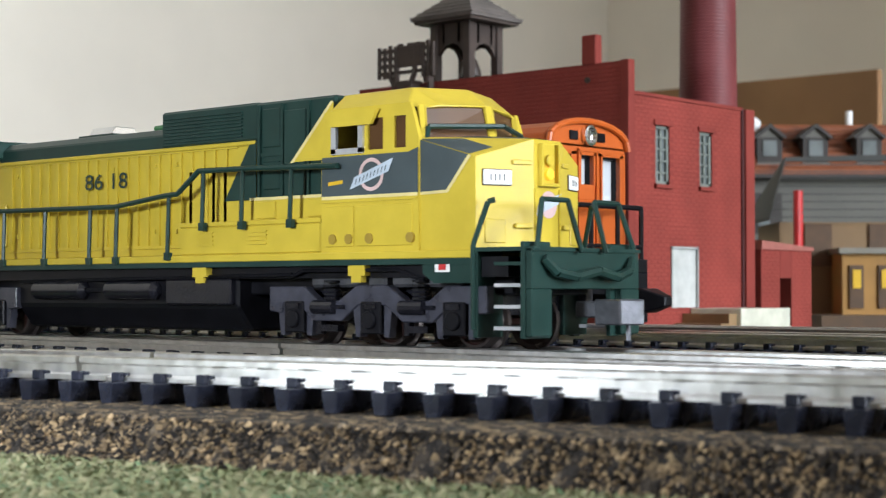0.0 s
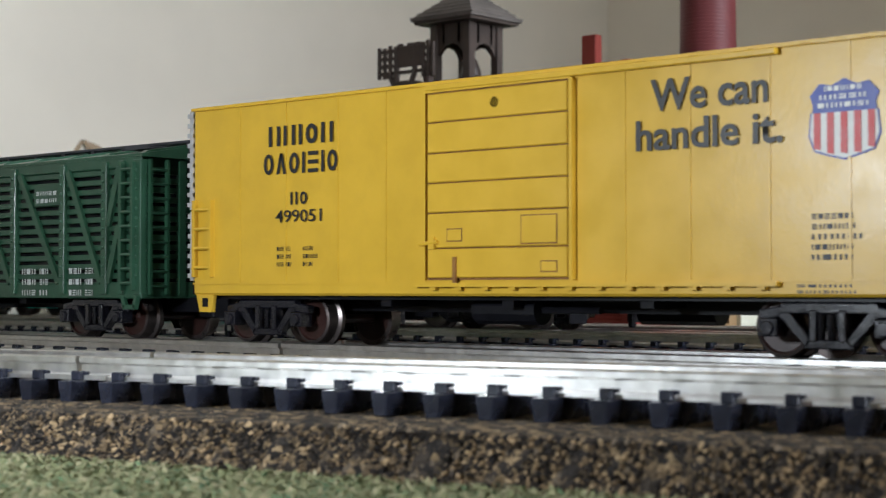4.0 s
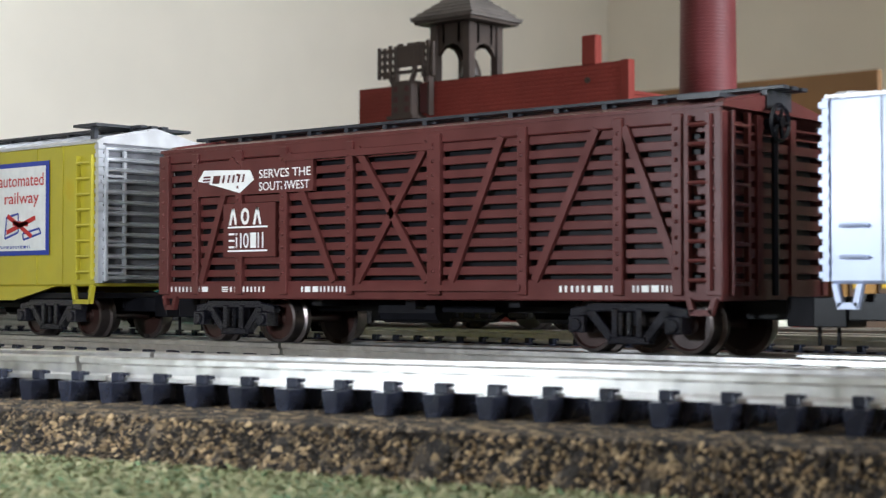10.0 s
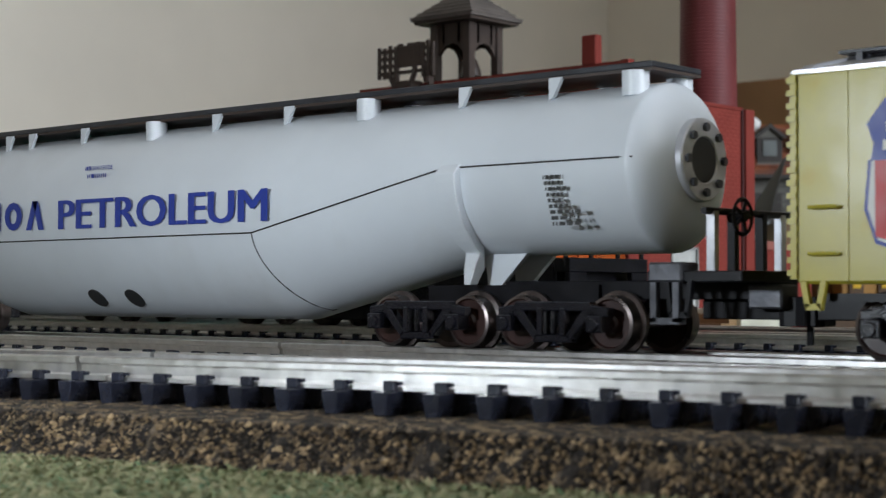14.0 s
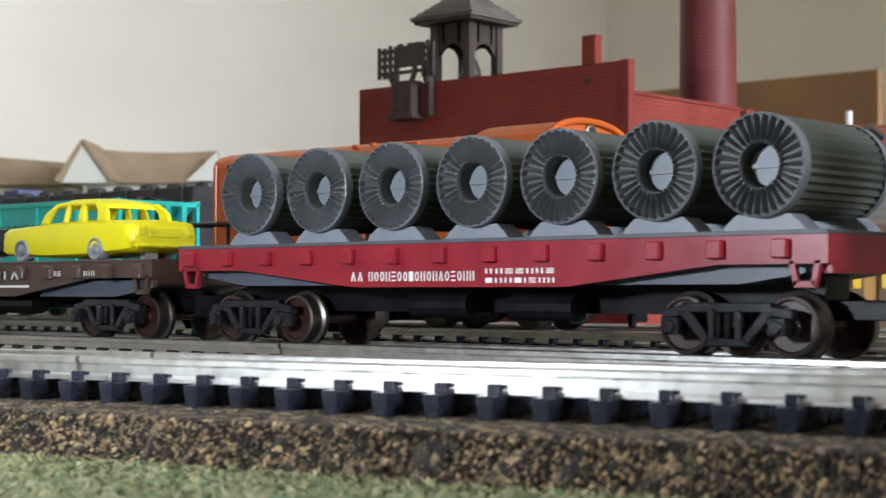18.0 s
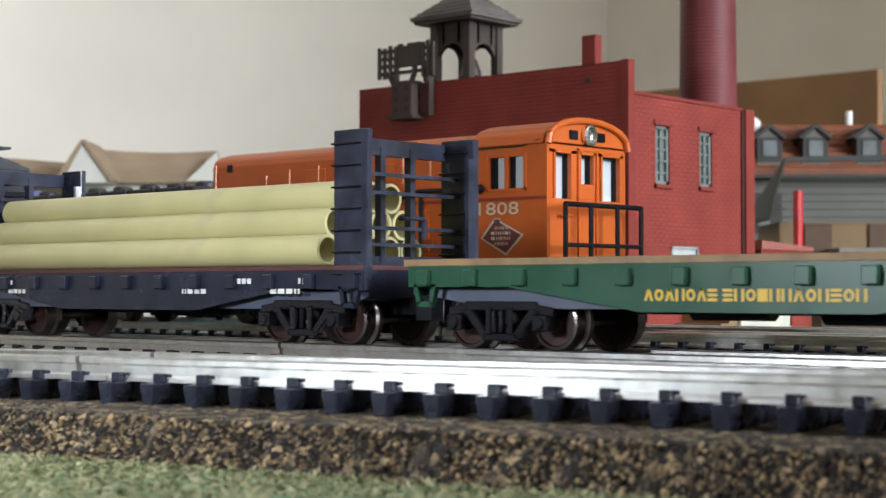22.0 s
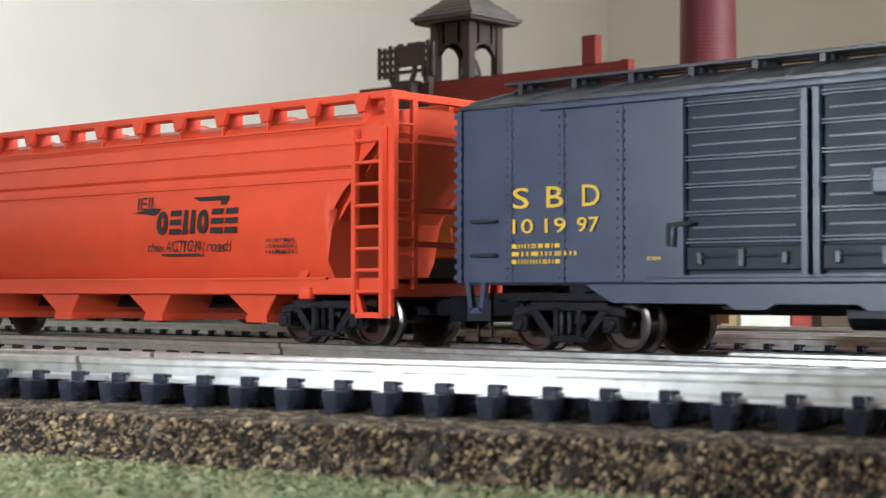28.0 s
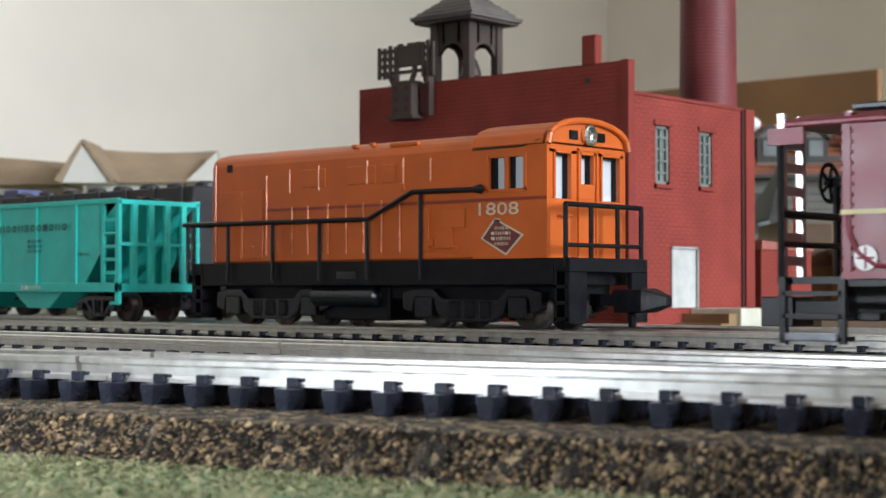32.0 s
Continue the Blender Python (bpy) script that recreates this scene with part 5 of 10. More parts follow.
    part("cabinet_door", B().box(20.6, 24.0, -6.95, -6.5, 12, 26.0), G, c, bevel=0.1)
    g = B()
    for x in (16.4, 20.2, 24.4):
        g.box(x - 0.2, x + 0.2, -6.9, -6.5, 10, 26.8)
    g.box(16.6, 20, -6.8, -6.5, 21, 21.4).box(24.8, 28, -6.8, -6.5, 24, 24.4)
    pieces("cabinet_seam", g, G, c)
    # low side boxes under the cab
    part("battery_box", B().box(5.0, 28.4, -8.9, 8.9, 9.9, 13.2), Y, c, bevel=0.2)
    part("box_top", B().box(5.0, 28.4, -8.9, 8.9, 13.2, 13.7), Y, c, bevel=0.05)
    for x in (8.0, 17.0):
        lv = B()
        for k in range(4):
            lv.box(x, x + 3.0, -9.05, -8.9, 11.0 + k * 0.45, 11.22 + k * 0.45)
        pieces("louver", lv, Y, c)
    part("cabinet_lower", B().box(15.5, 28.5, -7.4, 7.4, 13.7, 16.2), Y, c, bevel=0.15)
    # cab: side walls with window openings
    w0, w1 = 8.8, 8.2
    cab = B()
    cab.box(28.5, 42.6, -8.8, -8.3, 9.9, 20.6).box(28.5, 42.6, 8.3, 8.8, 9.9, 20.6)
    for s in (-1, 1):
        ya, yb = sorted((s * 8.3, s * 8.8))
        cab.prism([(28.5, 20.6), (30.6, 20.6), (30.6, 23.9), (29.2, 23.9)], ya, yb)
        cab.box(34.4, 35.4, ya, yb, 20.6, 23.9).box(37.6, 39.2, ya, yb, 20.6, 23.9).prism([(40.8, 20.6), (42.6, 20.6), (42.6, 21.6), (41.9, 23.9), (40.8, 23.9)], ya, yb)
        cab.prism([(29.2, 23.9), (41.9, 23.9), (41.4, 25.2), (30.2, 25.2)], ya, yb)
    cab.box(28.5, 29.0, -8.4, 8.4, 9.9, 25.0)
    pieces("cab_wall", cab, Y, c)
    arch = lambda xs_, w, z0_, z1_: [(xs_[0], -w, z0_), (xs_[1], -w * 0.72, z1_), (xs_[2], 0, z1_ + 0.15), (xs_[1], w * 0.72, z1_), (xs_[0], w, z0_)]
    roof = B().loft([arch((29.6, 29.6, 29.6), 8.85, 24.9, 27.0), arch((41.0, 39.6, 41.6), 8.7, 24.9, 27.1), arch((41.9, 42.9, 44.5), 7.9, 24.6, 25.0)])
    part("cab_roof", roof, Y, c, bevel=0.15)
    part("interior", B().box(30, 42, -7.6, 7.6, 10, 20.8), DKWOOD, c)
    part("seat_back", B().box(32.5, 34.5, -5.5, -2.5, 20.5, 23.4).box(38, 40, 2.5, 5.5, 20.5, 23.4), BLACK, c)
    part("sun_visor", B().prism([(29.8, 24.8), (37.4, 24.8), (36.4, 23.2), (30.6, 23.2)], -9.6, -9.1), Y, c, "tilted yellow sun visor")
    part("window_frame", B().box(30.2, 30.9, -9.1, -8.7, 20.4, 24.0).box(34.2, 34.9, -9.1, -8.7, 20.4, 23.4).box(30.2, 34.9, -9.1, -8.7, 20.3, 20.9), SILVER, c, "silver side window frame")
    part("side_window", B().box(35.4, 40.8, -8.5, -8.45, 20.6, 23.9), DARKGLASS, c)
    # windshield: two panes and centre post
    for s in (-1, 1):
        part("windshield_pane", B().add([(42.0, s * 7.7, 21.4), (45.1, 0, 21.8), (44.3, 0, 25.0), (41.6, s * 7.5, 24.8)], [(0, 1, 2, 3)]), DARKGLASS, c, "dark windshield pane")
        part("windshield_frame", B().path([(42.2, s * 7.7, 21.3), (41.8, s * 7.5, 24.9)], 0.5, 6), Y, c)
    part("windshield_post", B().path([(45.15, 0, 21.4), (44.4, 0, 25.1)], 0.55, 6), Y, c)
    # nose: full-width box with a faceted front and a low ridge
    nz = lambda xo, xi, zs, zc_: [(xo, -8.5, 9.9), (xo, -8.5, zs), (xi, -2.2, zc_), (xi, 2.2, zc_), (xo, 8.5, zs), (xo, 8.5, 9.9), (xi, 2.2, 9.9), (xi, -2.2, 9.9)]
    r0, r1 = nz(41.4, 41.4, 21.6, 22.1), nz(49.9, 52.3, 19.2, 21.2)
    nose = B().add(r0 + r1, [(k, (k + 1) % 8, 8 + (k + 1) % 8, 8 + k) for k in range(8)] + [(8, 9, 10, 15), (10, 11, 14, 15), (11, 12, 13, 14), (7, 6, 5, 4, 3, 2, 1, 0)])
    part("nose", nose, Y, c, "yellow faceted nose", bevel=0.05)
    BAND = mat("slate_green_band_paint", (0.05, 0.068, 0.075), 0.35, 0, 0.08, 300, 0.1, 3000)
    fl(c, "green_band", [(28.6, 15.9), (42.55, 15.9), (42.55, 20.5), (41.2, 20.1), (28.6, 20.1)], BAND, -8.86, "dark green painted band")
    fl(c, "green_band", [(42.4, 15.9), (46.1, 16.0), (49.0, 19.42), (42.4, 21.3)], BAND, -8.56, "dark green painted band")
    for s in (-1, 1):
        part("nose_top", B().add([(42.4, s * 8.52, 21.36), (49.1, s * 8.52, 19.48), (51.5, s * 2.1, 21.36), (42.4, s * 2.1, 22.13)], [(0, 1, 2, 3)]), BAND, c)
    part("nose_top", B().add([(42.4, -2.1, 22.14), (51.5, -2.1, 21.36), (51.5, 2.1, 21.36), (42.4, 2.1, 22.14)], [(0, 1, 2, 3)]), BAND, c)
    EDGE = mat("pale_gold_edge_line", (0.66, 0.56, 0.25), 0.35)
    fl(c, "edge_line", [(28.6, 15.55), (42.5, 15.55), (42.5, 15.9), (28.6, 15.9)], EDGE, -8.87, "pale gold edge line")
    fl(c, "edge_line", [(42.4, 15.6), (46.3, 15.7), (49.4, 19.32), (49.0, 19.42), (46.1, 16.0), (42.4, 15.9)], EDGE, -8.57)
    fl(c, "edge_line", [(15.5, 16.0), (28.5, 16.0), (28.5, 16.35), (15.5, 16.35)], EDGE, -7.45)
    fl(c, "edge_line", [(21.7, 20.0), (22.2, 20.0), (28.5, 26.4), (28.1, 26.5)], EDGE, -7.02)
    for x0, x1 in ((29.2, 33.4), (33.8, 41.8)):
        part("cab_panel", B().box(x0, x1, -8.95, -8.75, 10.5, 14.8), Y, c, bevel=0.08)
    PINK, PBLUE = mat("pale_pink_print", (0.6, 0.42, 0.4), 0.5), mat("pale_blue_print", (0.45, 0.52, 0.6), 0.5)
    fl(c, "emblem_disc", [(36.0 + 1.8 * math.cos(k * math.tau / 20), 18.0 + 1.75 * math.sin(k * math.tau / 20)) for k in range(20)], PINK, -8.92, "round emblem with slanted bar")
    fl(c, "emblem_field", [(36.0 + 1.4 * math.cos(k * math.tau / 20), 18.0 + 1.35 * math.sin(k * math.tau / 20)) for k in range(20)], BAND, -8.94)
    fl(c, "emblem_bar", [(32.9, 16.5), (33.6, 17.8), (39.2, 19.6), (38.5, 18.2)], PBLUE, -8.97)
    for k in range(9):
        u = 33.7 + k * 0.53
        fl(c, "emblem_stroke", [(u, 17.0 + k * 0.16), (u + 0.14, 17.05 + k * 0.16), (u + 0.34, 17.65 + k * 0.16), (u + 0.2, 17.6 + k * 0.16)], BAND, -9.0)
    yz = lambda x, pts: B().add([(x, p[0], p[1]) for p in pts], [tuple(range(len(pts)))])
    part("emblem_disc", yz(52.36, [(0.2 + 1.4 * math.cos(k * math.tau / 18), 14.6 + 1.4 * math.sin(k * math.tau / 18)) for k in range(18)]), PINK, c)
    part("emblem_bar", yz(52.4, [(-1.9, 13.4), (2.0, 14.8), (2.3, 15.9), (-1.6, 14.5)]), PBLUE, c)
    # headlights in a recessed surround on the ridge
    part("headlight_housing", B().box(52.1, 52.9, -1.5, -1.2, 16.6, 20.8).box(52.1, 52.9, 1.2, 1.5, 16.6, 20.8).box(52.1, 52.9, -1.5, 1.5, 16.4, 16.8).box(52.1, 52.4, -1.2, 1.2, 16.8, 20.8), Y, c, "yellow headlight surround", bevel=0.08)
    for z in (17.7, 19.1):
        part("headlight", B().lathe([(0, 0.6), (0.35, 0.6), (0.45, 0.45)], 14, (52.4, 0, z), 'x'), AMBER if z < 18 else Y, c, "glowing amber headlight" if z < 18 else "")
    part("nose_door", B().box(51.9, 52.45, 1.9, 2.1, 10.4, 16.2).box(51.9, 52.45, -2.1, -1.9, 10.4, 16.2), Y, c)
    # number boards and hatches on the two slanting faces; q runs from the outer corner to the ridge
    for s in (-1, 1):
        cp = lambda q, z, o: (49.9 + 2.4 * q + 0.934 * o, s * (8.5 - 6.3 * q) + s * 0.356 * o, z)

        def facet(name, q0, q1, z0_, z1_, o, m_, label=""):
            return part(name, B().loft([[cp(q0, z0_, 0), cp(q1, z0_, 0), cp(q1, z1_, 0), cp(q0, z1_, 0)], [cp(q0, z0_, o), cp(q1, z0_, o), cp(q1, z1_, o), cp(q0, z1_, o)]]), m_, c, label, bevel=0.08)
        facet("number_board_frame", 0.11, 0.61, 16.32, 17.98, 0.2, DKWOOD)
        facet("number_board", 0.12, 0.60, 16.4, 17.9, 0.3, WHITE, "white number board")
        for k in range(4):
            facet("board_mark", 0.22 + 0.075 * k, 0.262 + 0.075 * k, 16.75, 17.55, 0.33, INK)
        facet("nose_hatch", 0.62, 0.95, 18.5, 19.0, 0.2, Y)
        facet("nose_hatch", 0.15, 0.5, 10.6, 13.0, 0.15, Y)
        facet("nose_step", 0.66, 0.95, 12.1, 12.6, 0.4, Y)
    part("windshield_rail", B().path([(42.6, -7.6, 21.4), (42.9, -7.6, 22.7), (46.6, 0, 23.0), (42.9, 7.6, 22.7), (42.6, 7.6, 21.4)], 0.28), G, c, "dark green nose handrail")
    # number and small marks
    words("road_number", "86 18", -16.6, 18.5, 2.0, G, c, y=-6.45, width=8.6, label="dark green road number")
    fl(c, "yellow_tag", [(29.6, 17.0), (31.8, 17.2), (31.8, 17.6), (29.6, 17.4)], GOLD, -8.9)
    for x in (30.4, 32.8, 35.8, 41.6):
        part("side_bolt", B().rod((x, -9.12, 11.3), (x, -8.8, 11.3), 0.55, 12), mat("dull_yellow_bolt", (0.30, 0.20, 0.02), 0.5) if x < 31 else bpy.data.materials["dull_yellow_bolt"], c)
    part("cab_ledge", B().box(28.6, 42.5, -9.0, -8.75, 15.2, 15.5), Y, c)
    # handrails
    hp = [(-61.0, 16.4), (-38, 16.3), (-20.8, 16.15), (-6.6, 16.0), (2.9, 17.0), (5.2, 17.1), (9.0, 19.6), (17.0, 19.5), (31.6, 19.1)]
    for s in (-1, 1):
        y = s * 9.45
        part("handrail", B().path([(x, y, z) for x, z in hp], 0.32, 8), G, c, "dark green handrail")
        for x, zb in ((-59.6, 9.5), (-52.9, 9.5), (-47.6, 9.5), (-38.8, 9.5), (-29.8, 9.5), (-20.8, 9.5), (-11.4, 9.5), (-6.1, 9.5), (3.7, 9.9), (9.9, 13.2), (16.6, 13.2), (24.5, 13.2)):
            i = max(k for k in range(len(hp)) if hp[k][0] <= x + 0.01)
            i = min(i, len(hp) - 2)
            f_ = (x - hp[i][0]) / (hp[i + 1][0] - hp[i][0])
            zt_ = hp[i][1] + f_ * (hp[i + 1][1] - hp[i][1])
            part("stanchion", B().path([(x - 0.25, y, zb - 0.4), (x - 0.25, y, zb + 0.6), (x, y, zt_)], 0.26, 6).box(x - 0.6, x + 0.3, y - 0.3, y + 0.3, zb - 0.5, zb + 0.4), G, c)
    # tank, air reservoirs, trucks
    part("fuel_tank", B().prism([(-8.2, 7.2), (8.2, 7.2), (8.2, 4.0), (6.0, 1.2), (-6.0, 1.2), (-8.2, 4.0)], -28.5, 14.5, 'x'), BLACK, c, bevel=0.3)
    part("tank_step", B().box(2.5, 14.0, -9.0, -8.0, 4.2, 7.2), TRUCKM, c, bevel=0.2)
    for a, e in ((-24.0, -13.0), (-9.0, 1.0)):
        part("air_reservoir", B().lathe([(a, 0.5), (a + 0.6, 1.15), (e - 0.6, 1.15), (e, 0.5)], 14, (0, -8.6, 5.9), 'x'), TRUCKM, c, smooth=True)
    part("air_pipe", B().rod((-27, -8.8, 7.0), (24, -8.8, 7.6), 0.22, 6).rod((-13, -8.6, 5.9), (-9, -8.6, 5.9), 0.3, 6), BLACK, c)
    for x in (9.0, 34.2, -47.0):
        part("frame_lug", B().box(x - 1.2, x + 1.2, -9.3, -8.4, 7.4, 8.6).box(x - 0.7, x + 0.7, -9.3, -8.5, 6.7, 7.4), Y, c, "yellow frame lug")
    part("underbody", B().box(-57, 53, -6.2, 6.2, 5.4, 8.9), BLACK, c, "black underbody above the trucks", bevel=0.2)
    for x, w_ in ((-43.5, 11.0), (33.0, 7.0), (44.0, 6.0)):
        part("equipment_box", B().box(x - w_, x + w_ * 0.6, -8.0, -6.0, 6.2, 8.3), WORN, c, "glossy grey equipment box", bevel=0.3)
    part("air_line", B().path([(24.0, -8.8, 7.4), (26.0, -9.0, 8.0), (40.0, -9.0, 8.0), (42.0, -8.9, 7.2), (43.4, -8.8, 7.0)], 0.22, 6), BLACK, c, "bent black air line")
    six_wheel_truck(c, 36.0)
    six_wheel_truck(c, -43.5)
    # cab underside and front steps
    part("side_skirt", B().prism([(43.5, 9.1), (50.2, 9.1), (50.2, 6.6), (45.0, 6.6), (43.5, 7.6)], -9.2, -8.6), G, c)
    rect(c, "builder_plate", 45.2, 47.2, 7.7, 8.7, WHITE, -9.26)
    rect(c, "builder_plate_mark", 45.7, 46.7, 7.9, 8.5, RED, -9.30)
    for s in (-1, 1):
        ya, yb = sorted((s * 9.1, s * 5.0))
        b = B().box(50.0, 50.6, ya, yb, 1.2, 10.0).box(56.0, 56.6, ya, yb, 1.2, 10.6)
        part("step_well", b, G, c, bevel=0.08)
        for k in range(4):
            part("step", B().box(52.6, 56.0, ya + (0.2 if s < 0 else 0), yb, 2.0 + k * 2.1, 2.35 + k * 2.1), SILVER if k < 3 else G, c, "worn silver step edge")
        part("step_rail", B().path([(50.2, s * 9.2, 2.0), (50.2, s * 9.2, 10.4), (51.6, s * 8.6, 14.6), (52.2, s * 8.2, 14.8)], 0.28, 6), G, c)
        part("front_rail", B().path([(57.4, s * 8.2, 9.8), (56.6, s * 6.4, 14.8), (56.6, s * 2.2, 14.8), (58.2, s * 2.0, 9.6)], 0.28, 6), G, c, "dark green front handrail")
        ya, yb = sorted((-s * 0 + s * 9.1, s * 5.4))
        b = B().box(-60.6, -60.0, ya, yb, 1.4, 10).box(-55.6, -55.0, ya, yb, 3.4, 9)
        for k in range(4):
            b.box(-60.0, -55.6, ya, yb, 2.0 + k * 2.0, 2.35 + k * 2.0)
        pieces("rear_step", b, G, c)
        part("rear_rail", B().path([(-60.4, s * 9.2, 3), (-60.4, s * 9.2, 16.2), (-62.5, s * 4, 15.6), (-62.5, s * 2, 10.0)], 0.28, 6), G, c)
    part("pilot_plate", B().box(56.6, 57.4, -9.0, 9.0, 6.0, 10.0).prism([(-9.0, 6.0), (-5.8, 6.0), (-5.8, 1.4), (-9.0, 1.4)], 56.6, 57.4, 'x').prism([(5.8, 6.0), (9.0, 6.0), (9.0, 1.4), (5.8, 1.4)], 56.6, 57.4, 'x'), G, c, bevel=0.1)
    part("front_deck", B().box(50.2, 57.6, -9.0, 9.0, 9.7, 10.1), G, c)
    part("air_hose", B().path([(57.6, -7.4, 9.0), (58.2, -6.0, 7.6), (58.6, -3.5, 7.2), (58.8, 0, 7.8), (58.6, 3.5, 7.2), (58.2, 6.0, 7.8), (57.6, 7.4, 9.0)], 0.5, 7), G, c, "looped dark green hoses")
    b = B().box(57, 60.5, -1.6, 1.6, 3.2, 4.8)
    b.prism([(60.2, -2.8), (63.4, -3.0), (64.8, -0.8), (62.6, 0.2), (62.4, 2.4), (60.2, 2.8)], 2.5, 5.0, 'z')
    b.rod((62, 0.4, 3.0), (62, 0.4, 0.8), 0.3, 6)
    part("coupler", b, WORN, c, "worn grey metal coupler", bevel=0.2)
    coupler(c, -60.2, -1)


# ---- whale-belly tank car ----
HATCHM = mat("dark_hatch_plug", (0.02, 0.02, 0.022), 0.5)


def tank_ring(x):
    a = abs(x)
    t = min(max((57.0 - a) / 30.0, 0.0), 1.0)
    cz, rz, ry = 17.6 - 3.3 * t, 8.2 + 3.6 * t, 8.2 + 1.2 * t
    rim, deep = (76.4, 3.2) if x > 0 else (81.4, 3.4)
    if a > rim:
        k = math.sqrt(max(1 - ((a - rim) / deep) ** 1.6, 0.0))
        rz, ry = rz * max(k, 0.02), ry * max(k, 0.02)
    return cz, rz, ry


def tank_y(x, z, out=0.05):
    cz, rz, ry = tank_ring(x)
    q = 1 - ((z - cz) / rz) ** 2
    return -(ry * math.sqrt(max(q, 0.0)) + out)


def tank_end(c, s):
    """Frame, deck, posts, span bolster and trucks of one end."""
    # end frame, deck and brake gear
    part("end_frame", B().box(min(s * 58, s * 88), max(s * 58, s * 88), -3.0, 3.0, 5.0, 6.8).box(min(s * 79, s * 89), max(s * 79, s * 89), -8.6, 8.6, 6.6, 7.6), BLACK, c, bevel=0.1)
    for y in (-6.0, -2.5, 2.5, 6.0):
        part("end_post", B().box(min(s * 84, s * 84.8), max(s * 84, s * 84.8), y - 0.4, y + 0.4, 7.6, 13.0), SILVER if s > 0 and abs(y) > 4 else BLACK, c)
    part("end_rail", B().path([(s * 84.4, -7.5, 13.0), (s * 84.4, 7.5, 13.0)], 0.35), BLACK, c)
    brake_wheel(c, s * 86.0, -3.5, 12.5, 1.6, BLACK, s)
    stirrup(c, s * 82.5, 3.4, 6.8, BLACK, y=-8.5, w=3.0)
    part("span_bolster", B().box(min(s * 48, s * 70), max(s * 48, s * 70), -3.5, 3.5, 4.6, 6.4), BLACK, c)
    truck(c, s * 50.0)
    truck(c, s * 67.5)
    coupler(c, s * 86.5, s)
    if s > 0:
        part("corner_casting", B().box(79.4, 83.0, -9.0, -6.0, 6.6, 8.4), WORN, c, "worn silver corner casting", bevel=0.2)
        part("corner_step", B().box(79.6, 80.2, -8.9, -8.2, 3.0, 6.6).box(82.0, 82.6, -8.9, -8.2, 3.0, 6.6).box(79.6, 82.6, -8.9, -7.6, 2.8, 3.4), WORN, c, "worn drop step")
        part("end_hose_box", B().box(86.5, 90.0, -3.6, -0.6, 4.2, 6.4), WORN, c, bevel=0.2)
    if s < 0:
        part("corner_casting", B().box(-89.6, -86.0, -9.0, -5.4, 6.4, 8.4), SILVER, c, "bright silver corner casting", bevel=0.2)
        part("corner_step", B().box(-89.2, -88.4, -8.9, -8.2, 3.0, 6.4).box(-87.4, -86.9, -8.9, -8.2, 3.0, 6.4).box(-89.2, -86.9, -8.9, -7.6, 2.8, 3.4), SILVER, c, "silver drop step")


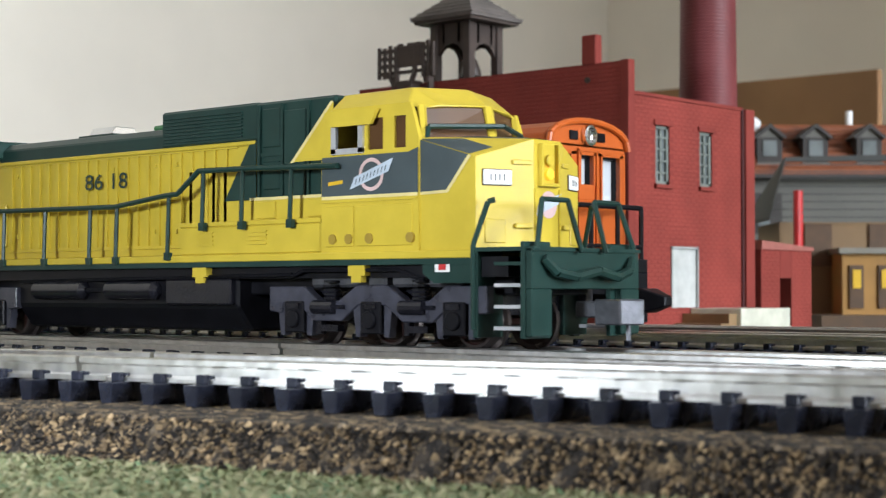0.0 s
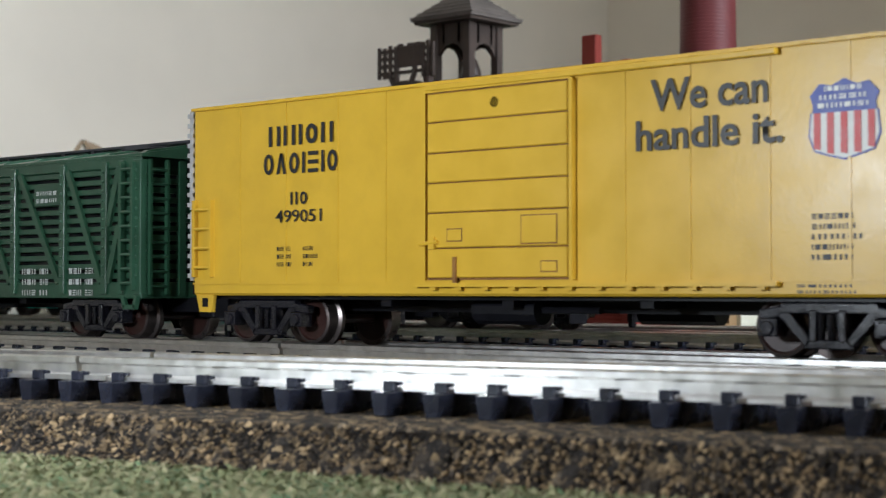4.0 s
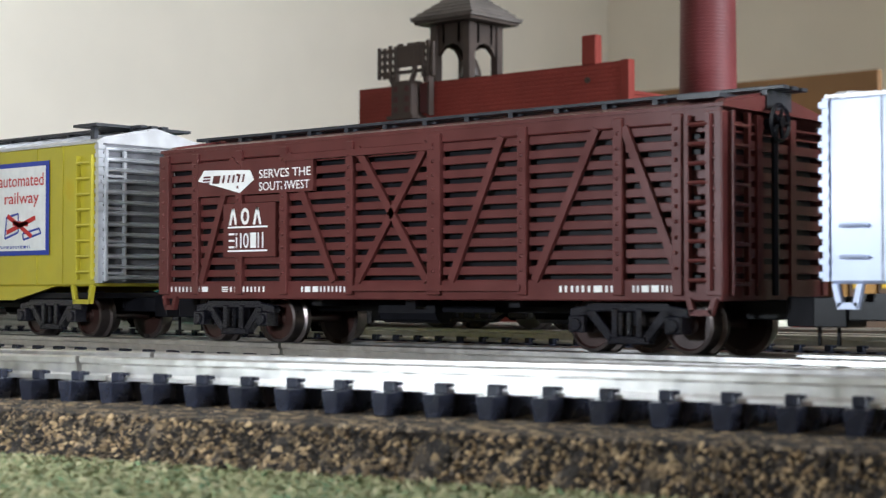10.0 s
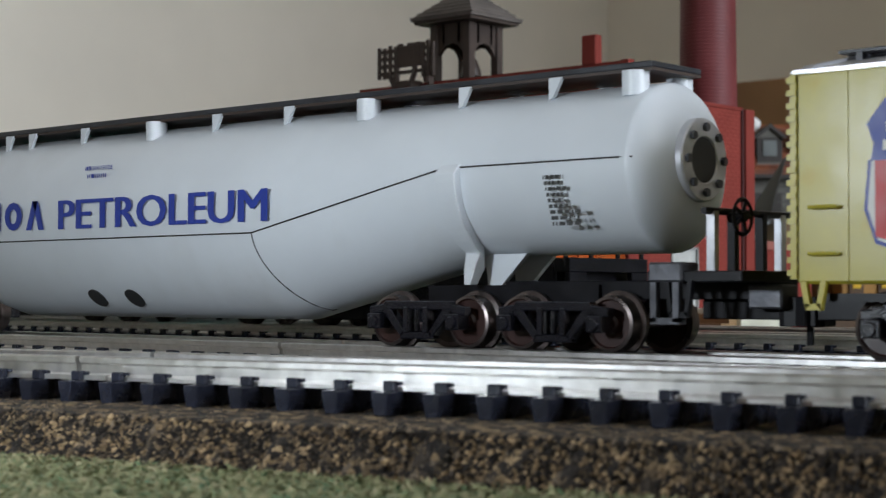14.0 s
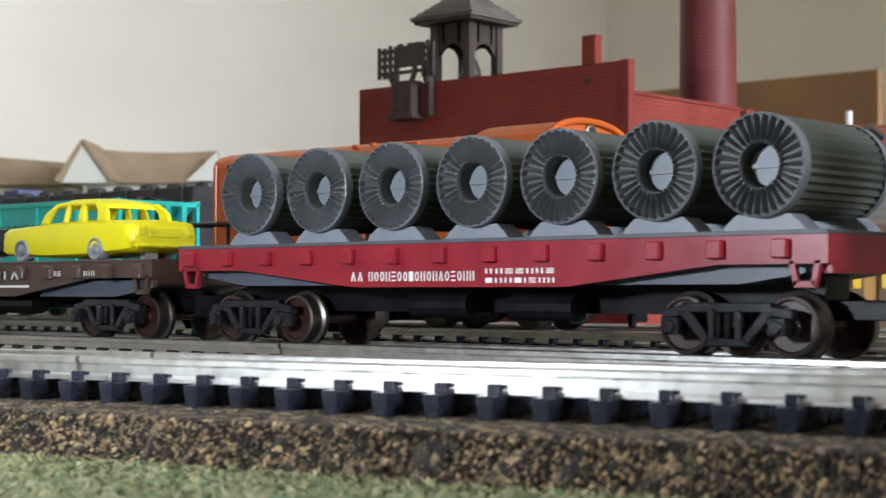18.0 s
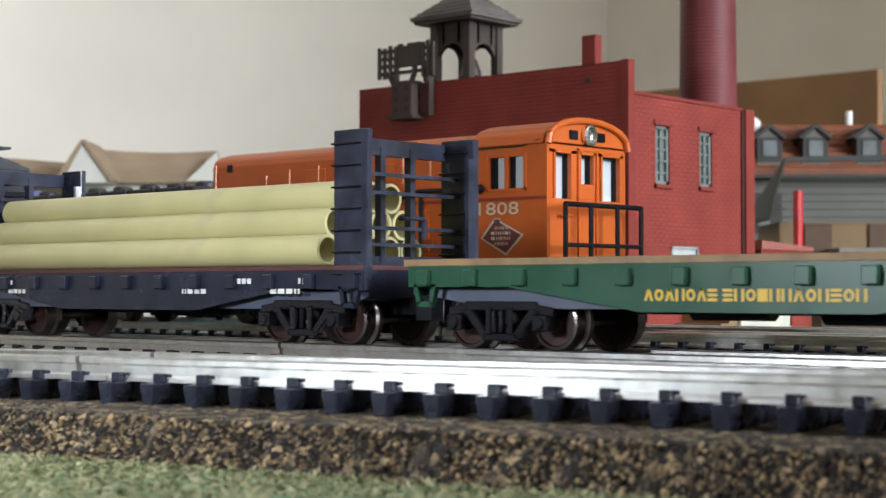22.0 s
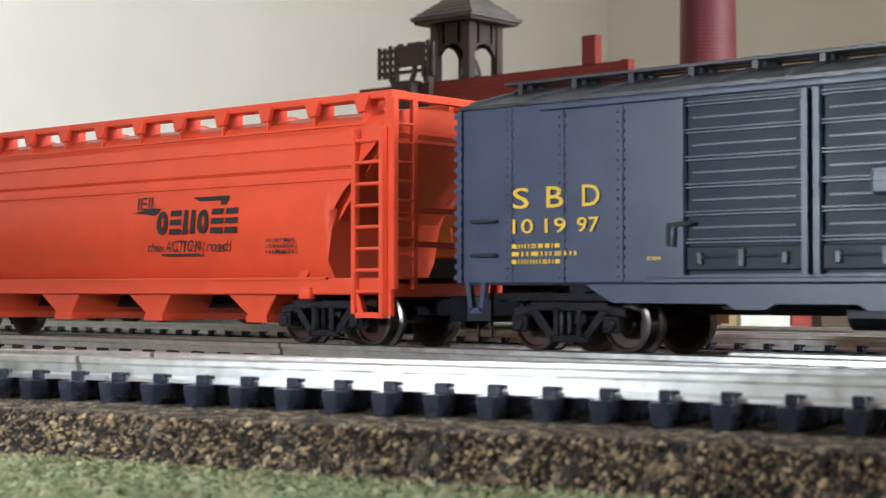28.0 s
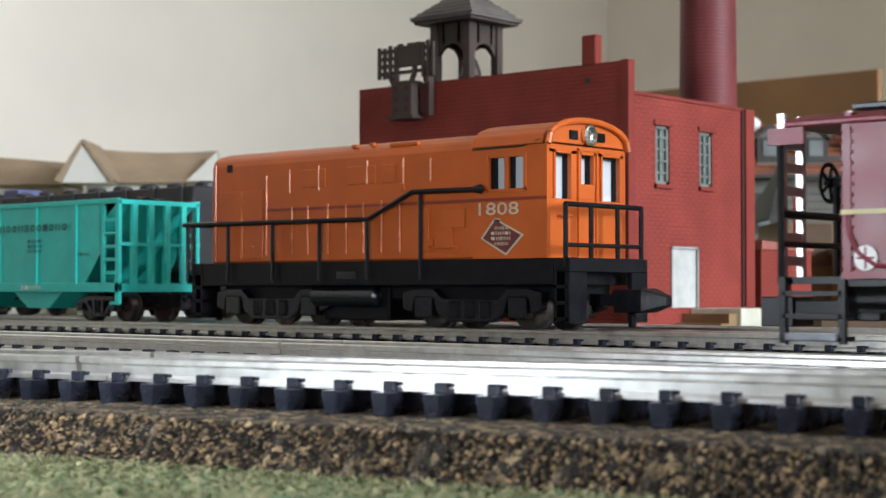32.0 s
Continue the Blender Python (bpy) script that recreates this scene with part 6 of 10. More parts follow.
def tank_car():
    c, L = car("tank_car", -763.0, -600.0, "long white whale-belly tank car with black roof walk", "tank car")
    n = 40
    xs = [-84.8, -84.6, -84.0, -83.2, -82.2, -81.6, -81.4, -81.2, -66, -57] + [-57 + 30 * k / 6 for k in range(1, 7)] + [-18, -9, 0, 9, 18]
    xs += [27 + 30 * k / 6 for k in range(0, 7)] + [66, 76.25, 76.4, 76.7, 77.2, 77.8, 78.4, 79.0, 79.4, 79.55, 79.6]
    rings = []
    for x in xs:
        cz, rz, ry = tank_ring(x)
        rings.append([(x, ry * math.cos(k * math.tau / n), cz + rz * math.sin(k * math.tau / n)) for k in range(n)])
    part("tank_shell", B().loft(rings), TANKWHITE, c, smooth=True)
    line = [(-81.0, 18.2), (-57.8, 18.1), (-31.8, 12.2), (26.6, 12.3), (54.3, 18.2), (77.0, 18.2)]
    b = B()
    for (xa, za), (xb, zb) in zip(line, line[1:]):
        m_ = 14
        pts = []
        for k in range(m_ + 1):
            x, z = xa + (xb - xa) * k / m_, za + (zb - za) * k / m_
            pts.append((x, tank_y(x, z, 0.0), z))
        b.path(pts, 0.09, 5)
    part("weld_seam", b, INK, c, "thin dark seam line")
    for x in (-31.8, 26.6):
        pts = []
        for k in range(15):
            z = 12.2 - 9.4 * k / 14
            xx = x + (5.5 if x > 0 else -5.5) * (k / 14) ** 1.6
            pts.append((xx, tank_y(xx, max(z, tank_ring(xx)[0] - tank_ring(xx)[1] + 0.1), 0.0), max(z, tank_ring(xx)[0] - tank_ring(xx)[1] + 0.1)))
        part("weld_seam", B().path(pts, 0.07, 5), INK, c)
    # saddles
    for s in (-1, 1):
        arc = [(9.15 * math.cos(math.radians(60 * k / 10)), 17.6 - 9.15 * math.sin(math.radians(60 * k / 10)), 7.9 * math.cos(math.radians(60 * k / 10)), 17.6 - 7.9 * math.sin(math.radians(60 * k / 10))) for k in range(11)]
        arc = [(8.1, 18.6, 7.9, 18.6)] + arc + [(5.2, 8.2, 3.6, 8.0), (5.6, 6.4, 4.4, 6.4)]
        for y in (-1, 1):
            rings = [[(s * (53.7 + 0.9 * f), y * p[0], p[1]), (s * (56.4 - 0.9 * f), y * p[0], p[1]), (s * (56.4 - 0.9 * f), y * p[2], p[3]), (s * (53.7 + 0.9 * f), y * p[2], p[3])] for p, f in ((p, max(0.0, (11.5 - p[1]) / 5.1)) for p in arc)]
            part("saddle_band", B().loft(rings), TANKWHITE, c, "white curved saddle band", bevel=0.12)
        b = B()
        for y in (-1, 1):
            b.loft([[(s * 55.0, y * p, 9.6), (s * 60.5, y * p, 9.6), (s * 57.2, y * p, 6.4), (s * 55.4, y * p, 6.4)] for p in (2.6, 2.0)])
        part("saddle_web", b, TANKWHITE, c)
    # walk on top
    part("roof_walk", B().box(-79.0, 76.8, -4.3, 4.3, 26.9, 27.5), DARKROOF, c, "black roof walk", bevel=0.1)
    part("walk_edge", B().box(-79.0, 76.8, -4.2, 4.2, 26.6, 26.9), DKWOOD, c, "brown underside of the walk")
    for x in (-76.0, -64, -51, -39.4, -28, -22.7, -11.2, 3.1, 14.6, 27, 39.5, 53.3, 65, 74.6):
        big = x in (-76.0, 74.6, 39.5, -39.4, 3.1)
        w = 1.9 if big else 0.5
        for y in (-4.2, 4.2):
            if big:
                part("walk_post", B().rod((x, y * 0.9, 24.3), (x, y * 0.9, 26.7), w * 0.7, 14), TANKWHITE, c, smooth=True)
            else:
                part("walk_bracket", B().prism([(x - 0.3, 26.8), (x + 1.3, 26.8), (x + 0.25, 24.9), (x - 0.3, 24.6)], y - 0.25, y + 0.25), TANKWHITE, c)
    # end flanges
    for s in (-1, 1):
        x = s * 78.0
        cz = 18.2
        if s < 0:
            tank_end(c, s)
            continue
        b = B().lathe([(x, 4.0), (x + s * 1.7, 4.0), (x + s * 1.85, 3.85), (x + s * 1.85, 2.3), (x + s * 1.75, 2.2), (x + s * 0.75, 1.9), (x + s * 0.7, 0.2)], 24, (0, 0, cz), 'x')
        part("end_flange", b, SILVER, c, "silver bolted end flange", smooth=True)
        for k in range(8):
            a = k * math.tau / 8
            part("flange_bolt", B().rod((x + s * 1.8, 3.1 * math.cos(a), cz + 3.1 * math.sin(a)), (x + s * 2.25, 3.1 * math.cos(a), cz + 3.1 * math.sin(a)), 0.42, 6), WORN, c)
        # the bore's shade is put in as a dark disc
        part("bore_disc", B().rod((x + s * 1.2, 0, cz), (x + s * 1.72, 0, cz), 2.25, 24), HATCHM, c, "dark disc standing in for the shaded bore")
        tank_end(c, s)
    # lettering on the side
    bars("company_name", -35.2, 13.6, 24.0, 3.7, 5, BLUE, c, y=-9.62, seed=12, gap=0.24, label="blue lettering strokes", shapes="xvpov", bold=0.32)
    for dx in (0.0, 0.22, 0.44):
        words("lettering", "PETROLEUM", -9.1 + dx, 13.5, 3.7, BLUE, c, y=-9.62 - dx * 0.05, width=38.3, weight=0.0)
    bars("small_print", -5.0, 20.8, 5.6, 0.5, 12, BLUE, c, y=-8.5, seed=14)
    bars("small_print", -4.2, 19.8, 4.0, 0.5, 9, BLUE, c, y=-8.8, seed=15)
    words("reporting_mark", "GATX 96503", -80.5, 15.6, 1.5, INK, c, y=-8.45, width=11.6)
    bars("small_print", -80.2, 14.3, 15.0, 0.55, 20, INK, c, y=-8.4, seed=16)
    b = B()
    for q in ((-66.8, -64.6, 15.2, 15.4), (-66.8, -64.6, 17.2, 17.4), (-66.8, -66.6, 15.2, 17.4), (-64.8, -64.6, 15.2, 17.4)):
        b.add([(q[0], -8.45, q[2]), (q[1], -8.45, q[2]), (q[1], -8.45, q[3]), (q[0], -8.45, q[3])], [(0, 1, 2, 3)])
    part("outline_box", b, INK, c)
    rnd2 = random.Random(4)
    for k in range(9):
        bars("data_print", 67.0 + 0.15 * k, 16.5 - k * 0.56, rnd2.uniform(1.8, 4.0), 0.36, 5, INK, c, y=-8.42, seed=70 + k, kind=1)
    for x in (-6.0, 1.4):
        z = 4.9
        cz, rz, ry = tank_ring(x)
        nrm = Vector((0, tank_y(x, z) / ry ** 2, (z - cz) / rz ** 2)).normalized()
        p = Vector((x, tank_y(x, z, 0.0), z))
        part("belly_hatch", B().rod(p - nrm * 0.4, p + nrm * 0.06, 1.5, 18), HATCHM, c, "dark round hatch under the belly")


# ---- flat cars and their loads ----
def flat_car(x0, x1, m, deck_m, label, z_top, z_end, z_mid, m0, m1, e0, e1, pocket_step, deck_over=0.0, deck_h=0.5):
    c, L = car("flat_car", x0, x1, label, "flat car", group="flat cars of the passing train")
    h = L / 2
    for s in (-1, 1):
        ya, yb = sorted((s * 8.4, s * 9.2))
        part("side_sill", B().prism([(-h, z_top), (-h, z_end), (e0, z_end), (m0, z_mid), (m1, z_mid), (e1, z_end), (h, z_end), (h, z_top)], ya, yb), m, c)
        k = 0
        x = -h + 2.4
        while x < h - 1:
            part("stake_pocket", B().box(x - 0.75, x + 0.75, min(s * 9.15, s * 9.9), max(s * 9.15, s * 9.9), z_top - 2.0, z_top - 0.35), m, c, bevel=0.12)
            x += pocket_step
    part("deck", B().box(-h - deck_over, h + deck_over, -9.3, 9.3, z_top, z_top + deck_h), deck_m, c, bevel=0.05)
    for s in (-1, 1):
        part("end_sill", B().box(min(s * h, s * (h - 0.9)), max(s * h, s * (h - 0.9)), -8.4, 8.4, z_end - 0.8, z_top), m, c)
        stirrup(c, s * (h - 2.2), z_end - 2.0, z_end + 0.3, m, y=-8.9, w=3.0)
    part("underframe", B().box(-h + 4, h - 4, -2.2, 2.2, 3.6, z_top), BLACK, c)
    for i in range(9):
        x = -h + 6 + (L - 12) * i / 8
        for s in (-1, 1):
            part("cross_bearer", B().box(x - 0.4, x + 0.4, min(s * 2.2, s * 8.4), max(s * 2.2, s * 8.4), z_top - 1.6, z_top), BLACK, c)
    for s in (-1, 1):
        part("bolster_channel", B().prism([(s * (h - 25), z_top - 2.2), (s * (h - 1.2), z_top - 2.2), (s * (h - 1.2), z_top - 3.0), (s * (h - 9.5), z_top - 4.2), (s * (h - 25), z_top - 4.2)], -7.4, 7.4), SLATEPL, c, "slate plastic bolster channel")
    part("brake_cylinder", B().rod((-8, -5.4, 4.4), (0, -5.4, 4.4), 1.3, 12), BLACK, c)
    part("air_tank", B().rod((5, -5.0, 4.2), (13, -5.0, 4.2), 1.4, 12), BLACK, c)
    for s in (-1, 1):
        truck(c, s * (h - 10.8))
        coupler(c, s * h, s)
    return c, h


def load(ob, x, y=0.0, z=0.0):
    CARS.append((ob, x, y, z))
    return ob


WHEELGREY = mat("silver_grey_wheel", (0.32, 0.33, 0.36), 0.35, 0.5, 0.1)
SLATEPL = mat("slate_plastic", (0.075, 0.085, 0.12), 0.4, 0, 0.1)
WOODDECK = mat("tan_wood_deck", (0.23, 0.14, 0.065), 0.6, 0, 0.2, 300, 0.3, 1500)
GREYDECK = mat("slate_grey_deck", (0.07, 0.075, 0.09), 0.5, 0, 0.15, 300, 0.2, 2000)
MAROONDECK = mat("maroon_deck", (0.085, 0.03, 0.03), 0.5, 0, 0.15, 300, 0.2, 2000)
COILG = mat("grey_coil_plastic", (0.11, 0.118, 0.13), 0.5, 0, 0.15, 300, 0.2, 2500)
COILB = mat("dark_olive_coil_body", (0.055, 0.06, 0.05), 0.5, 0, 0.15, 300, 0.2, 2500)
PIPEM = mat("pale_yellow_pipe_plastic", (0.50, 0.45, 0.225), 0.32, 0, 0.06, 120, 0.1, 2500, second=(0.36, 0.33, 0.22), second_at=(0.66, 0.85), second_scale=130)
HUB = mat("light_grey_hub", (0.20, 0.22, 0.26), 0.45, 0, 0.1, 400, 0.1)


def red_flat_with_coils():
    c, h = flat_car(-864.6, -781.1, FLATRED, GREYDECK, "bright red flat car carrying seven grey coils", 10.6, 8.1, 6.2, -13.5, 14.5, -31, 31, 6.4, 0.0, 0.4)
    bars("small_print", -13.6, 6.8, 2.0, 1.0, 2, WHITE, c, y=-9.26, seed=2)
    bars("road_name", -11.0, 6.8, 14.6, 1.0, 18, WHITE, c, y=-9.26, seed=3, label="white lettering strokes")
    for k in range(2):
        bars("small_print", 4.8, 7.5 - k * 0.9, 8.8, 0.5, 10, WHITE, c, y=-9.26, seed=4 + k)
    cx = (-864.6 - 781.1) / 2
    # one coil built, then copied
    xs = (-31.0, -20.1, -9.1, 1.9, 12.8, 23.7, 34.5)
    R = 4.55
    first = thing("coil", cx + xs[0], 0, 16.7 - R - 1.2, "grey ribbed coil on a pale cradle", "coil", "coils on the flat car")
    z0 = R + 1.2
    n = 72
    prof = [((R - (0.3 if k % 2 else 0)) * math.cos(k * math.tau / n), (R - (0.3 if k % 2 else 0)) * math.sin(k * math.tau / n)) for k in range(n)]
    sleeve = lambda y, q=1.0: [(p[0] * q, y, z0 + p[1] * q) for p in prof]
    bore = lambda y: [(1.95 * math.cos(k * math.tau / n), y, z0 + 1.95 * math.sin(k * math.tau / n)) for k in range(n)]
    part("coil_body", B().loft([bore(-5.0), bore(-7.4), sleeve(-7.4), sleeve(7.4), bore(7.4), bore(5.0)], caps=False), COILB, first, "dark ribbed body")
    for s in (-1, 1):
        m_ = 60
        ring = lambda r, ya, yb: [(r * math.cos(k * math.tau / m_), s * (ya if k % 2 else yb), z0 + r * math.sin(k * math.tau / m_)) for k in range(m_)]
        part("end_ring", B().loft([ring(R + .05, 7.0, 7.0), ring(R + .05, 8.0, 8.0), ring(R - .12, 8.1, 8.1), ring(R - .35, 7.0, 8.2), ring(2.3, 7.0, 8.1), ring(2.0, 7.9, 7.9), ring(1.93, 5.0, 5.0)], caps=False), COILG, first, "grey pleated end ring")
        part("hub", B().rod((0, s * 4.6, z0), (0, s * 6.0, z0), 1.78, 20).box(-1.6, 1.6, min(s * 5.9, s * 6.35), max(s * 5.9, s * 6.35), z0 - 0.2, z0 + 0.2), HUB, first, "pale grey hub with slot bar")
    part("cradle", B().prism([(-4.2, 0), (4.2, 0), (3.6, 0.7), (2.6, 1.5), (0.0, 1.25), (-2.6, 1.5), (-3.6, 0.7)], -7.2, -4.6).prism([(-4.2, 0), (4.2, 0), (3.6, 0.7), (2.6, 1.5), (0.0, 1.25), (-2.6, 1.5), (-3.6, 0.7)], 4.6, 7.2), HUB, first, "pale grey cradle")
    zc = 11.0
    load(first, cx + xs[0], 0, zc)
    for k, x in enumerate(xs[1:]):
        o = copy_thing(first, pose((cx + x) * MM, 0, (zc + RAIL) * MM))
        load(o, cx + x, 0, zc)


def sedan(name, m, label, x, z, y=-2.2):
    """A plastic saloon car, bonnet towards -x, with open window frames."""
    t = thing(name, x, y, z, label, "toy car", "toy cars on the flat car")
    rings = []
    # x, half width, top, bottom
    for px_, w, zt, zb in ((-13.7, 4.6, 3.9, 1.5), (-13.4, 5.1, 4.35, 1.0), (-12.6, 5.4, 4.5, 0.8), (-10, 5.55, 4.6, 0.75), (-4, 5.65, 4.95, 0.5), (1, 5.7, 5.1, 0.5), (6, 5.75, 5.15, 0.6), (9.5, 5.65, 5.05, 0.85), (12.0, 5.4, 5.0, 1.0), (13.3, 5.2, 4.85, 1.25), (13.9, 4.8, 4.3, 1.7)):
        h = [(0.0, zb), (w * 0.8, zb), (w * 0.96, zb + 0.35), (w, zb + 1.1), (w, zt - 1.3), (w * 0.97, zt - 0.5), (w * 0.88, zt - 0.12), (w * 0.7, zt + 0.02), (0.0, zt + 0.12)]
        rings.append([(px_, -q[0], q[1]) for q in h] + [(px_, q[0], q[1]) for q in h[-2:0:-1]])
    part("body", B().loft(rings), m, t, smooth=True)
    part("bonnet_ornament", B().rod((-11.2, 0, 4.4), (-11.2, 0, 5.7), 0.5, 10), m, t)
    roof = []
    for px_, w, zt in ((-1.9, 4.2, 7.25), (-1.2, 4.5, 7.65), (1.0, 4.65, 7.95), (4.0, 4.65, 7.95), (6.0, 4.45, 7.7), (6.9, 4.1, 7.2)):
        roof.append([(px_, -w, zt - 0.55), (px_, -w * 0.9, zt - 0.1), (px_, 0, zt + 0.1), (px_, w * 0.9, zt - 0.1), (px_, w, zt - 0.55), (px_, 0, zt - 0.5)])
    part("roof", B().loft(roof), m, t, smooth=True)
    for y_ in (-1, 1):
        for (xa, xb), (xc, xd) in (((-5.0, -3.6), (-2.2, -0.8)), ((-0.2, 0.7), (0.2, 0.9)), ((3.0, 4.5), (3.0, 4.0)), ((7.0, 9.0), (5.4, 7.0))):
            xm, xn = (xa + xc) / 2 - (0.5 if xa < -2 else -0.6 if xa > 6 else 0.0), (xb + xd) / 2 - (0.4 if xa < -2 else -0.7 if xa > 6 else 0.0)
            part("pillar", B().loft([[(a, y_ * yo, z_), (e, y_ * yo, z_), (e, y_ * yi, z_), (a, y_ * yi, z_)] for a, e, yo, yi, z_ in ((xa, xb, 5.4, 4.6, 4.8), (xm, xn, 5.15, 4.4, 6.2), (xc, xd, 4.7, 4.0, 7.45))]), m, t, bevel=0.2)
        part("window_rail", B().box(-1.8, 6.4, min(y_ * 4.2, y_ * 4.75), max(y_ * 4.2, y_ * 4.75), 7.0, 7.5), m, t, bevel=0.2)
        for xw in (-8.5, 7.2):
            part("wheel", B().lathe([(y_ * 4.4, 1.45), (y_ * 5.75, 1.45), (y_ * 5.9, 1.3), (y_ * 5.75, 1.12), (y_ * 5.66, 0.8), (y_ * 5.85, 0.6), (y_ * 5.95, 0.15)], 24, (xw, 0, 1.45), 'y'), WHEELGREY, t, "silver-grey wheel", smooth=True)
    part("bumper", B().box(13.4, 14.3, -4.8, 4.8, 1.5, 2.1), m, t, "rear bumper", bevel=0.25)
    part("bumper", B().box(-14.0, -13.2, -4.9, 4.9, 1.3, 2.1), m, t, "front bumper", bevel=0.25)
    for y_ in (-3.9, 3.9):
        part("tail_light", B().box(13.6, 14.15, y_ - 0.6, y_ + 0.6, 3.0, 4.2), m, t, bevel=0.2)
    part("boot_lid", B().box(13.2, 14.05, -2.6, 2.6, 2.7, 4.0), m, t, bevel=0.2)
    part("mounting_pin", B().box(10.2, 11.2, -1, 1, 0.0, 1.2), SILVER, t)
    load(t, x, y, z)


def brown_flat_with_cars():
    c, h = flat_car(-952.2, -869.5, FLATBROWN, FLATBROWN, "dark brown flat car carrying two plastic cars", 9.3, 7.4, 5.1, -13.2, 13.2, -29, 29, 6.0, 0.0, 0.3)
    rect(c, "white_stripe", -17.6, 16.5, 6.25, 6.55, WHITE, -9.26, "white stripe")
    bars("road_name", -17.8, 7.3, 34.0, 1.05, 12, FADED, c, y=-9.95, seed=5, gap=0.45, label="white lettering strokes")
    for x in (-29, -22.5, 20.5, 27.5):
        bars("small_print", x, 7.7, 3.0, 0.6, 4, WHITE, c, y=-9.26, seed=int(x) + 50)
    cx = (-952.2 - 869.5) / 2
    sedan("toy_car", mat("bright_yellow_plastic", (0.80, 0.72, 0.01), 0.35, 0, 0.04, 200, 0.08), "bright yellow plastic saloon car with silver wheels", cx + 21.3, 9.6)
    sedan("toy_car", mat("satin_black_plastic", (0.009, 0.009, 0.012), 0.2, 0, 0.2, 200, 0.08), "black plastic saloon car with silver wheels", cx - 17.5, 9.6)


def green_flat():
    c, h = flat_car(-1037.7, -957.9, FLATGREEN, WOODDECK, "empty dark green flat car with tan wooden deck", 8.3, 6.2, 3.9, -11.5, 11.5, -27, 27, 6.1, 0.6, 0.7)
    for i in range(1, 40):
        x = -h + (2 * h) * i / 40
        part("plank_joint", B().box(x - 0.08, x + 0.08, -9.31, 9.31, 9.0, 9.02), INK, c)
    bars("road_name", -11.0, 4.9, 7.8, 1.1, 7, GOLD, c, y=-9.26, seed=6, gap=0.15, label="yellow lettering strokes")
    bars("road_name", -2.8, 4.9, 13.8, 1.1, 12, GOLD, c, y=-9.26, seed=7, gap=0.15, label="yellow lettering strokes")


def bulkhead_flat():
    c, h = flat_car(-1123.6, -1044.1, FLATBLUE, MAROONDECK, "slate bulkhead flat car carrying yellow pipes", 8.0, 6.0, 3.6, -13.0, 13.0, -27.5, 27.5, 6.3, 0.0, 0.5)
    for x in (-33, -26, 20, 30):
        bars("small_print", x, 6.6, 2.6, 0.6, 3, WHITE, c, y=-9.26, seed=int(x) + 60, kind=1)
    for x, w in ((-24.5, 4.0), (10.5, 4.5), (25.5, 5.0)):
        bars("small_print", x, 5.5, w, 0.55, 5, WHITE, c, y=-9.26, seed=int(x) + 80, kind=1)
    BULK = mat("scuffed_bulkhead_paint", (0.022, 0.025, 0.04), 0.24, 0.0, 0.4, 300, 0.3, 900, spec=0.4)
    for s in (-1, 1):
        xa, xb = (-37.4, -32.8) if s < 0 else (35.2, 40.2)
        k = part("bulkhead", B().box(xa, xa + 0.9, -8.0, 8.0, 20.6, 22.4).box(xa, xa + 0.9, -8, 8, 8.5, 9.6), BULK, c, "dark slate bulkhead frame")
        for y in (-9.1, 8.2):
            part("bulkhead_post", B().box(xa, xb, y, y + 0.9, 5.8, 22.9), BULK, k, "scuffed dark plate post", bevel=0.12)
            for z in ((10.2, 14.4, 18.4) if s < 0 else (7.6, 9.9, 12.2, 14.5, 16.8, 19.1, 21.4)):
                part("rung", B().path([(xa + 0.2, y + 0.1, z), (xa + 0.2, y - 0.5, z), (xb - 1.0, y - 0.5, z), (xb - 1.0, y + 0.1, z)], 0.11), BLACK, k)
        g = B()
        for z in (10.8, 12.6, 16.4, 18.4):
            g.box(xa + 1.8, xb - 2.4, -8.2, 8.2, z - 0.2, z + 0.2)
        for y in (-2.4, 2.4):
            g.box(xa + 0.1, xa + 1.0, y - 0.4, y + 0.4, 9, 21.5)
        pieces("bulkhead_bar", g, BULK, k)
        # worn edge; the rear one is silver, its glare put into the colour
        part("silver_strip", B().box(xb - 0.6, xb - 0.1, 7.4, 8.6, 9.0, 20.6), SILVER if s < 0 else BULK, k, "worn edge strip, silver for its glare at the rear")
        part("grab_iron", B().path([(xb - 1.0, -3, 13.6), (xb + 0.3, -3, 13.6), (xb + 0.3, -0.5, 13.6), (xb + 0.3, -0.5, 11.4)], 0.25), BULK, k)
    cx = (-1123.6 - 1044.1) / 2
    r = 1.74
    tube = B()
    n = 20
    prof = [(-31.5, r * 0.80), (-31.5, r), (32.0, r), (32.0, r * 0.80), (-31.5, r * 0.80)]
    tube.lathe(prof, n, (0, 0, 0), 'x', caps=False)
    tm = tube.mesh("pipe", 0, True)
    tm.materials.append(PIPEM)
    rows_ = [(5, 0), (4, 1), (3, 2)]
    for cnt, lvl in rows_:
        for i in range(cnt):
            y = (i - (cnt - 1) / 2) * (2 * r + 0.05)
            z = 8.52 + r + lvl * r * 1.735
            o = new("pipe", tm)
            o.location = (cx * MM, y * MM, (z + RAIL) * MM)
            tagged(o, "pale yellow plastic pipe stacked on the flat car", "pipe", "pipes on the flat car")
            dx = random.Random(lvl * 7 + i).uniform(-0.6, 0.6)
            load(o, cx + dx, y, z)


road_locomotive()
tank_car()
red_flat_with_coils()
brown_flat_with_cars()
green_flat()
bulkhead_flat()


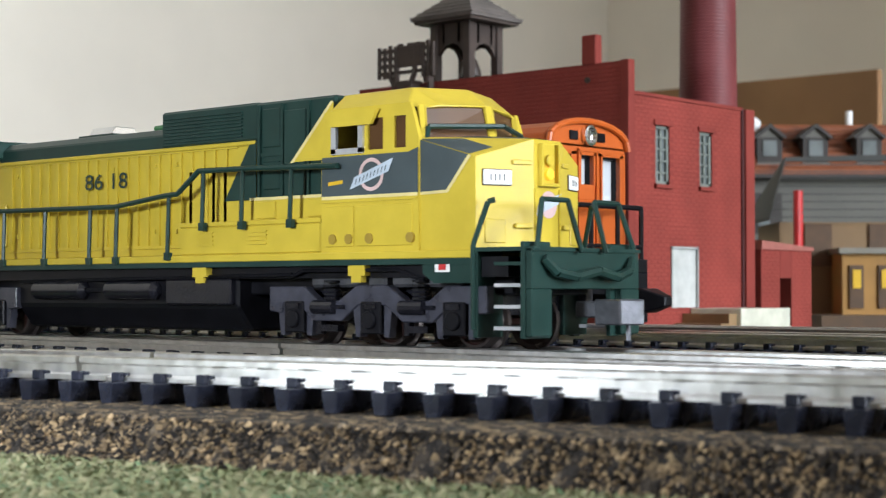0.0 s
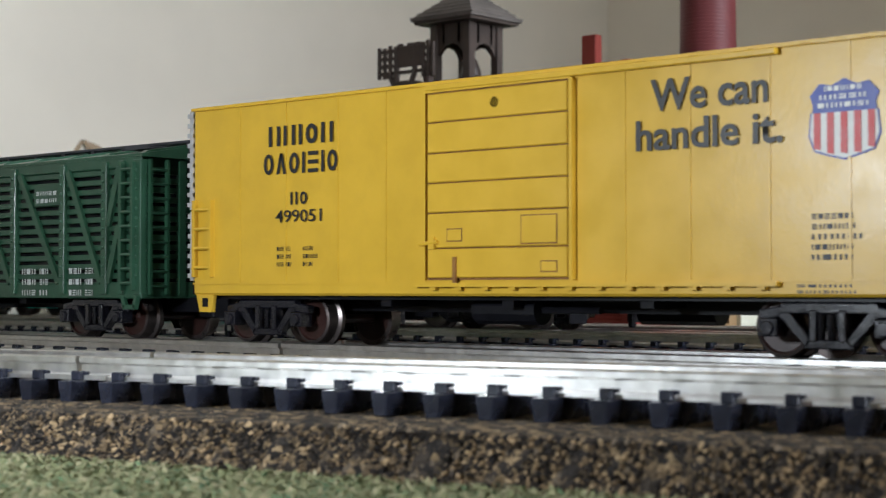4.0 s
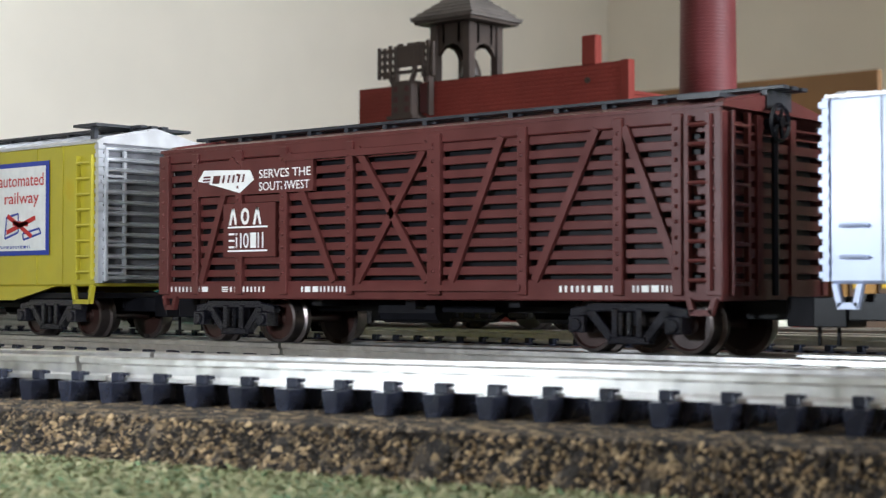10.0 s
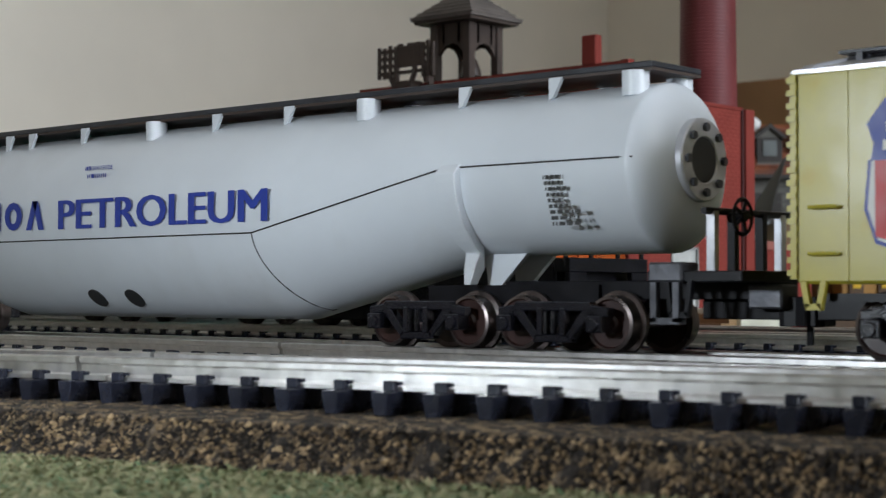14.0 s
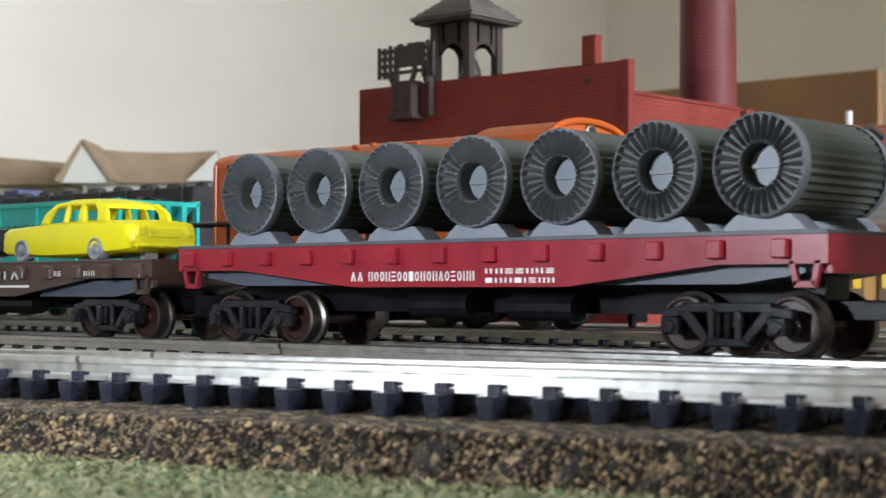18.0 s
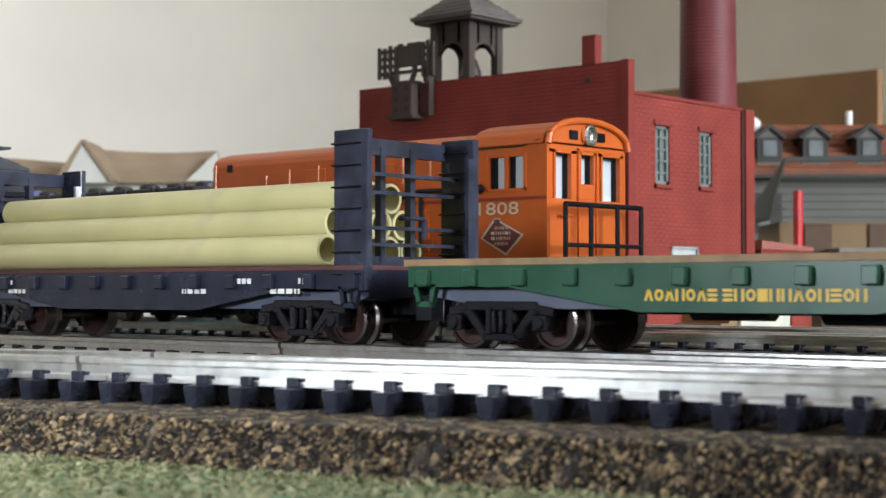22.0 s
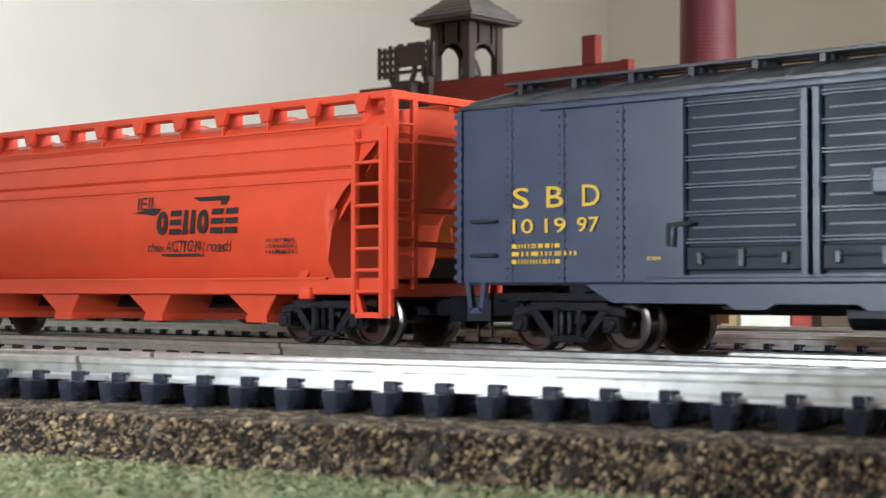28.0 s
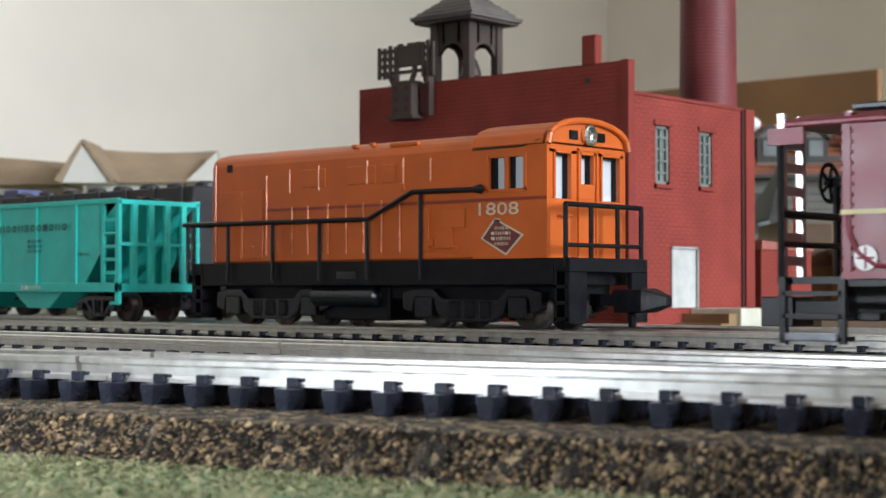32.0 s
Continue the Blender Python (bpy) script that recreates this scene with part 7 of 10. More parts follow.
# ---- slate boxcars, covered hopper, caboose ----
def slate_boxcar(x0, x1, tail):
    c, L = car("boxcar", x0, x1, "slate-blue double-door boxcar with yellow lettering" + tail, "boxcar")
    m = CSXBLUE
    body_shell(c, L, m, 6.4, 23.8)
    gable_roof(c, L, DARKROOF, 23.8, 26.4, ribs=13)
    roof_walk(c, L - 4, DARKROOF, 26.8)
    sill(c, L, m, 4.7, 6.4, -28.0, 27.0, 3.0)
    for s in (-1, 1):
        car_end(c, L, s, 6.6, 23.6, CSXBLUE if s < 0 else DARKROOF, 12)
    for x0_, x1_ in ((-20.3, -7.5), (-7.0, 5.8)):
        # five slatted panels over a plain lower one, in a raised frame
        d = part("door", B().box(x0_, x1_, SIDE - 0.12, SIDE + 0.2, 7.3, 22.8), CSXDARK, c)
        for k in range(5):
            z = 10.1 + k * 2.42
            part("recessed_panel", B().box(x0_ + 0.7, x1_ - 0.7, SIDE - 0.2, SIDE - 0.1, z + 0.45, z + 2.1), CSXDARK, d)
            part("door_bead", B().box(x0_ + 1.3, x1_ - 1.3, SIDE - 0.42, SIDE - 0.18, z + 1.2, z + 1.36), m, d)
        fr = B()
        for k in range(6):
            z = 10.1 + k * 2.42
            fr.box(x0_ + 0.5, x1_ - 0.5, SIDE - 0.6, SIDE - 0.1, z - 0.1, z + 0.02).box(x0_ + 0.5, x1_ - 0.5, SIDE - 0.6, SIDE - 0.1, z + 0.2, z + 0.32)
        for x in (x0_ + 0.3, x1_ - 0.3):
            fr.box(x - 0.28, x + 0.28, SIDE - 0.85, SIDE - 0.1, 7.3, 22.8)
        pieces("door_batten", fr, m, d)
        part("lower_panel", B().box(x0_ + 0.7, x1_ - 0.7, SIDE - 0.5, SIDE - .1, 7.6, 9.7), CSXDARK, d, bevel=0.1)
        xm = (x0_ + x1_) / 2
        part("latch_rod", B().rod((xm - 4.6, SIDE - 0.7, 8.8), (xm + 4.6, SIDE - 0.7, 8.8), 0.12, 6), DARKROOF, d, "dark latch rod")
        for q in (-4.2, 0.0, 4.2):
            part("latch_bracket", B().box(xm + q - 0.3, xm + q + 0.3, SIDE - 0.85, SIDE - 0.4, 8.1 if q else 7.9, 9.2 if q else 9.5), DARKROOF, d, bevel=0.1)
    part("door_post", B().box(5.9, 6.7, SIDE - 0.55, SIDE, 7.0, 22.9), DARKROOF, c, "black door post")
    for z in (14.0, 14.7, 15.4):
        part("medallion_bar", B().box(-1.5, 0.9, SIDE - 1.05, SIDE - 0.85, z, z + 0.35), m, c)
    part("door_medallion", B().box(-1.8, 1.2, SIDE - 0.9, SIDE - 0.4, 13.6, 16.0), m, c, bevel=0.3)
    part("door_lever", B().path([(-21.4, SIDE - .7, 9.8), (-21.2, SIDE - .9, 11.6), (-18.8, SIDE - .9, 11.8)], 0.22), DARKROOF, c)
    part("door_lever", B().path([(5.8, SIDE - .9, 12.0), (6.8, SIDE - .9, 11.0), (6.6, SIDE - .9, 9.8)], 0.22), DARKROOF, c)
    part("upper_door_rail", B().box(-36, 23, SIDE - 0.7, SIDE, 22.9, 23.4), m, c, bevel=0.1)
    part("lower_door_rail", B().box(-24, 22, SIDE - 0.7, SIDE, 6.5, 7.0), m, c, bevel=0.1)
    b = B()
    for x in (-13.5, -1, 9, 20):
        b.prism([(x - 3, 5.0), (x + 3, 5.0), (x + 1.5, 4.2), (x - 1.5, 4.2)], SIDE, SIDE + .4)
    pieces("sill_tab", b, m, c)
    seams(c, (-39.9, -33.6, -26.9, 9.6, 14.2, 20.0, 26.6, 33.2, 40.0), 6.7, 23.6, m)
    ladder(c, 43.9, 6.6, 23.2, 3.2, 8, m)
    y = SIDE - 0.2
    bars("company_name", 20.6, 16.9, 18.8, 4.3, 3, GOLD, c, y=y, seed=31, gap=0.33, label="large yellow lettering strokes", shapes="oex", bold=0.42)
    rect(c, "yellow_stripe", 20.4, 38.9, 15.3, 16.2, GOLD, y, "yellow stripe")
    rect(c, "data_plate", 20.7, 25.8, 8.0, 11.2, WHITE, y, "white data plate")
    for k in range(2):
        rect(c, "plate_field", 21.1 + k * 2.3, 23.0 + k * 2.3, 9.1, 10.9, CSXBLUE, y - 0.04)
        for q in range(4):
            rect(c, "plate_line", 21.3 + k * 2.3, 22.8 + k * 2.3, 9.3 + q * 0.4, 9.45 + q * 0.4, WHITE, y - 0.08)
    rect(c, "plate_field", 21.1, 25.3, 8.3, 8.8, CSXBLUE, y - 0.04)
    for k, (x, ch) in enumerate(((-39.5, "S"), (-35.4, "B"), (-31.2, "D"))):
        words("reporting_mark", ch, x, 13.7, 2.0, GOLD, c, y=y, width=2.0)
    for x, ch in ((-39.5, "10"), (-35.6, "19"), (-31.8, "97")):
        words("road_number", ch, x, 11.3, 1.4, GOLD, c, y=y, width=2.5)
    for k in range(3):
        bars("small_print", -39.6, 9.9 - k * 0.75, 6.0 + 2.0 * (k % 2), 0.4, 9, GOLD, c, y=y, seed=33 + k)
        bars("small_print", 29.2, 11.0 - k * 1.0, 3.0, 0.5, 4, GOLD, c, y=y, seed=43 + k)
        bars("small_print", 33.2, 11.0 - k * 1.3, 2.4, 0.45, 4, GOLD, c, y=y, seed=53 + k)
    bars("small_print", -24.0, 8.6, 1.6, 0.3, 3, GOLD, c, y=y, seed=63)
    for x in (-43, ):
        g = B()
        for z in (9.3, 12.6):
            g.path([(x - 1.4, SIDE, z), (x - 1.4, SIDE - .6, z), (x + 1.4, SIDE - .6, z), (x + 1.4, SIDE, z)], 0.18)
        pieces("grab_iron", g, DARKROOF, c)
    stirrup(c, 43.4, 3.4, 6.6, m, y=-9.1, w=4.0)
    stirrup(c, -44.2, 3.6, 6.6, m, y=-9.1, w=2.6)
    h = L / 2
    brake_wheel(c, h + 1.8, -2.8, 22.6, 2.0, DARKROOF)
    lb = B()
    for y_ in (-8.4, -5.4):
        lb.box(h + .6, h + 1.0, y_ - .2, y_ + .2, 7, 23)
    for k in range(8):
        lb.rod((h + .9, -8.4, 8 + 1.95 * k), (h + .9, -5.4, 8 + 1.95 * k), 0.2, 5)
    part("end_ladder", lb, DARKROOF, c)
    part("coupler_flag", B().box(-h - 1.5, -h - 0.5, -4.2, -3.2, 5.2, 6.6), HOPORANGE, c, "small red lever end") if tail else None
    running_gear(c, L, 12.0)


def covered_hopper():
    c, L = car("hopper_car", -1433.3, -1334.0, "bright orange covered hopper car with roof walk", "hopper car")
    m = HOPORANGE
    h = L / 2
    # bulging body, lofted; ends slope in
    def ring(x, zlow):
        pts = []
        for y, z in ((-7.4, 0), (-8.6, 0.12), (-9.3, 0.42), (-9.15, 0.66), (-9.0, 0.68), (-9.3, 0.70), (-8.9, 0.90), (-7.6, 1.0)):
            zz = 7.0 + (24.3 - 7.0) * z
            pts.append((x, y, max(zz, zlow)))
        top = [(x, -5.5, 25.0), (x, 0, 25.5), (x, 5.5, 25.0)]
        return pts + top + [(x, -p[1], p[2]) for p in reversed(pts)]
    xs = [(-48.6, 21.4), (-46.0, 17.4), (-43.0, 12.6), (-40.2, 8.0), (-39.6, 7.0), (40.4, 7.0), (40.5, 9.6), (41.0, 12.4), (42.0, 14.6), (43.4, 16.4), (45.0, 17.6), (46.4, 19.6), (48.6, 21.6)]
    part("body", B().loft([ring(x, z) for x, z in xs]), m, c, smooth=True)
    part("side_rib", B().box(-45.5, 44.8, -9.5, -9.1, 17.6, 18.0).box(-48, 45.5, -9.05, -8.6, 23.3, 23.5).box(-48, 45, -9.2, -8.8, 21.3, 21.45), m, c)
    for s in (-1, 1):
        part("side_sill", B().box(-h, h, min(s * 8.4, s * 9.2), max(s * 8.4, s * 9.2), 5.4, 7.2), m, c, bevel=0.15)
        part("sill_lip", B().box(-40, 41, min(s * 9.1, s * 9.5), max(s * 9.1, s * 9.5), 7.0, 7.3), m, c)
    # discharge bays
    for x in (-28.6, -11.4, 6.5, 24.6):
        b = B().prism([(x - 0.6, 5.6), (x + 8.0, 5.6), (x + 6.2, 3.0), (x + 3.2, 3.0)], -8.6, 8.6)
        part("discharge_bay", b, m, c, bevel=0.1)
        part("bay_gate", B().box(x + 3.0, x + 6.4, -8.8, 8.8, 2.3, 3.1), m, c)
    # roof walk rails and brackets
    for s in (-1, 1):
        y = s * 8.3
        part("walk_rail", B().box(-47.5, 49.6, min(y, y - s * 2.2), max(y, y - s * 2.2), 26.0, 26.8), m, c, bevel=0.1)
        x = -44.6
        while x < 48:
            part("walk_bracket", B().prism([(x - 1.1, 26.4), (x + 1.1, 26.4), (x + 0.5, 24.8), (x - 0.5, 24.6)], y - 0.4, y + 0.4).prism([(y, 26.4), (y - s * 3.0, 26.4), (y - s * 3.0, 24.6), (y, 23.6)], x - 0.15, x + 0.15, 'x'), m, c)
            x += 7.5
    for k in range(6):
        part("roof_hatch", B().lathe([(25.2, 2.2), (26.0, 2.2), (26.2, 1.9)], 16, (-40 + 16 * k, 0, 0), 'z'), m, c)
    # corner posts, ladders, end frames
    for s in (-1, 1):
        for y in (-9.1, 8.5):
            part("corner_post", B().box(s * h - 0.5, s * h + 0.5, y, y + 0.6, 3.2, 26.4), m, c, bevel=0.08)
        part("end_beam", B().box(s * h - 0.6, s * h + 0.6, -9.0, 9.0, 25.8, 26.6).box(s * h - .5, s * h + .5, -9, 9, 14.0, 14.6).box(s * h - .5, s * h + .5, -9, 9, 10.4, 11.0), m, c)
        part("end_sill", B().box(min(s * h, s * (h - 1)), max(s * h, s * (h - 1)), -8.4, 8.4, 5.2, 7.2), m, c)
        part("end_slope_sheet", B().prism([(s * 48.4, 23.0), (s * 49.0, 22.4), (s * 36.0, 6.8), (s * 35.0, 7.2)], -8.0, 8.0), m, c)
        part("end_deck", B().box(min(s * 36, s * h), max(s * 36, s * h), -8.2, 8.2, 6.6, 7.2), DARKROOF, c)
    lad = ladder(c, 47.4, 4.6, 22.6, 4.0, 8, m, y=-9.15)
    for x in (45.4, 49.4):
        part("ladder_stile", B().box(x - 0.3, x + 0.3, -9.95, -9.1, 3.4, 22.8), m, c, bevel=0.06)
    part("step", B().box(45.6, 49.6, -9.8, -8.9, 3.0, 3.6).prism([(45.0, 6.0), (45.8, 6.0), (46.8, 3.4), (46.0, 3.4)], -9.7, -9.1), m, c)
    eb = B()
    for y in (-8.9, -5.9):
        eb.box(h + 0.5, h + 1.0, y - 0.35, y + 0.35, 6, 25.8)
    for k in range(9):
        eb.rod((h + .8, -8.9, 7.2 + k * 2), (h + .8, -5.9, 7.2 + k * 2), 0.2, 5)
    pieces("end_ladder_bar", eb, m, c)
    b = B()
    for z in (8.0, 11.2, 14.2):
        b.rod((-h, -9.1, z), (-h + 9 - (z - 8) * 0.55, -9.1, z), 0.35, 6)
    pieces("end_grab", b, m, c)
    part("rear_step", B().box(-h - 0.3, -h + 2.4, -9.4, -8.8, 3.2, 3.8).box(-h + 1.8, -h + 2.4, -9.4, -8.8, 3.2, 5.6), m, c)
    for x in (-40.8, 37.8):
        part("jack_pad", B().box(x - 0.9, x + 0.9, -9.7, -8.6, 4.9, 6.2), m, c, bevel=0.15)
    # emblem: plain dark strokes and swash, then readable slogan
    y = SIDE - 0.3
    fl(c, "emblem_swash", [(8.2, 15.1), (12.0, 15.6), (13.4, 15.5), (12.4, 14.7)], INK, y, "black emblem swash")
    fl(c, "emblem_swash", [(19.2, 16.6), (25.6, 16.6), (24.8, 15.6), (24.0, 15.6), (24.2, 16.1), (20.4, 16.1)], INK, y)
    bars("emblem_lettering", 12.4, 12.4, 14.6, 2.8, 6, INK, c, y=y, seed=3, gap=0.25, slope=0.15, label="black emblem strokes", shapes="oepoee", bold=0.36)
    bars("emblem_lettering", 9.0, 15.4, 3.0, 1.5, 3, INK, c, y=y, seed=4, gap=0.3, slope=0.15)
    words("slogan", "the", 11.0, 10.4, 1.1, INK, c, y=y, width=2.4, shear=0.2)
    words("slogan", "ACTION", 14.2, 10.35, 1.35, INK, c, y=y, width=6.6, shear=0.25)
    words("slogan", "road", 21.6, 10.35, 1.25, INK, c, y=y, width=3.8, shear=0.2)
    fl(c, "emblem_swash", [(13.6, 9.9), (20.6, 9.9), (20.6, 10.12), (13.6, 10.12)], INK, y)
    bars("reporting_mark", -37.5, 14.7, 7.6, 1.1, 6, INK, c, y=y, seed=8, gap=0.2)
    bars("road_number", -37.3, 13.2, 4.0, 0.7, 5, INK, c, y=y, seed=9, kind=1, gap=0.15)
    for k in range(3):
        bars("small_print", -37.0, 10.9 - k * 0.65, 4.6, 0.42, 6, INK, c, y=y + .05, seed=10 + k)
        bars("small_print", 31.6, 11.2 - k * 0.62, 4.6, 0.38, 7, INK, c, y=y, seed=20 + k)
    part("underframe", B().box(-h + 3, h - 3, -2, 2, 3.8, 5.6), BLACK, c)
    for s in (-1, 1):
        truck(c, s * (h - 10.8))
        coupler(c, s * h, s)


def caboose():
    c, L = car("caboose", -1504.3, -1450.1, "maroon caboose with yellow cupola and stripe", "caboose")
    m = CABRED
    h = L / 2
    zt = 19.6
    # side walls with real window openings
    wins = ((-0.9, 2.8), (7.3, 11.0), (15.4, 19.0))
    zw0, zw1 = 13.2, 17.7
    for s in (-1, 1):
        b = B()
        ya, yb = sorted((s * 8.6, s * 9.2))
        b.box(-h, h, ya, yb, 6.8, zw0).box(-h, h, ya, yb, zw1, zt)
        xs = [-h] + [v for w in wins for v in w] + [h]
        for k in range(0, len(xs), 2):
            b.box(xs[k], xs[k + 1], ya, yb, zw0, zw1)
        part("side_wall", b, m, c)
        for a, e in wins:
            f = B()
            yo, yi = sorted((s * 9.15, s * 9.4))
            f.box(a - 0.35, e + 0.35, yo, yi, zw1, zw1 + 0.35).box(a - 0.35, e + 0.35, yo, yi, zw0 - 0.35, zw0).box(a - 0.35, a, yo, yi, zw0, zw1).box(e, e + 0.35, yo, yi, zw0, zw1)
            part("window_frame", f, m, c, bevel=0.1)
    pieces("end_wall", B().box(-h, -h + 0.6, -8.6, 8.6, 6.8, zt + 1).box(h - 0.6, h, -8.6, 8.6, 6.8, zt + 1), m, c)
    part("interior", B().box(-h + 1, h - 1, -0.4, 0.4, 7, 15), mat("dark_red_interior", (0.16, 0.02, 0.025), 0.6), c)
    part("floor", B().box(-h, h, -9.0, 9.0, 6.2, 6.9), BLACK, c)
    part("belt_rail", B().box(-h, h, -9.45, -9.15, 6.8, 7.3), m, c)
    seams(c, (-22.3, -13.8, -5.6, 4.9, 13.2, 22.8, -26.6, 26.6), 7.2, zt - 0.2, m, True, y=SIDE, w=0.7, proud=0.12)
    rl = h + 11.4
    part("roof", B().prism([(-9.6, zt), (9.6, zt), (9.6, zt + 0.5), (6.0, zt + 1.3), (0, zt + 1.7), (-6.0, zt + 1.3), (-9.6, zt + 0.5)], -h - 5.2, rl, 'x'), m, c, bevel=0.15)
    for a, e in ((-29.2, -20.0), (-10.6, 38.0)):
        part("roof_walk", B().box(a, e, -3.4, -1.4, zt + 1.8, zt + 2.4).box(a, e, 0.2, 1.6, zt + 1.8, zt + 2.4), DARKROOF, c, bevel=0.15)
    part("walk_grip", B().box(-10.0, 0.5, -4.8, -2.6, zt + 1.5, zt + 2.9), BLACK, c, bevel=0.4)
    part("stove_pipe", B().rod((4.0, 2.0, zt + 1), (4.0, 2.0, zt + 3.4), 0.8, 12).rod((4.0, 2.0, zt + 3.4), (4.0, 2.0, zt + 4.2), 1.2, 12), WORN, c, "silver stove pipe")
    # cupola
    cy = CABYEL
    x0, x1, z0, z1 = -22.2, -11.0, 19.4, 26.2
    cu = part("cupola", B().box(x0, x1, -9.3, -8.8, z0, 22.2).box(x0, x1, -9.3, -8.8, 25.2, z1).box(x0, -20.6, -9.3, -8.8, 22.2, 25.2).box(-18.2, -14.7, -9.3, -8.8, 22.2, 25.2).box(-12.6, x1, -9.3, -8.8, 22.2, 25.2)
              .box(x0, x1, 8.8, 9.3, z0, z1), cy, c, "yellow cupola", bevel=0.1)
    for x in (x0, x1 - 0.5):
        e = B().box(x, x + 0.5, -8.8, 8.8, z0, 22.4).box(x, x + 0.5, -8.8, 8.8, 25.2, z1).box(x, x + 0.5, -8.8, -7.2, 22.4, 25.2).box(x, x + 0.5, -3.4, 3.4, 22.4, 25.2).box(x, x + 0.5, 7.2, 8.8, 22.4, 25.2)
        e.prism([(-8.8, z1), (8.8, z1), (4, z1 + 0.9), (-4, z1 + 0.9)], x, x + 0.5, 'x')
        pieces("cupola_end", e, cy, cu)
        s = 1 if x > -15 else -1
        xx = x + 0.5 if s > 0 else x
        for a, q in ((-7.2, -3.4), (3.4, 7.2)):
            f = B().box(min(xx, xx + s * .3), max(xx, xx + s * .3), a - .4, q + .4, 22.0, 22.4).box(min(xx, xx + s * .3), max(xx, xx + s * .3), a - .4, q + .4, 25.2, 25.5)
            part("cupola_window_frame", f, cy, cu)
    for a, q in ((-20.6, -18.2), (-14.7, -12.6)):
        f = B().box(a - 0.5, q + 0.5, -9.6, -9.3, 25.2, 25.6).box(a - 0.5, q + 0.5, -9.6, -9.3, 21.8, 22.2).box(a - 0.5, a, -9.6, -9.3, 22.2, 25.2).box(q, q + 0.5, -9.6, -9.3, 22.2, 25.2)
        part("cupola_window_frame", f, cy, cu)
    part("cupola_roof", B().prism([(-9.8, z1 - 0.1), (-9.8, z1 + 0.3), (-4, z1 + 1.3), (4, z1 + 1.3), (9.8, z1 + 0.3), (9.8, z1 - 0.1), (4, z1 + 0.8), (-4, z1 + 0.8)], x0 - 0.4, x1 + 0.4, 'x'), cy, cu, bevel=0.1)
    part("cupola_rivet_strip", B().box(x0, x1, -9.42, -9.3, 19.9, 20.15), cy, cu)
    part("cupola_grip", B().box(-20.0, -12.5, -2.5, 2.5, z1 + 1.3, z1 + 1.8), BLACK, cu, bevel=0.2)
    # lettering and emblem
    y = SIDE - 0.22
    EMB = mat("pale_gold_print", (0.48, 0.40, 0.16), 0.45)
    rect(c, "yellow_stripe", -h, h, 12.1, 12.5, EMB, y, "pale gold stripe")
    b = B()
    n = 28
    for k in range(n):
        a, e = k * math.tau / n, (k + 1) * math.tau / n
        b.add([(-13.7 + 3.9 * math.cos(a), y - .05, 13.0 + 3.9 * math.sin(a)), (-13.7 + 3.9 * math.cos(e), y - .05, 13.0 + 3.9 * math.sin(e)), (-13.7 + 3.3 * math.cos(e), y - .05, 13.0 + 3.3 * math.sin(e)), (-13.7 + 3.3 * math.cos(a), y - .05, 13.0 + 3.3 * math.sin(a))], [(0, 1, 2, 3)])
    b.add([(-14.5, y - .05, 9.4), (-12.9, y - .05, 9.4), (-12.9, y - .05, 16.6), (-14.5, y - .05, 16.6)], [(0, 1, 2, 3)])
    b.add([(-17.2, y - .06, 12.3), (-10.2, y - .06, 12.3), (-10.2, y - .06, 13.8), (-17.2, y - .06, 13.8)], [(0, 1, 2, 3)])
    part("cross_emblem", b, EMB, c, "gold circle and cross emblem")
    bars("emblem_lettering", -16.6, 12.7, 6.0, 0.6, 8, CABRED, c, y=y - 0.1, seed=2)
    bars("road_mark", -4.3, 10.0, 8.0, 1.35, 4, WHITE, c, y=y, seed=3, label="white lettering strokes")
    words("road_number", "999628", -4.3, 8.1, 1.15, WHITE, c, y=y, width=8.0)
    for x in (-24.9, -7.0, 6.9, 24.7):
        disc(c, "round_mark", x, 8.5, 1.05, WHITE, y, label="small white round mark")
        rect(c, "round_mark_bar", x - 0.8, x + 0.8, 8.4, 8.6, CABRED, y - 0.05)
        rect(c, "round_mark_bar", x - 0.1, x + 0.1, 7.6, 9.4, CABRED, y - 0.05)
    part("side_door_panel", B().box(-20.6, -16.4, -9.35, -9.1, 7.6, 11.4), m, c, bevel=0.1)
    b = B()
    for s_ in (-1, 1):
        pts = [(s_ * 26.6, y, 12.0), (s_ * 26.4, y, 10.6), (s_ * 25.6, y, 9.0), (s_ * 24.0, y, 7.9), (s_ * 21, y, 7.6)]
        b.path(pts, 0.2, 5)
    pieces("curved_grab", b, m, c)
    for x in (-20.3, -15.6, -9.3, 2.2, 8.4, 18.5, 25.2):
        part("sill_block", B().box(x - 1.0, x + 1.0, -9.3, -8.4, 5.8, 6.9), m, c, bevel=0.15)
    # platforms, railings, ladders, steps at both ends
    for s, ext in ((-1, 6.4), (1, 11.6)):
        xe = s * (h + ext)
        part("end_platform", B().box(min(s * h, xe), max(s * h, xe), -8.6, 8.6, 6.4, 7.0), BLACK, c)
        part("roof_bracket", B().box(xe - 0.4 - (2.6 if s > 0 else 0), xe + 0.4 + (2.6 if s < 0 else 0), -9.4, -9.0, zt - 1.4, zt), m, c)
        for y_ in (-8.6, 8.6):
            part("corner_post", B().rod((xe - s * 0.4, y_, 6.6), (xe - s * 0.4, y_, zt), 0.32, 6), BLACK, c)
        part("end_railing", B().path([(xe - s * 0.4, -8.6, 12.4), (xe - s * 0.4, 8.6, 12.4)], 0.35).path([(xe - s * 0.4, -8.6, 9.8), (xe - s * 0.4, 8.6, 9.8)], 0.28), BLACK, c)
        lad = B()
        for y_ in (-7.6, -4.4):
            lad.box(xe - 0.3, xe + 0.3, y_ - 0.3, y_ + 0.3, 7.0, zt + 1.4)
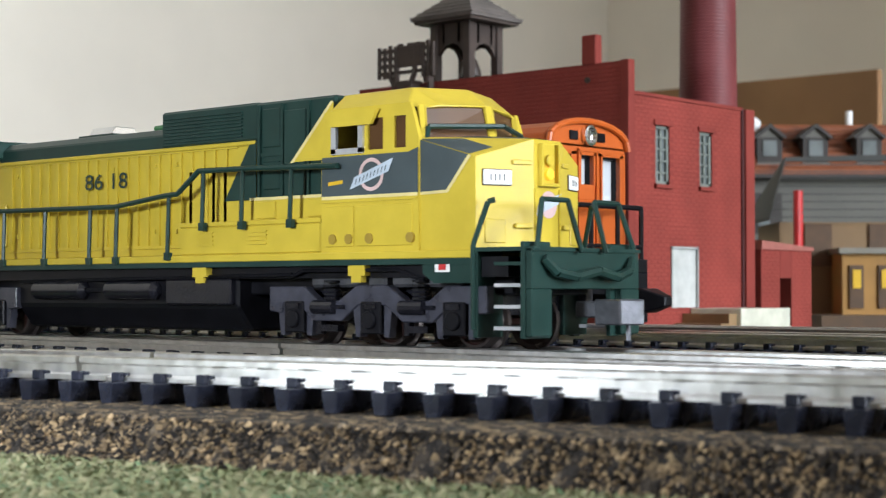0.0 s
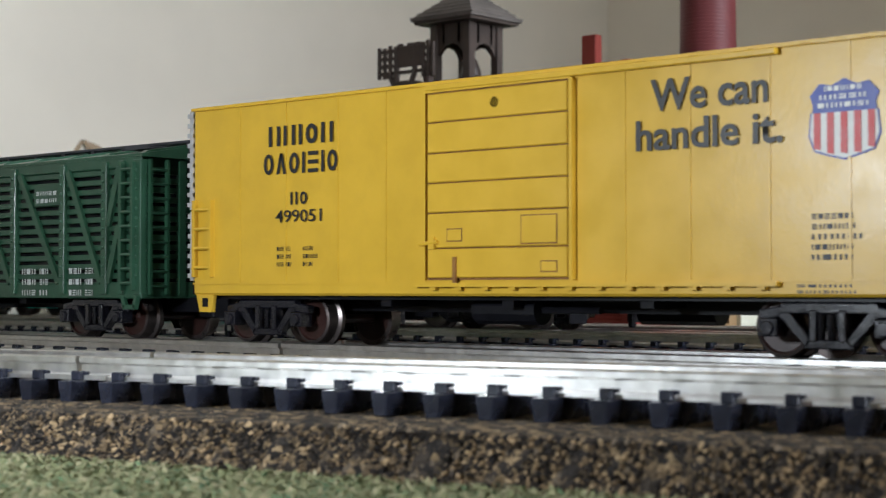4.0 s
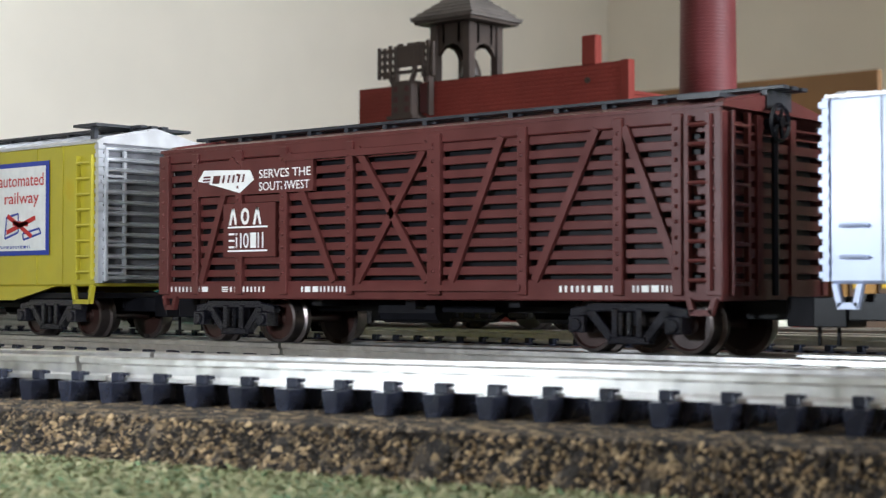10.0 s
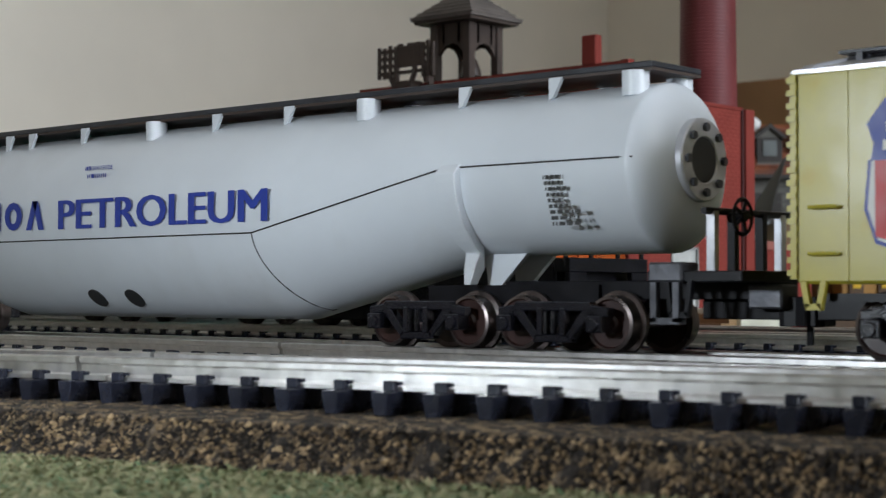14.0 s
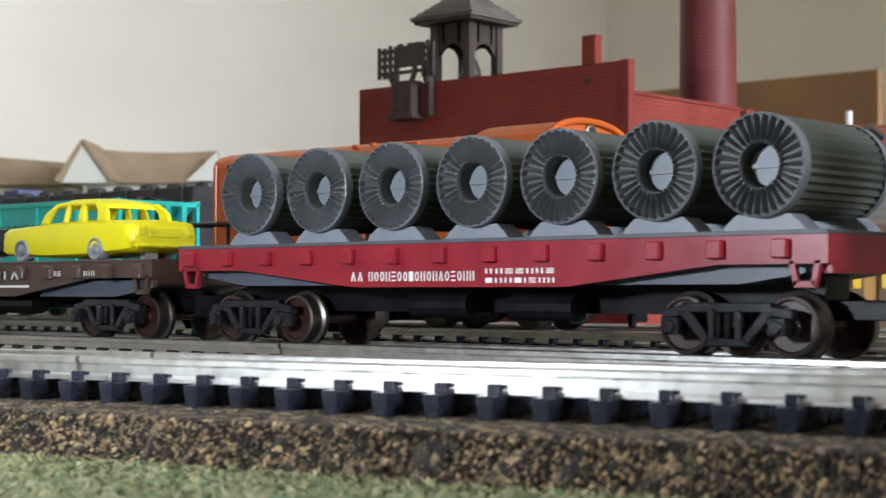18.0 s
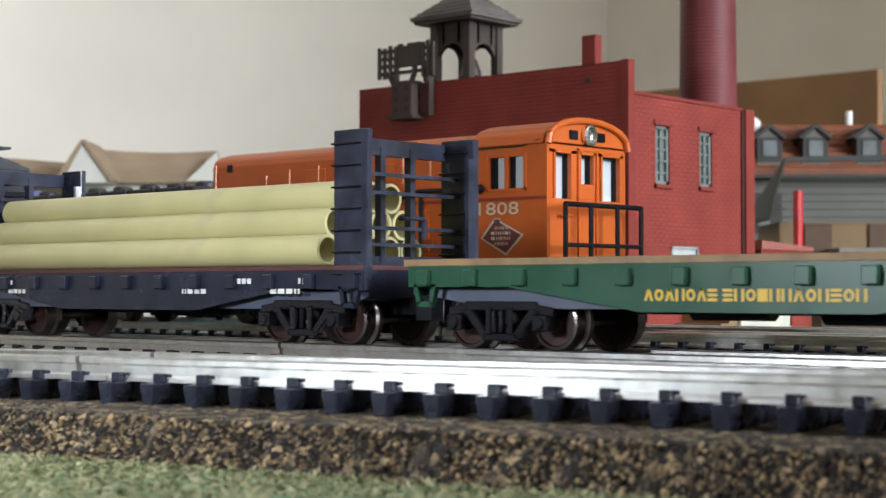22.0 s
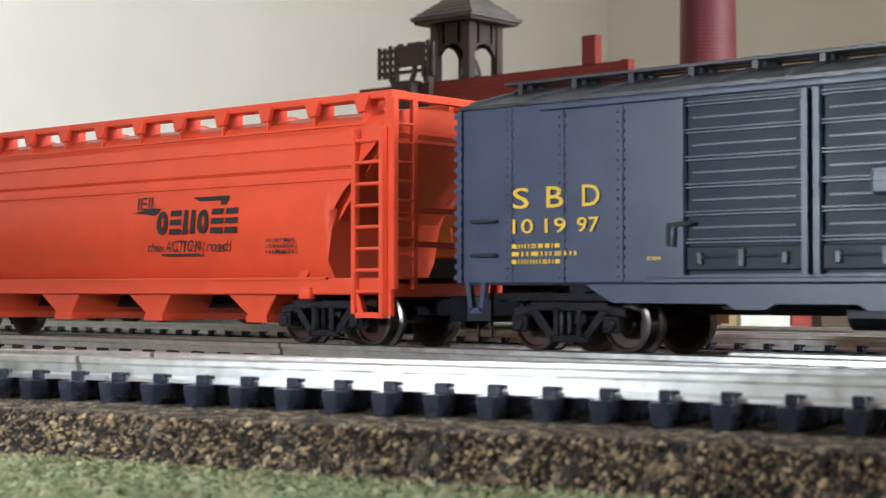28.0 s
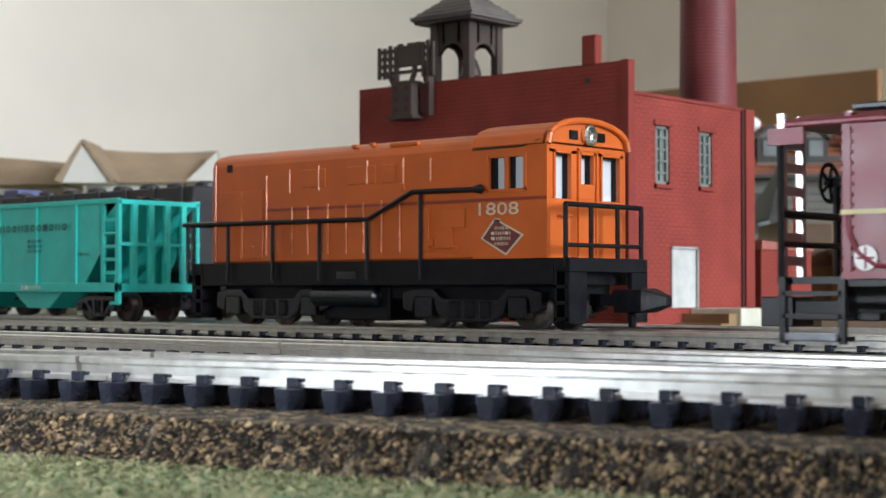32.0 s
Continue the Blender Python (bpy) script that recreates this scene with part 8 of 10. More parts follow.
        part("end_ladder", lad, SILVER, c, "silver end ladder")
        for k in range(6):
            part("ladder_rung", B().box(xe - 0.25, xe + 0.25, -7.4, -4.6, 8.0 + k * 2.0, 8.8 + k * 2.0), SILVER, c)
        brake_wheel(c, xe + s * 0.8, 2.2, 15.6, 1.7, BLACK, s)
        part("brake_stand", B().rod((xe, 2.2, 6.6), (xe, 2.2, 15.6), 0.4, 6), BLACK, c)
        st = B()
        for k in range(3):
            st.box(min(s * h, s * (h + 5.5)), max(s * h, s * (h + 5.5)), -9.4, -7.0, 1.6 + k * 1.9, 2.0 + k * 1.9)
        st.box(s * h - 0.3, s * h + 0.3, -9.4, -8.9, 1.4, 7.0).box(s * (h + 5.5) - .3, s * (h + 5.5) + .3, -9.4, -8.9, 1.4, 7.0)
        pieces("platform_step", st, BLACK, c)
        part("step_tread", B().box(min(s * (h + .4), s * (h + 5.2)), max(s * (h + .4), s * (h + 5.2)), -9.5, -9.3, 1.7, 2.3), WORN, c, "worn step tread")
        coupler(c, xe, s)
    part("end_door", B().box(h, h + 0.3, -2.4, 2.4, 7, 17), DARKGLASS, c)
    part("tool_box", B().box(2, 11, -7.8, -5.4, 3.0, 5.8), WORN, c, bevel=0.2)
    part("underframe", B().box(-h - 4, h + 4, -2, 2, 4.0, 6.3), BLACK, c)
    truck(c, -12.4)
    truck(c, 19.2)


slate_boxcar(-1223.4, -1131.2, "")
slate_boxcar(-1323.8, -1231.6, ", next to the orange hopper")
covered_hopper()
caboose()


# ---- things that stand still behind the train ----
SIDING = 68.8
NUMW = mat("cream_number_print", (0.50, 0.43, 0.32), 0.5)


def switcher():
    t = thing("locomotive", -77.0, SIDING, 0, "orange and black switcher parked on the siding", "locomotive", "locomotives on the layout")
    m = MILWORANGE
    f0, f1, w = -37.7, 37.7, 10.0
    part("sill", B().box(f0 - 2.0, f1 + 1.2, -w, w, 6.7, 10.7), BLACK, t, "black frame sill", bevel=0.15)
    sl = part("sill_slot", B().box(-6, -1.5, -w - 0.1, -w + 0.2, 7.8, 9.0), TRUCKM, t)
    # hood: rounded roof profile
    def prof(hw, ze, zp, n=10):
        p = [(-hw, 10.7), (-hw, ze)]
        for k in range(1, n):
            a = math.pi * (1 - k / n)
            p.append((hw * math.cos(a), ze + (zp - ze) * math.sin(a) ** 0.8))
        return p + [(hw, ze), (hw, 10.7)]
    part("hood", B().prism(prof(w - 0.4, 27.6, 30.6), f0, 23.4, 'x'), m, t, bevel=0.3)
    # cab with openings
    cab = B()
    zc0, zc1 = 10.7, 27.6
    for s in (-1, 1):
        ya, yb = sorted((s * (w - 0.5), s * w))
        cab.box(23.4, f1, ya, yb, zc0, 21.2).box(23.4, f1, ya, yb, 26.0, zc1)
        cab.box(23.4, 26.6, ya, yb, 21.2, 26.0).box(29.6, 30.4, ya, yb, 21.2, 26.0).box(33.4, f1, ya, yb, 21.2, 26.0)
    cab.box(23.4, 23.9, -w + .5, w - .5, zc0, zc1)
    pieces("cab_wall", cab, m, t)
    fr = B()
    xa, xb = f1 - 0.5, f1
    fr.box(xa, xb, -9.5, 9.5, 10.7, 19.6)
    for a, e, z0, z1 in ((-9.5, -8.2, 19.6, 27.0), (-4.4, -2.6, 19.6, 27.0), (-2.6, 2.0, 19.6, 22.0), (-2.6, -1.9, 22, 27), (1.3, 2.0, 22, 27), (2.0, 3.6, 19.6, 27.0), (8.2, 9.5, 19.6, 27.0)):
        fr.box(xa, xb, a, e, z0, z1)
    fr.box(xa, xb, -9.5, 9.5, 26.4, 28.0)
    pr = prof(w, 27.6, 31.6)
    fr.prism([(p[0], max(p[1], 27.6)) for p in pr[1:-1]], xa, xb, 'x')
    pieces("cab_front", fr, m, t, "orange cab front panel", bevel=0.06)
    part("cab_roof", B().prism([(p[0] * 1.03, p[1] + 0.25) for p in prof(w, 27.4, 31.4)[1:-1]], 23.2, f1 - 0.55, 'x'), m, t, bevel=0.15)
    part("roof_rim", B().path([(f1 + 0.4, p[0] * 1.02, p[1] + 0.2) for p in prof(w, 27.4, 31.4)[1:-1]], 0.5, 8), m, t)
    for a, e, z0 in ((-8.2, -4.4, 19.6), (-1.9, 1.3, 22.0), (3.6, 8.2, 19.6)):
        fz = B().box(f1 - 0.1, f1 + 0.3, a - 0.4, a, z0, 26.8).box(f1 - .1, f1 + .3, e, e + 0.4, z0, 26.8).box(f1 - .1, f1 + .3, a - .4, e + .4, 26.4, 26.9)
        part("window_frame", fz, m, t)
        part("window_pane", B().box(f1 - 1.5, f1 - 1.4, a, e, z0, 26.4), GLASSCLEAR, t, "pale window pane")
        # black blocks stand in for the shade in the window reveal
        part("window_jamb", B().box(f1 - 1.5, f1 - 0.5, e - 0.05, e + 0.3, z0, 26.4).box(f1 - 1.5, f1 - 0.5, a, e, 26.1, 26.5), BLACK, t)
    part("side_window_frame", B().box(26.2, 26.6, -w - 0.2, -w, 20.9, 26.4).box(33.4, 33.9, -w - .2, -w, 20.9, 26.4).box(26.2, 33.9, -w - .2, -w, 20.8, 21.2), m, t)
    part("side_window", B().box(26.6, 33.4, -w + 1.3, -w + 1.4, 21.2, 26.0), GLASSCLEAR, t, "pale side window")
    # shade beside the posts, put in as black blocks
    for xj in (26.5, 29.9, 33.3):
        part("window_jamb", B().box(xj - 0.1, xj + (0.9 if xj < 33 else 0.1), -w + 0.5, -w + 1.3, 21.2, 26.0), BLACK, t)
    part("cab_interior", B().box(25, 36, -1.5, 8.5, 10.7, 21.0), DKWOOD, t)
    # front details
    part("headlight", B().lathe([(f1, 1.5), (f1 + 0.8, 1.6), (f1 + 0.9, 1.2), (f1 + 0.4, 0.9), (f1 + 0.5, 0.2)], 18, (0, 0.0, 29.4), 'x'), CHROME, t, "chrome ringed headlight", smooth=True)
    for y in (-3.6, 3.4):
        part("marker_port", B().box(f1 + 0.02, f1 + 0.3, y - 1.0, y + 1.0, 28.6, 30.0), BLACK, t, bevel=0.1)
    part("front_door_rim", B().box(f1, f1 + 0.35, -2.6, -2.3, 11, 27.2).box(f1, f1 + .35, 2.0, 2.3, 11, 27.2).box(f1, f1 + .35, -2.6, 2.3, 27, 27.4), m, t)
    part("front_grab", B().path([(f1 + .1, -7.4, 17.0), (f1 + 1.0, -7.4, 17.0), (f1 + 1.0, -5.2, 17.0), (f1 + .1, -5.2, 17.0)], 0.2), m, t)
    # hood details on the near side
    # lighter orange: the highlight on the raised seams put into the colour
    SHEEN = mat("highlight_orange_seam", (0.56, 0.17, 0.06), 0.25, 0, 0.15)
    for x, z0, z1 in ((-36.6, 11, 28), (-29.6, 12, 23), (-23.4, 12, 25.6), (-17.6, 22.4, 26.5), (-17.0, 12, 20), (-13.2, 12, 20), (-10.6, 22.6, 26.8), (-8.4, 12, 20.3), (-4.2, 12, 20), (-0.2, 12, 20), (0.6, 23.2, 27), (3.8, 12, 20.4), (7.8, 12, 20), (8.6, 23, 27), (12, 12, 20), (14.4, 23, 26.6)):
        part("hood_seam", B().rod((x, -w + 0.3, z0), (x, -w + 0.3, z1), 0.2, 8), SHEEN, t, "raised seam, its highlight painted lighter")
    for x0, x1 in ((-34.0, -29.8), (-29.4, -24.2)):
        part("hood_door", B().box(x0, x1, -w + 0.15, -w + 0.5, 11.4, 23.2), m, t, bevel=0.08)
    for x0, x1 in ((-14.5, -9.0), (-4, 2.5), (4, 7)):
        part("vent_panel", B().box(x0, x1, -w + 0.22, -w + 0.5, 23.2, 26.2), m, t, bevel=0.1)
    part("trim_line", B().box(-23.4, 22.8, -w + 0.2, -w + 0.5, 19.4, 19.9).box(22.8, f1, -w - 0.08, -w, 19.4, 19.9), mat("dark_red_trim", (0.22, 0.03, 0.015), 0.4), t, "dark red trim line")
    part("rear_port", B().box(-33.6, -32.2, -w + 0.2, -w + 0.5, 26.6, 28.0), BLACK, t, bevel=0.1)
    part("roof_fitting", B().box(-4, -2.8, -8.6, -7.8, 29.4, 29.9).box(0, 1, -8.6, -7.8, 29.5, 30).box(5, 11, -9, -8, 29.0, 29.6), m, t, bevel=0.1)
    part("cab_seam", B().path([(23.4, -w - 0.05, 27.4), (33, -w - 0.05, 27.5), (36.5, -w - 0.05, 28.3)], 0.14, 5), INK, t)
    part("handrail_knob", B().lathe([(0, 0.6), (0.9, 0.75), (1.4, 0.3)], 10, (24.6, -w - 0.7, 21.3), 'x'), BLACK, t, smooth=True)
    for x, z in ((8.6, 22.4), (14.6, 13.4), (18.4, 15.0), (19.6, 12.2), (-26.8, 13.0)):
        part("hood_latch", B().box(x - 0.5, x + 0.5, -w + 0.05, -w + 0.45, z - 0.6, z + 0.6), m, t, bevel=0.1)
    for x0, x1, z0, z1 in ((15.4, 19.0, 12.4, 15.0), (10.6, 14.2, 12.0, 18.6), (17.0, 21.6, 15.6, 18.6)):
        part("hood_door", B().box(x0, x1, -w + 0.16, -w + 0.5, z0, z1), m, t, bevel=0.08)
    words("road_number", "1808", 24.6, 17.3, 1.9, NUMW, t, y=-w - 0.08, width=7.8, label="cream road number")
    bars("small_print", 27.6, 16.2, 1.6, 0.6, 2, NUMW, t, y=-w - 0.08, seed=3)
    # slanted badge
    cx, cz = 29.4, 14.0
    fl(t, "badge", [(cx - 4.4, cz - 0.2), (cx + 0.6, cz - 2.9), (cx + 4.0, cz + 0.2), (cx - 1.6, cz + 2.9)], NUMW, -w - 0.08, "slanted badge outline")
    fl(t, "badge_field", [(cx - 3.9, cz - 0.2), (cx + 0.6, cz - 2.5), (cx + 3.5, cz + 0.2), (cx - 1.5, cz + 2.5)], mat("badge_maroon", (0.12, 0.02, 0.02), 0.5), -w - 0.13)
    for k in range(4):
        bars("badge_lettering", cx - 2.6 + abs(k - 1.5) * 0.7, cz + 1.1 - k * 0.8, 4.6 - abs(k - 1.5) * 1.2, 0.45, 5, NUMW, t, y=-w - 0.18, seed=4 + k)
    # handrails
    y = -w - 0.7
    hp = [(-44.0, 17.6), (1.8, 17.4), (11.4, 21.4), (24.6, 21.3)]
    part("handrail", B().path([(x, y, z) for x, z in hp], 0.42, 8), BLACK, t, "black handrail")
    for x in (-43.0, -32.2, -20.8, -9.4, 1.6, 13.2):
        z = 17.5 if x < 1.8 else 21.3
        part("stanchion", B().rod((x, y, 7.6), (x, y, z), 0.32, 6), BLACK, t)
    for yy in (-w + 0.3, -3.4, 3.4, w - 0.3):
        part("front_stanchion", B().rod((f1 + 3.2, yy, 9.4), (f1 + 3.2, yy, 18.6), 0.38, 6), BLACK, t)
    part("front_rail", B().path([(f1 + 3.2, -w + 0.3, 18.6), (f1 + 3.2, w - 0.3, 18.6)], 0.42).path([(f1 + 3.2, -w + .3, 12.6), (f1 + 3.2, w - .3, 12.6)], 0.35), BLACK, t, "black end railing")
    part("rear_rail", B().path([(f0 - 5, -w + 0.3, 9), (f0 - 5, -w + 0.3, 17.6), (f0 - 5, w - .3, 17.6), (f0 - 5, w - .3, 9)], 0.4), BLACK, t)
    # pilots, steps, coupler
    for s, xe in ((1, f1 + 1.2), (-1, f0 - 2.0)):
        part("pilot", B().box(min(xe, xe + s * 3), max(xe, xe + s * 3), -w, w, 8.6, 10.7).box(min(xe + s * 2, xe + s * 3), max(xe + s * 2, xe + s * 3), -w, -5.8, 1.0, 8.6).box(min(xe + s * 2, xe + s * 3), max(xe + s * 2, xe + s * 3), 5.8, w, 1.0, 8.6), BLACK, t, bevel=0.1)
        for k in range(3):
            part("step", B().box(min(xe, xe + s * 2.6), max(xe, xe + s * 2.6), -w, -5.8, 1.4 + k * 2.4, 1.9 + k * 2.4), BLACK, t)
        part("step_side", B().box(min(xe, xe + s * .5), max(xe, xe + s * .5), -w, -5.8, 1.0, 8.6), BLACK, t)
        b = B().box(min(xe, xe + s * 6), max(xe, xe + s * 6), -1.4, 1.4, 3.6, 5.4)
        b.loft([[(xe + s * 5, -2.2, 2.6), (xe + s * 5, 2.2, 2.6), (xe + s * 5, 2.2, 6.0), (xe + s * 5, -2.2, 6.0)], [(xe + s * 10, -2.2, 2.6), (xe + s * 10, 2.2, 2.6), (xe + s * 10, 2.2, 6.2), (xe + s * 10, -2.2, 6.2)], [(xe + s * 13.5, -0.9, 3.6), (xe + s * 13.5, 0.9, 3.6), (xe + s * 13.5, 0.9, 5.0), (xe + s * 13.5, -0.9, 5.0)]])
        b.box(xe + s * 7 - 0.5, xe + s * 7 + 0.5, -0.5, 0.5, 0.4, 2.6)
        part("coupler", b, BLACK, t, "chunky black coupler", bevel=0.2)
    part("underbody", B().box(-37, 37, -6.8, 6.8, 4.6, 6.8), BLACK, t, "black underbody")
    part("fuel_tank", B().box(-11.5, 3.5, -7.5, 7.5, 1.0, 6.7), BLACK, t, bevel=0.3)
    part("air_tank", B().lathe([(-13, 0.8), (-12.4, 1.7), (1.6, 1.7), (2.2, 0.8)], 14, (0, -8.2, 4.9), 'x'), TRUCKM, t, smooth=True)
    for xt in (-23.5, 21.5):
        for s in (-1, 1):
            b = B()
            ya, yb = sorted((s * 7.0, s * 8.6))
            b.prism([(xt - 14, 3.0), (xt - 14, 5.6), (xt - 11.5, 6.2), (xt - 7.5, 6.2), (xt - 5.6, 4.6), (xt + 5.6, 4.6), (xt + 7.5, 6.2), (xt + 11.5, 6.2), (xt + 14, 5.6), (xt + 14, 3.0), (xt + 12, 2.4), (xt + 11.6, 4.6), (xt + 7.4, 4.6), (xt + 6.8, 2.4), (xt + 4.5, 1.0), (xt - 4.5, 1.0), (xt - 6.8, 2.4), (xt - 7.4, 4.6), (xt - 11.6, 4.6), (xt - 12, 2.4)], ya, yb)
            part("side_frame", b, TRUCKM, t, bevel=0.12)
            for a in (-3.2, 0.0, 3.2):
                part("spring_box", B().box(xt + a - 1.1, xt + a + 1.1, ya - 0.35, yb + 0.35, 1.6, 4.3), BLACK, t, bevel=0.25)
            for a in (-9.5, 9.5):
                part("axle_box", B().box(xt + a - 1.8, xt + a + 1.8, ya - 0.3, yb + 0.3, 1.6, 5.0), TRUCKM, t, bevel=0.2)
        for a in (-9.5, 9.5):
            w_ = part("wheelset", B().lathe([(-5.9, 3.0), (-5.7, 3.3), (-4.4, 3.4), (-4.2, 3.8), (-3.7, 3.8)], 24, (0, 0, 0), 'y').lathe([(3.7, 3.8), (4.2, 3.8), (4.4, 3.4), (5.7, 3.3), (5.9, 3.0)], 24, (0, 0, 0), 'y').rod((0, -5, 0), (0, 5, 0), 0.6), TREAD, t, "worn metal wheels", at=(xt + a, 0, 3.35), smooth=True)
        part("truck_frame", B().box(xt - 12, xt + 12, -6, 6, 3.5, 5.5), BLACK, t)


GLASSCLEAR = mat("pale_window_sheet", (0.50, 0.53, 0.55), 0.25, 0, 0.06, 60, 0.03)


def ore_hopper():
    t = thing("hopper_car", -180.5, SIDING, 0, "turquoise open hopper car full of brown ore", "hopper car", "cars on the siding")
    m = TURQ
    h, w = 39.5, 9.7
    # side sheets with sloped lower edge and ribs, end bays open
    for s in (-1, 1):
        ya, yb = sorted((s * (w - 0.4), s * w))
        part("side_sheet", B().prism([(-h + 6, 23.0), (-h + 6, 13), (-h + 11, 7.2), (h - 11, 7.2), (h - 6, 13), (h - 6, 23.0)], ya, yb), m, t)
        part("top_chord", B().box(-h, h, min(s * (w - .6), s * (w + .3)), max(s * (w - .6), s * (w + .3)), 22.4, 23.4), m, t, bevel=0.1)
        part("side_sill", B().box(-h, h, min(s * (w - .6), s * (w + .2)), max(s * (w - .6), s * (w + .2)), 5.6, 7.4), m, t, bevel=0.1)
        for x in (-26, -13, 0, 13, 26):
            part("side_post", B().box(x - 0.4, x + 0.4, min(s * w, s * (w + .4)), max(s * w, s * (w + .4)), 7, 22.6), m, t)
        for x in (-h + 0.6, h - 0.6):
            part("corner_post", B().box(x - 0.6, x + 0.6, min(s * (w - .6), s * (w + .2)), max(s * (w - .6), s * (w + .2)), 3.4, 23.2), m, t, bevel=0.1)
        for x in (-h + 5, h - 5):
            part("ladder_post", B().box(x - 0.5, x + 0.5, min(s * (w - .4), s * (w + .2)), max(s * (w - .4), s * (w + .2)), 7, 22.6), m, t)
        for e in (-1, 1):
            for k in range(5):
                part("ladder_rung", B().box(min(e * (h - 5), e * (h - 1)), max(e * (h - 5), e * (h - 1)), min(s * (w - .3), s * (w + .1)), max(s * (w - .3), s * (w + .1)), 9 + k * 2.5, 9.6 + k * 2.5), m, t)
    for e in (-1, 1):
        part("end_slope", B().prism([(e * (h - 1.5), 22.6), (e * (h - 0.9), 22.2), (e * (h - 20), 7.0), (e * (h - 21), 7.4)], -w + 0.6, w - 0.6), m, t)
        part("end_beam", B().box(min(e * h, e * (h - 1)), max(e * h, e * (h - 1)), -w, w, 22.2, 23.2).box(min(e * h, e * (h - 1)), max(e * h, e * (h - 1)), -w, w, 5.6, 7.2), m, t, bevel=0.1)
        for y in (-6.0, -2.0, 2.0, 6.0):
            part("end_post", B().box(min(e * h, e * (h - .8)), max(e * h, e * (h - .8)), y - 0.7, y + 0.7, 7, 22.4), m, t, bevel=0.1)
        part("end_rung", B().box(min(e * h, e * (h + .3)), max(e * h, e * (h + .3)), -w, w, 14.4, 15.0), m, t)
        part("stirrup_step", B().box(min(e * (h - .4), e * (h - 3)), max(e * (h - .4), e * (h - 3)), -w, -w + .5, 3.2, 3.8), m, t)
    for x in (-12, 12):
        part("discharge_bay", B().prism([(x - 12, 8), (x + 12, 8), (x + 3.5, 2.4), (x - 3.5, 2.4)], -w + 1, w - 1), m, t, bevel=0.1)
    # heap of ore
    b = B()
    n, q = 60, 12
    rr = random.Random(3)
    vs = [(-h + 2 + (2 * h - 4) * i / n, -w + 0.6 + (2 * w - 1.2) * j / q, 22.6 + 1.2 * math.sin(math.pi * j / q) + rr.uniform(-.3, .3)) for i in range(n + 1) for j in range(q + 1)]
    b.add(vs, [(i * (q + 1) + j, (i + 1) * (q + 1) + j, (i + 1) * (q + 1) + j + 1, i * (q + 1) + j + 1) for i in range(n) for j in range(q)])
    part("ore_load", b, mat("brown_ore", (0.14, 0.07, 0.045), 0.9, 0, 0.3, 900, 0.6, 1500), t, "heap of brown ore")
    GRN = mat("dark_green_print", (0.02, 0.12, 0.10), 0.5)
    bars("company_name", 1.0, 17.6, 23.0, 1.4, 11, GRN, t, y=-w - 0.45, seed=3, label="dark lettering strokes")
    for k in range(3):
        bars("small_print", 10.5, 15.4 - k * 1.0, 5.0, 0.6, 5, GRN, t, y=-w - 0.45, seed=5 + k)
    bars("small_print", 27, 12.6, 4.0, 0.6, 5, GRN, t, y=-w - 0.45, seed=9)
    bars("road_number", 8, 6.1, 7.0, 0.8, 6, WHITE, t, y=-w - 0.3, seed=9)
    part("underframe", B().box(-h + 1, h - 1, -2, 2, 4, 6), BLACK, t)
    for s in (-1, 1):
        truck(t, s * (h - 9))
        coupler(t, s * h, s)


def dark_hopper(x, y, label):
    t = thing("hopper_car", x, y, 0, label, "hopper car", "cars on the siding")
    m = mat("charcoal_hopper_paint", (0.022, 0.02, 0.022), 0.5, 0, 0.2)
    h, w = 42, 9.6
    part("body", B().prism([(-h + 2, 10), (h - 2, 10), (h, 28.0), (-h, 28.0)], -w, w), m, t, bevel=0.3)
    for k in range(9):
        xx = -h + 4 + k * (2 * h - 8) / 8
        part("roof_hatch", B().lathe([(28.0, 2.2), (29.0, 2.2), (29.4, 1.6)], 14, (xx, -3.0, 0), 'z'), m, t)
        part("side_post", B().box(xx - 0.5, xx + 0.5, -w - 0.4, -w, 10, 28), m, t)
    part("hatch_lid", B().box(-h + 6, -h + 12, -4, 4, 28, 30.4), mat("slate_blue_lid", (0.08, 0.09, 0.2), 0.5), t, "slate blue lid", bevel=0.3)
    part("underframe", B().box(-h, h, -3, 3, 4, 10), BLACK, t)
    for s in (-1, 1):
        truck(t, s * (h - 11))
    return t


BMESH = B().box(0, 3.0, -0.12, 0.05, 0, 0.95).mesh("brick")
BMESH.materials.append(BRICK)


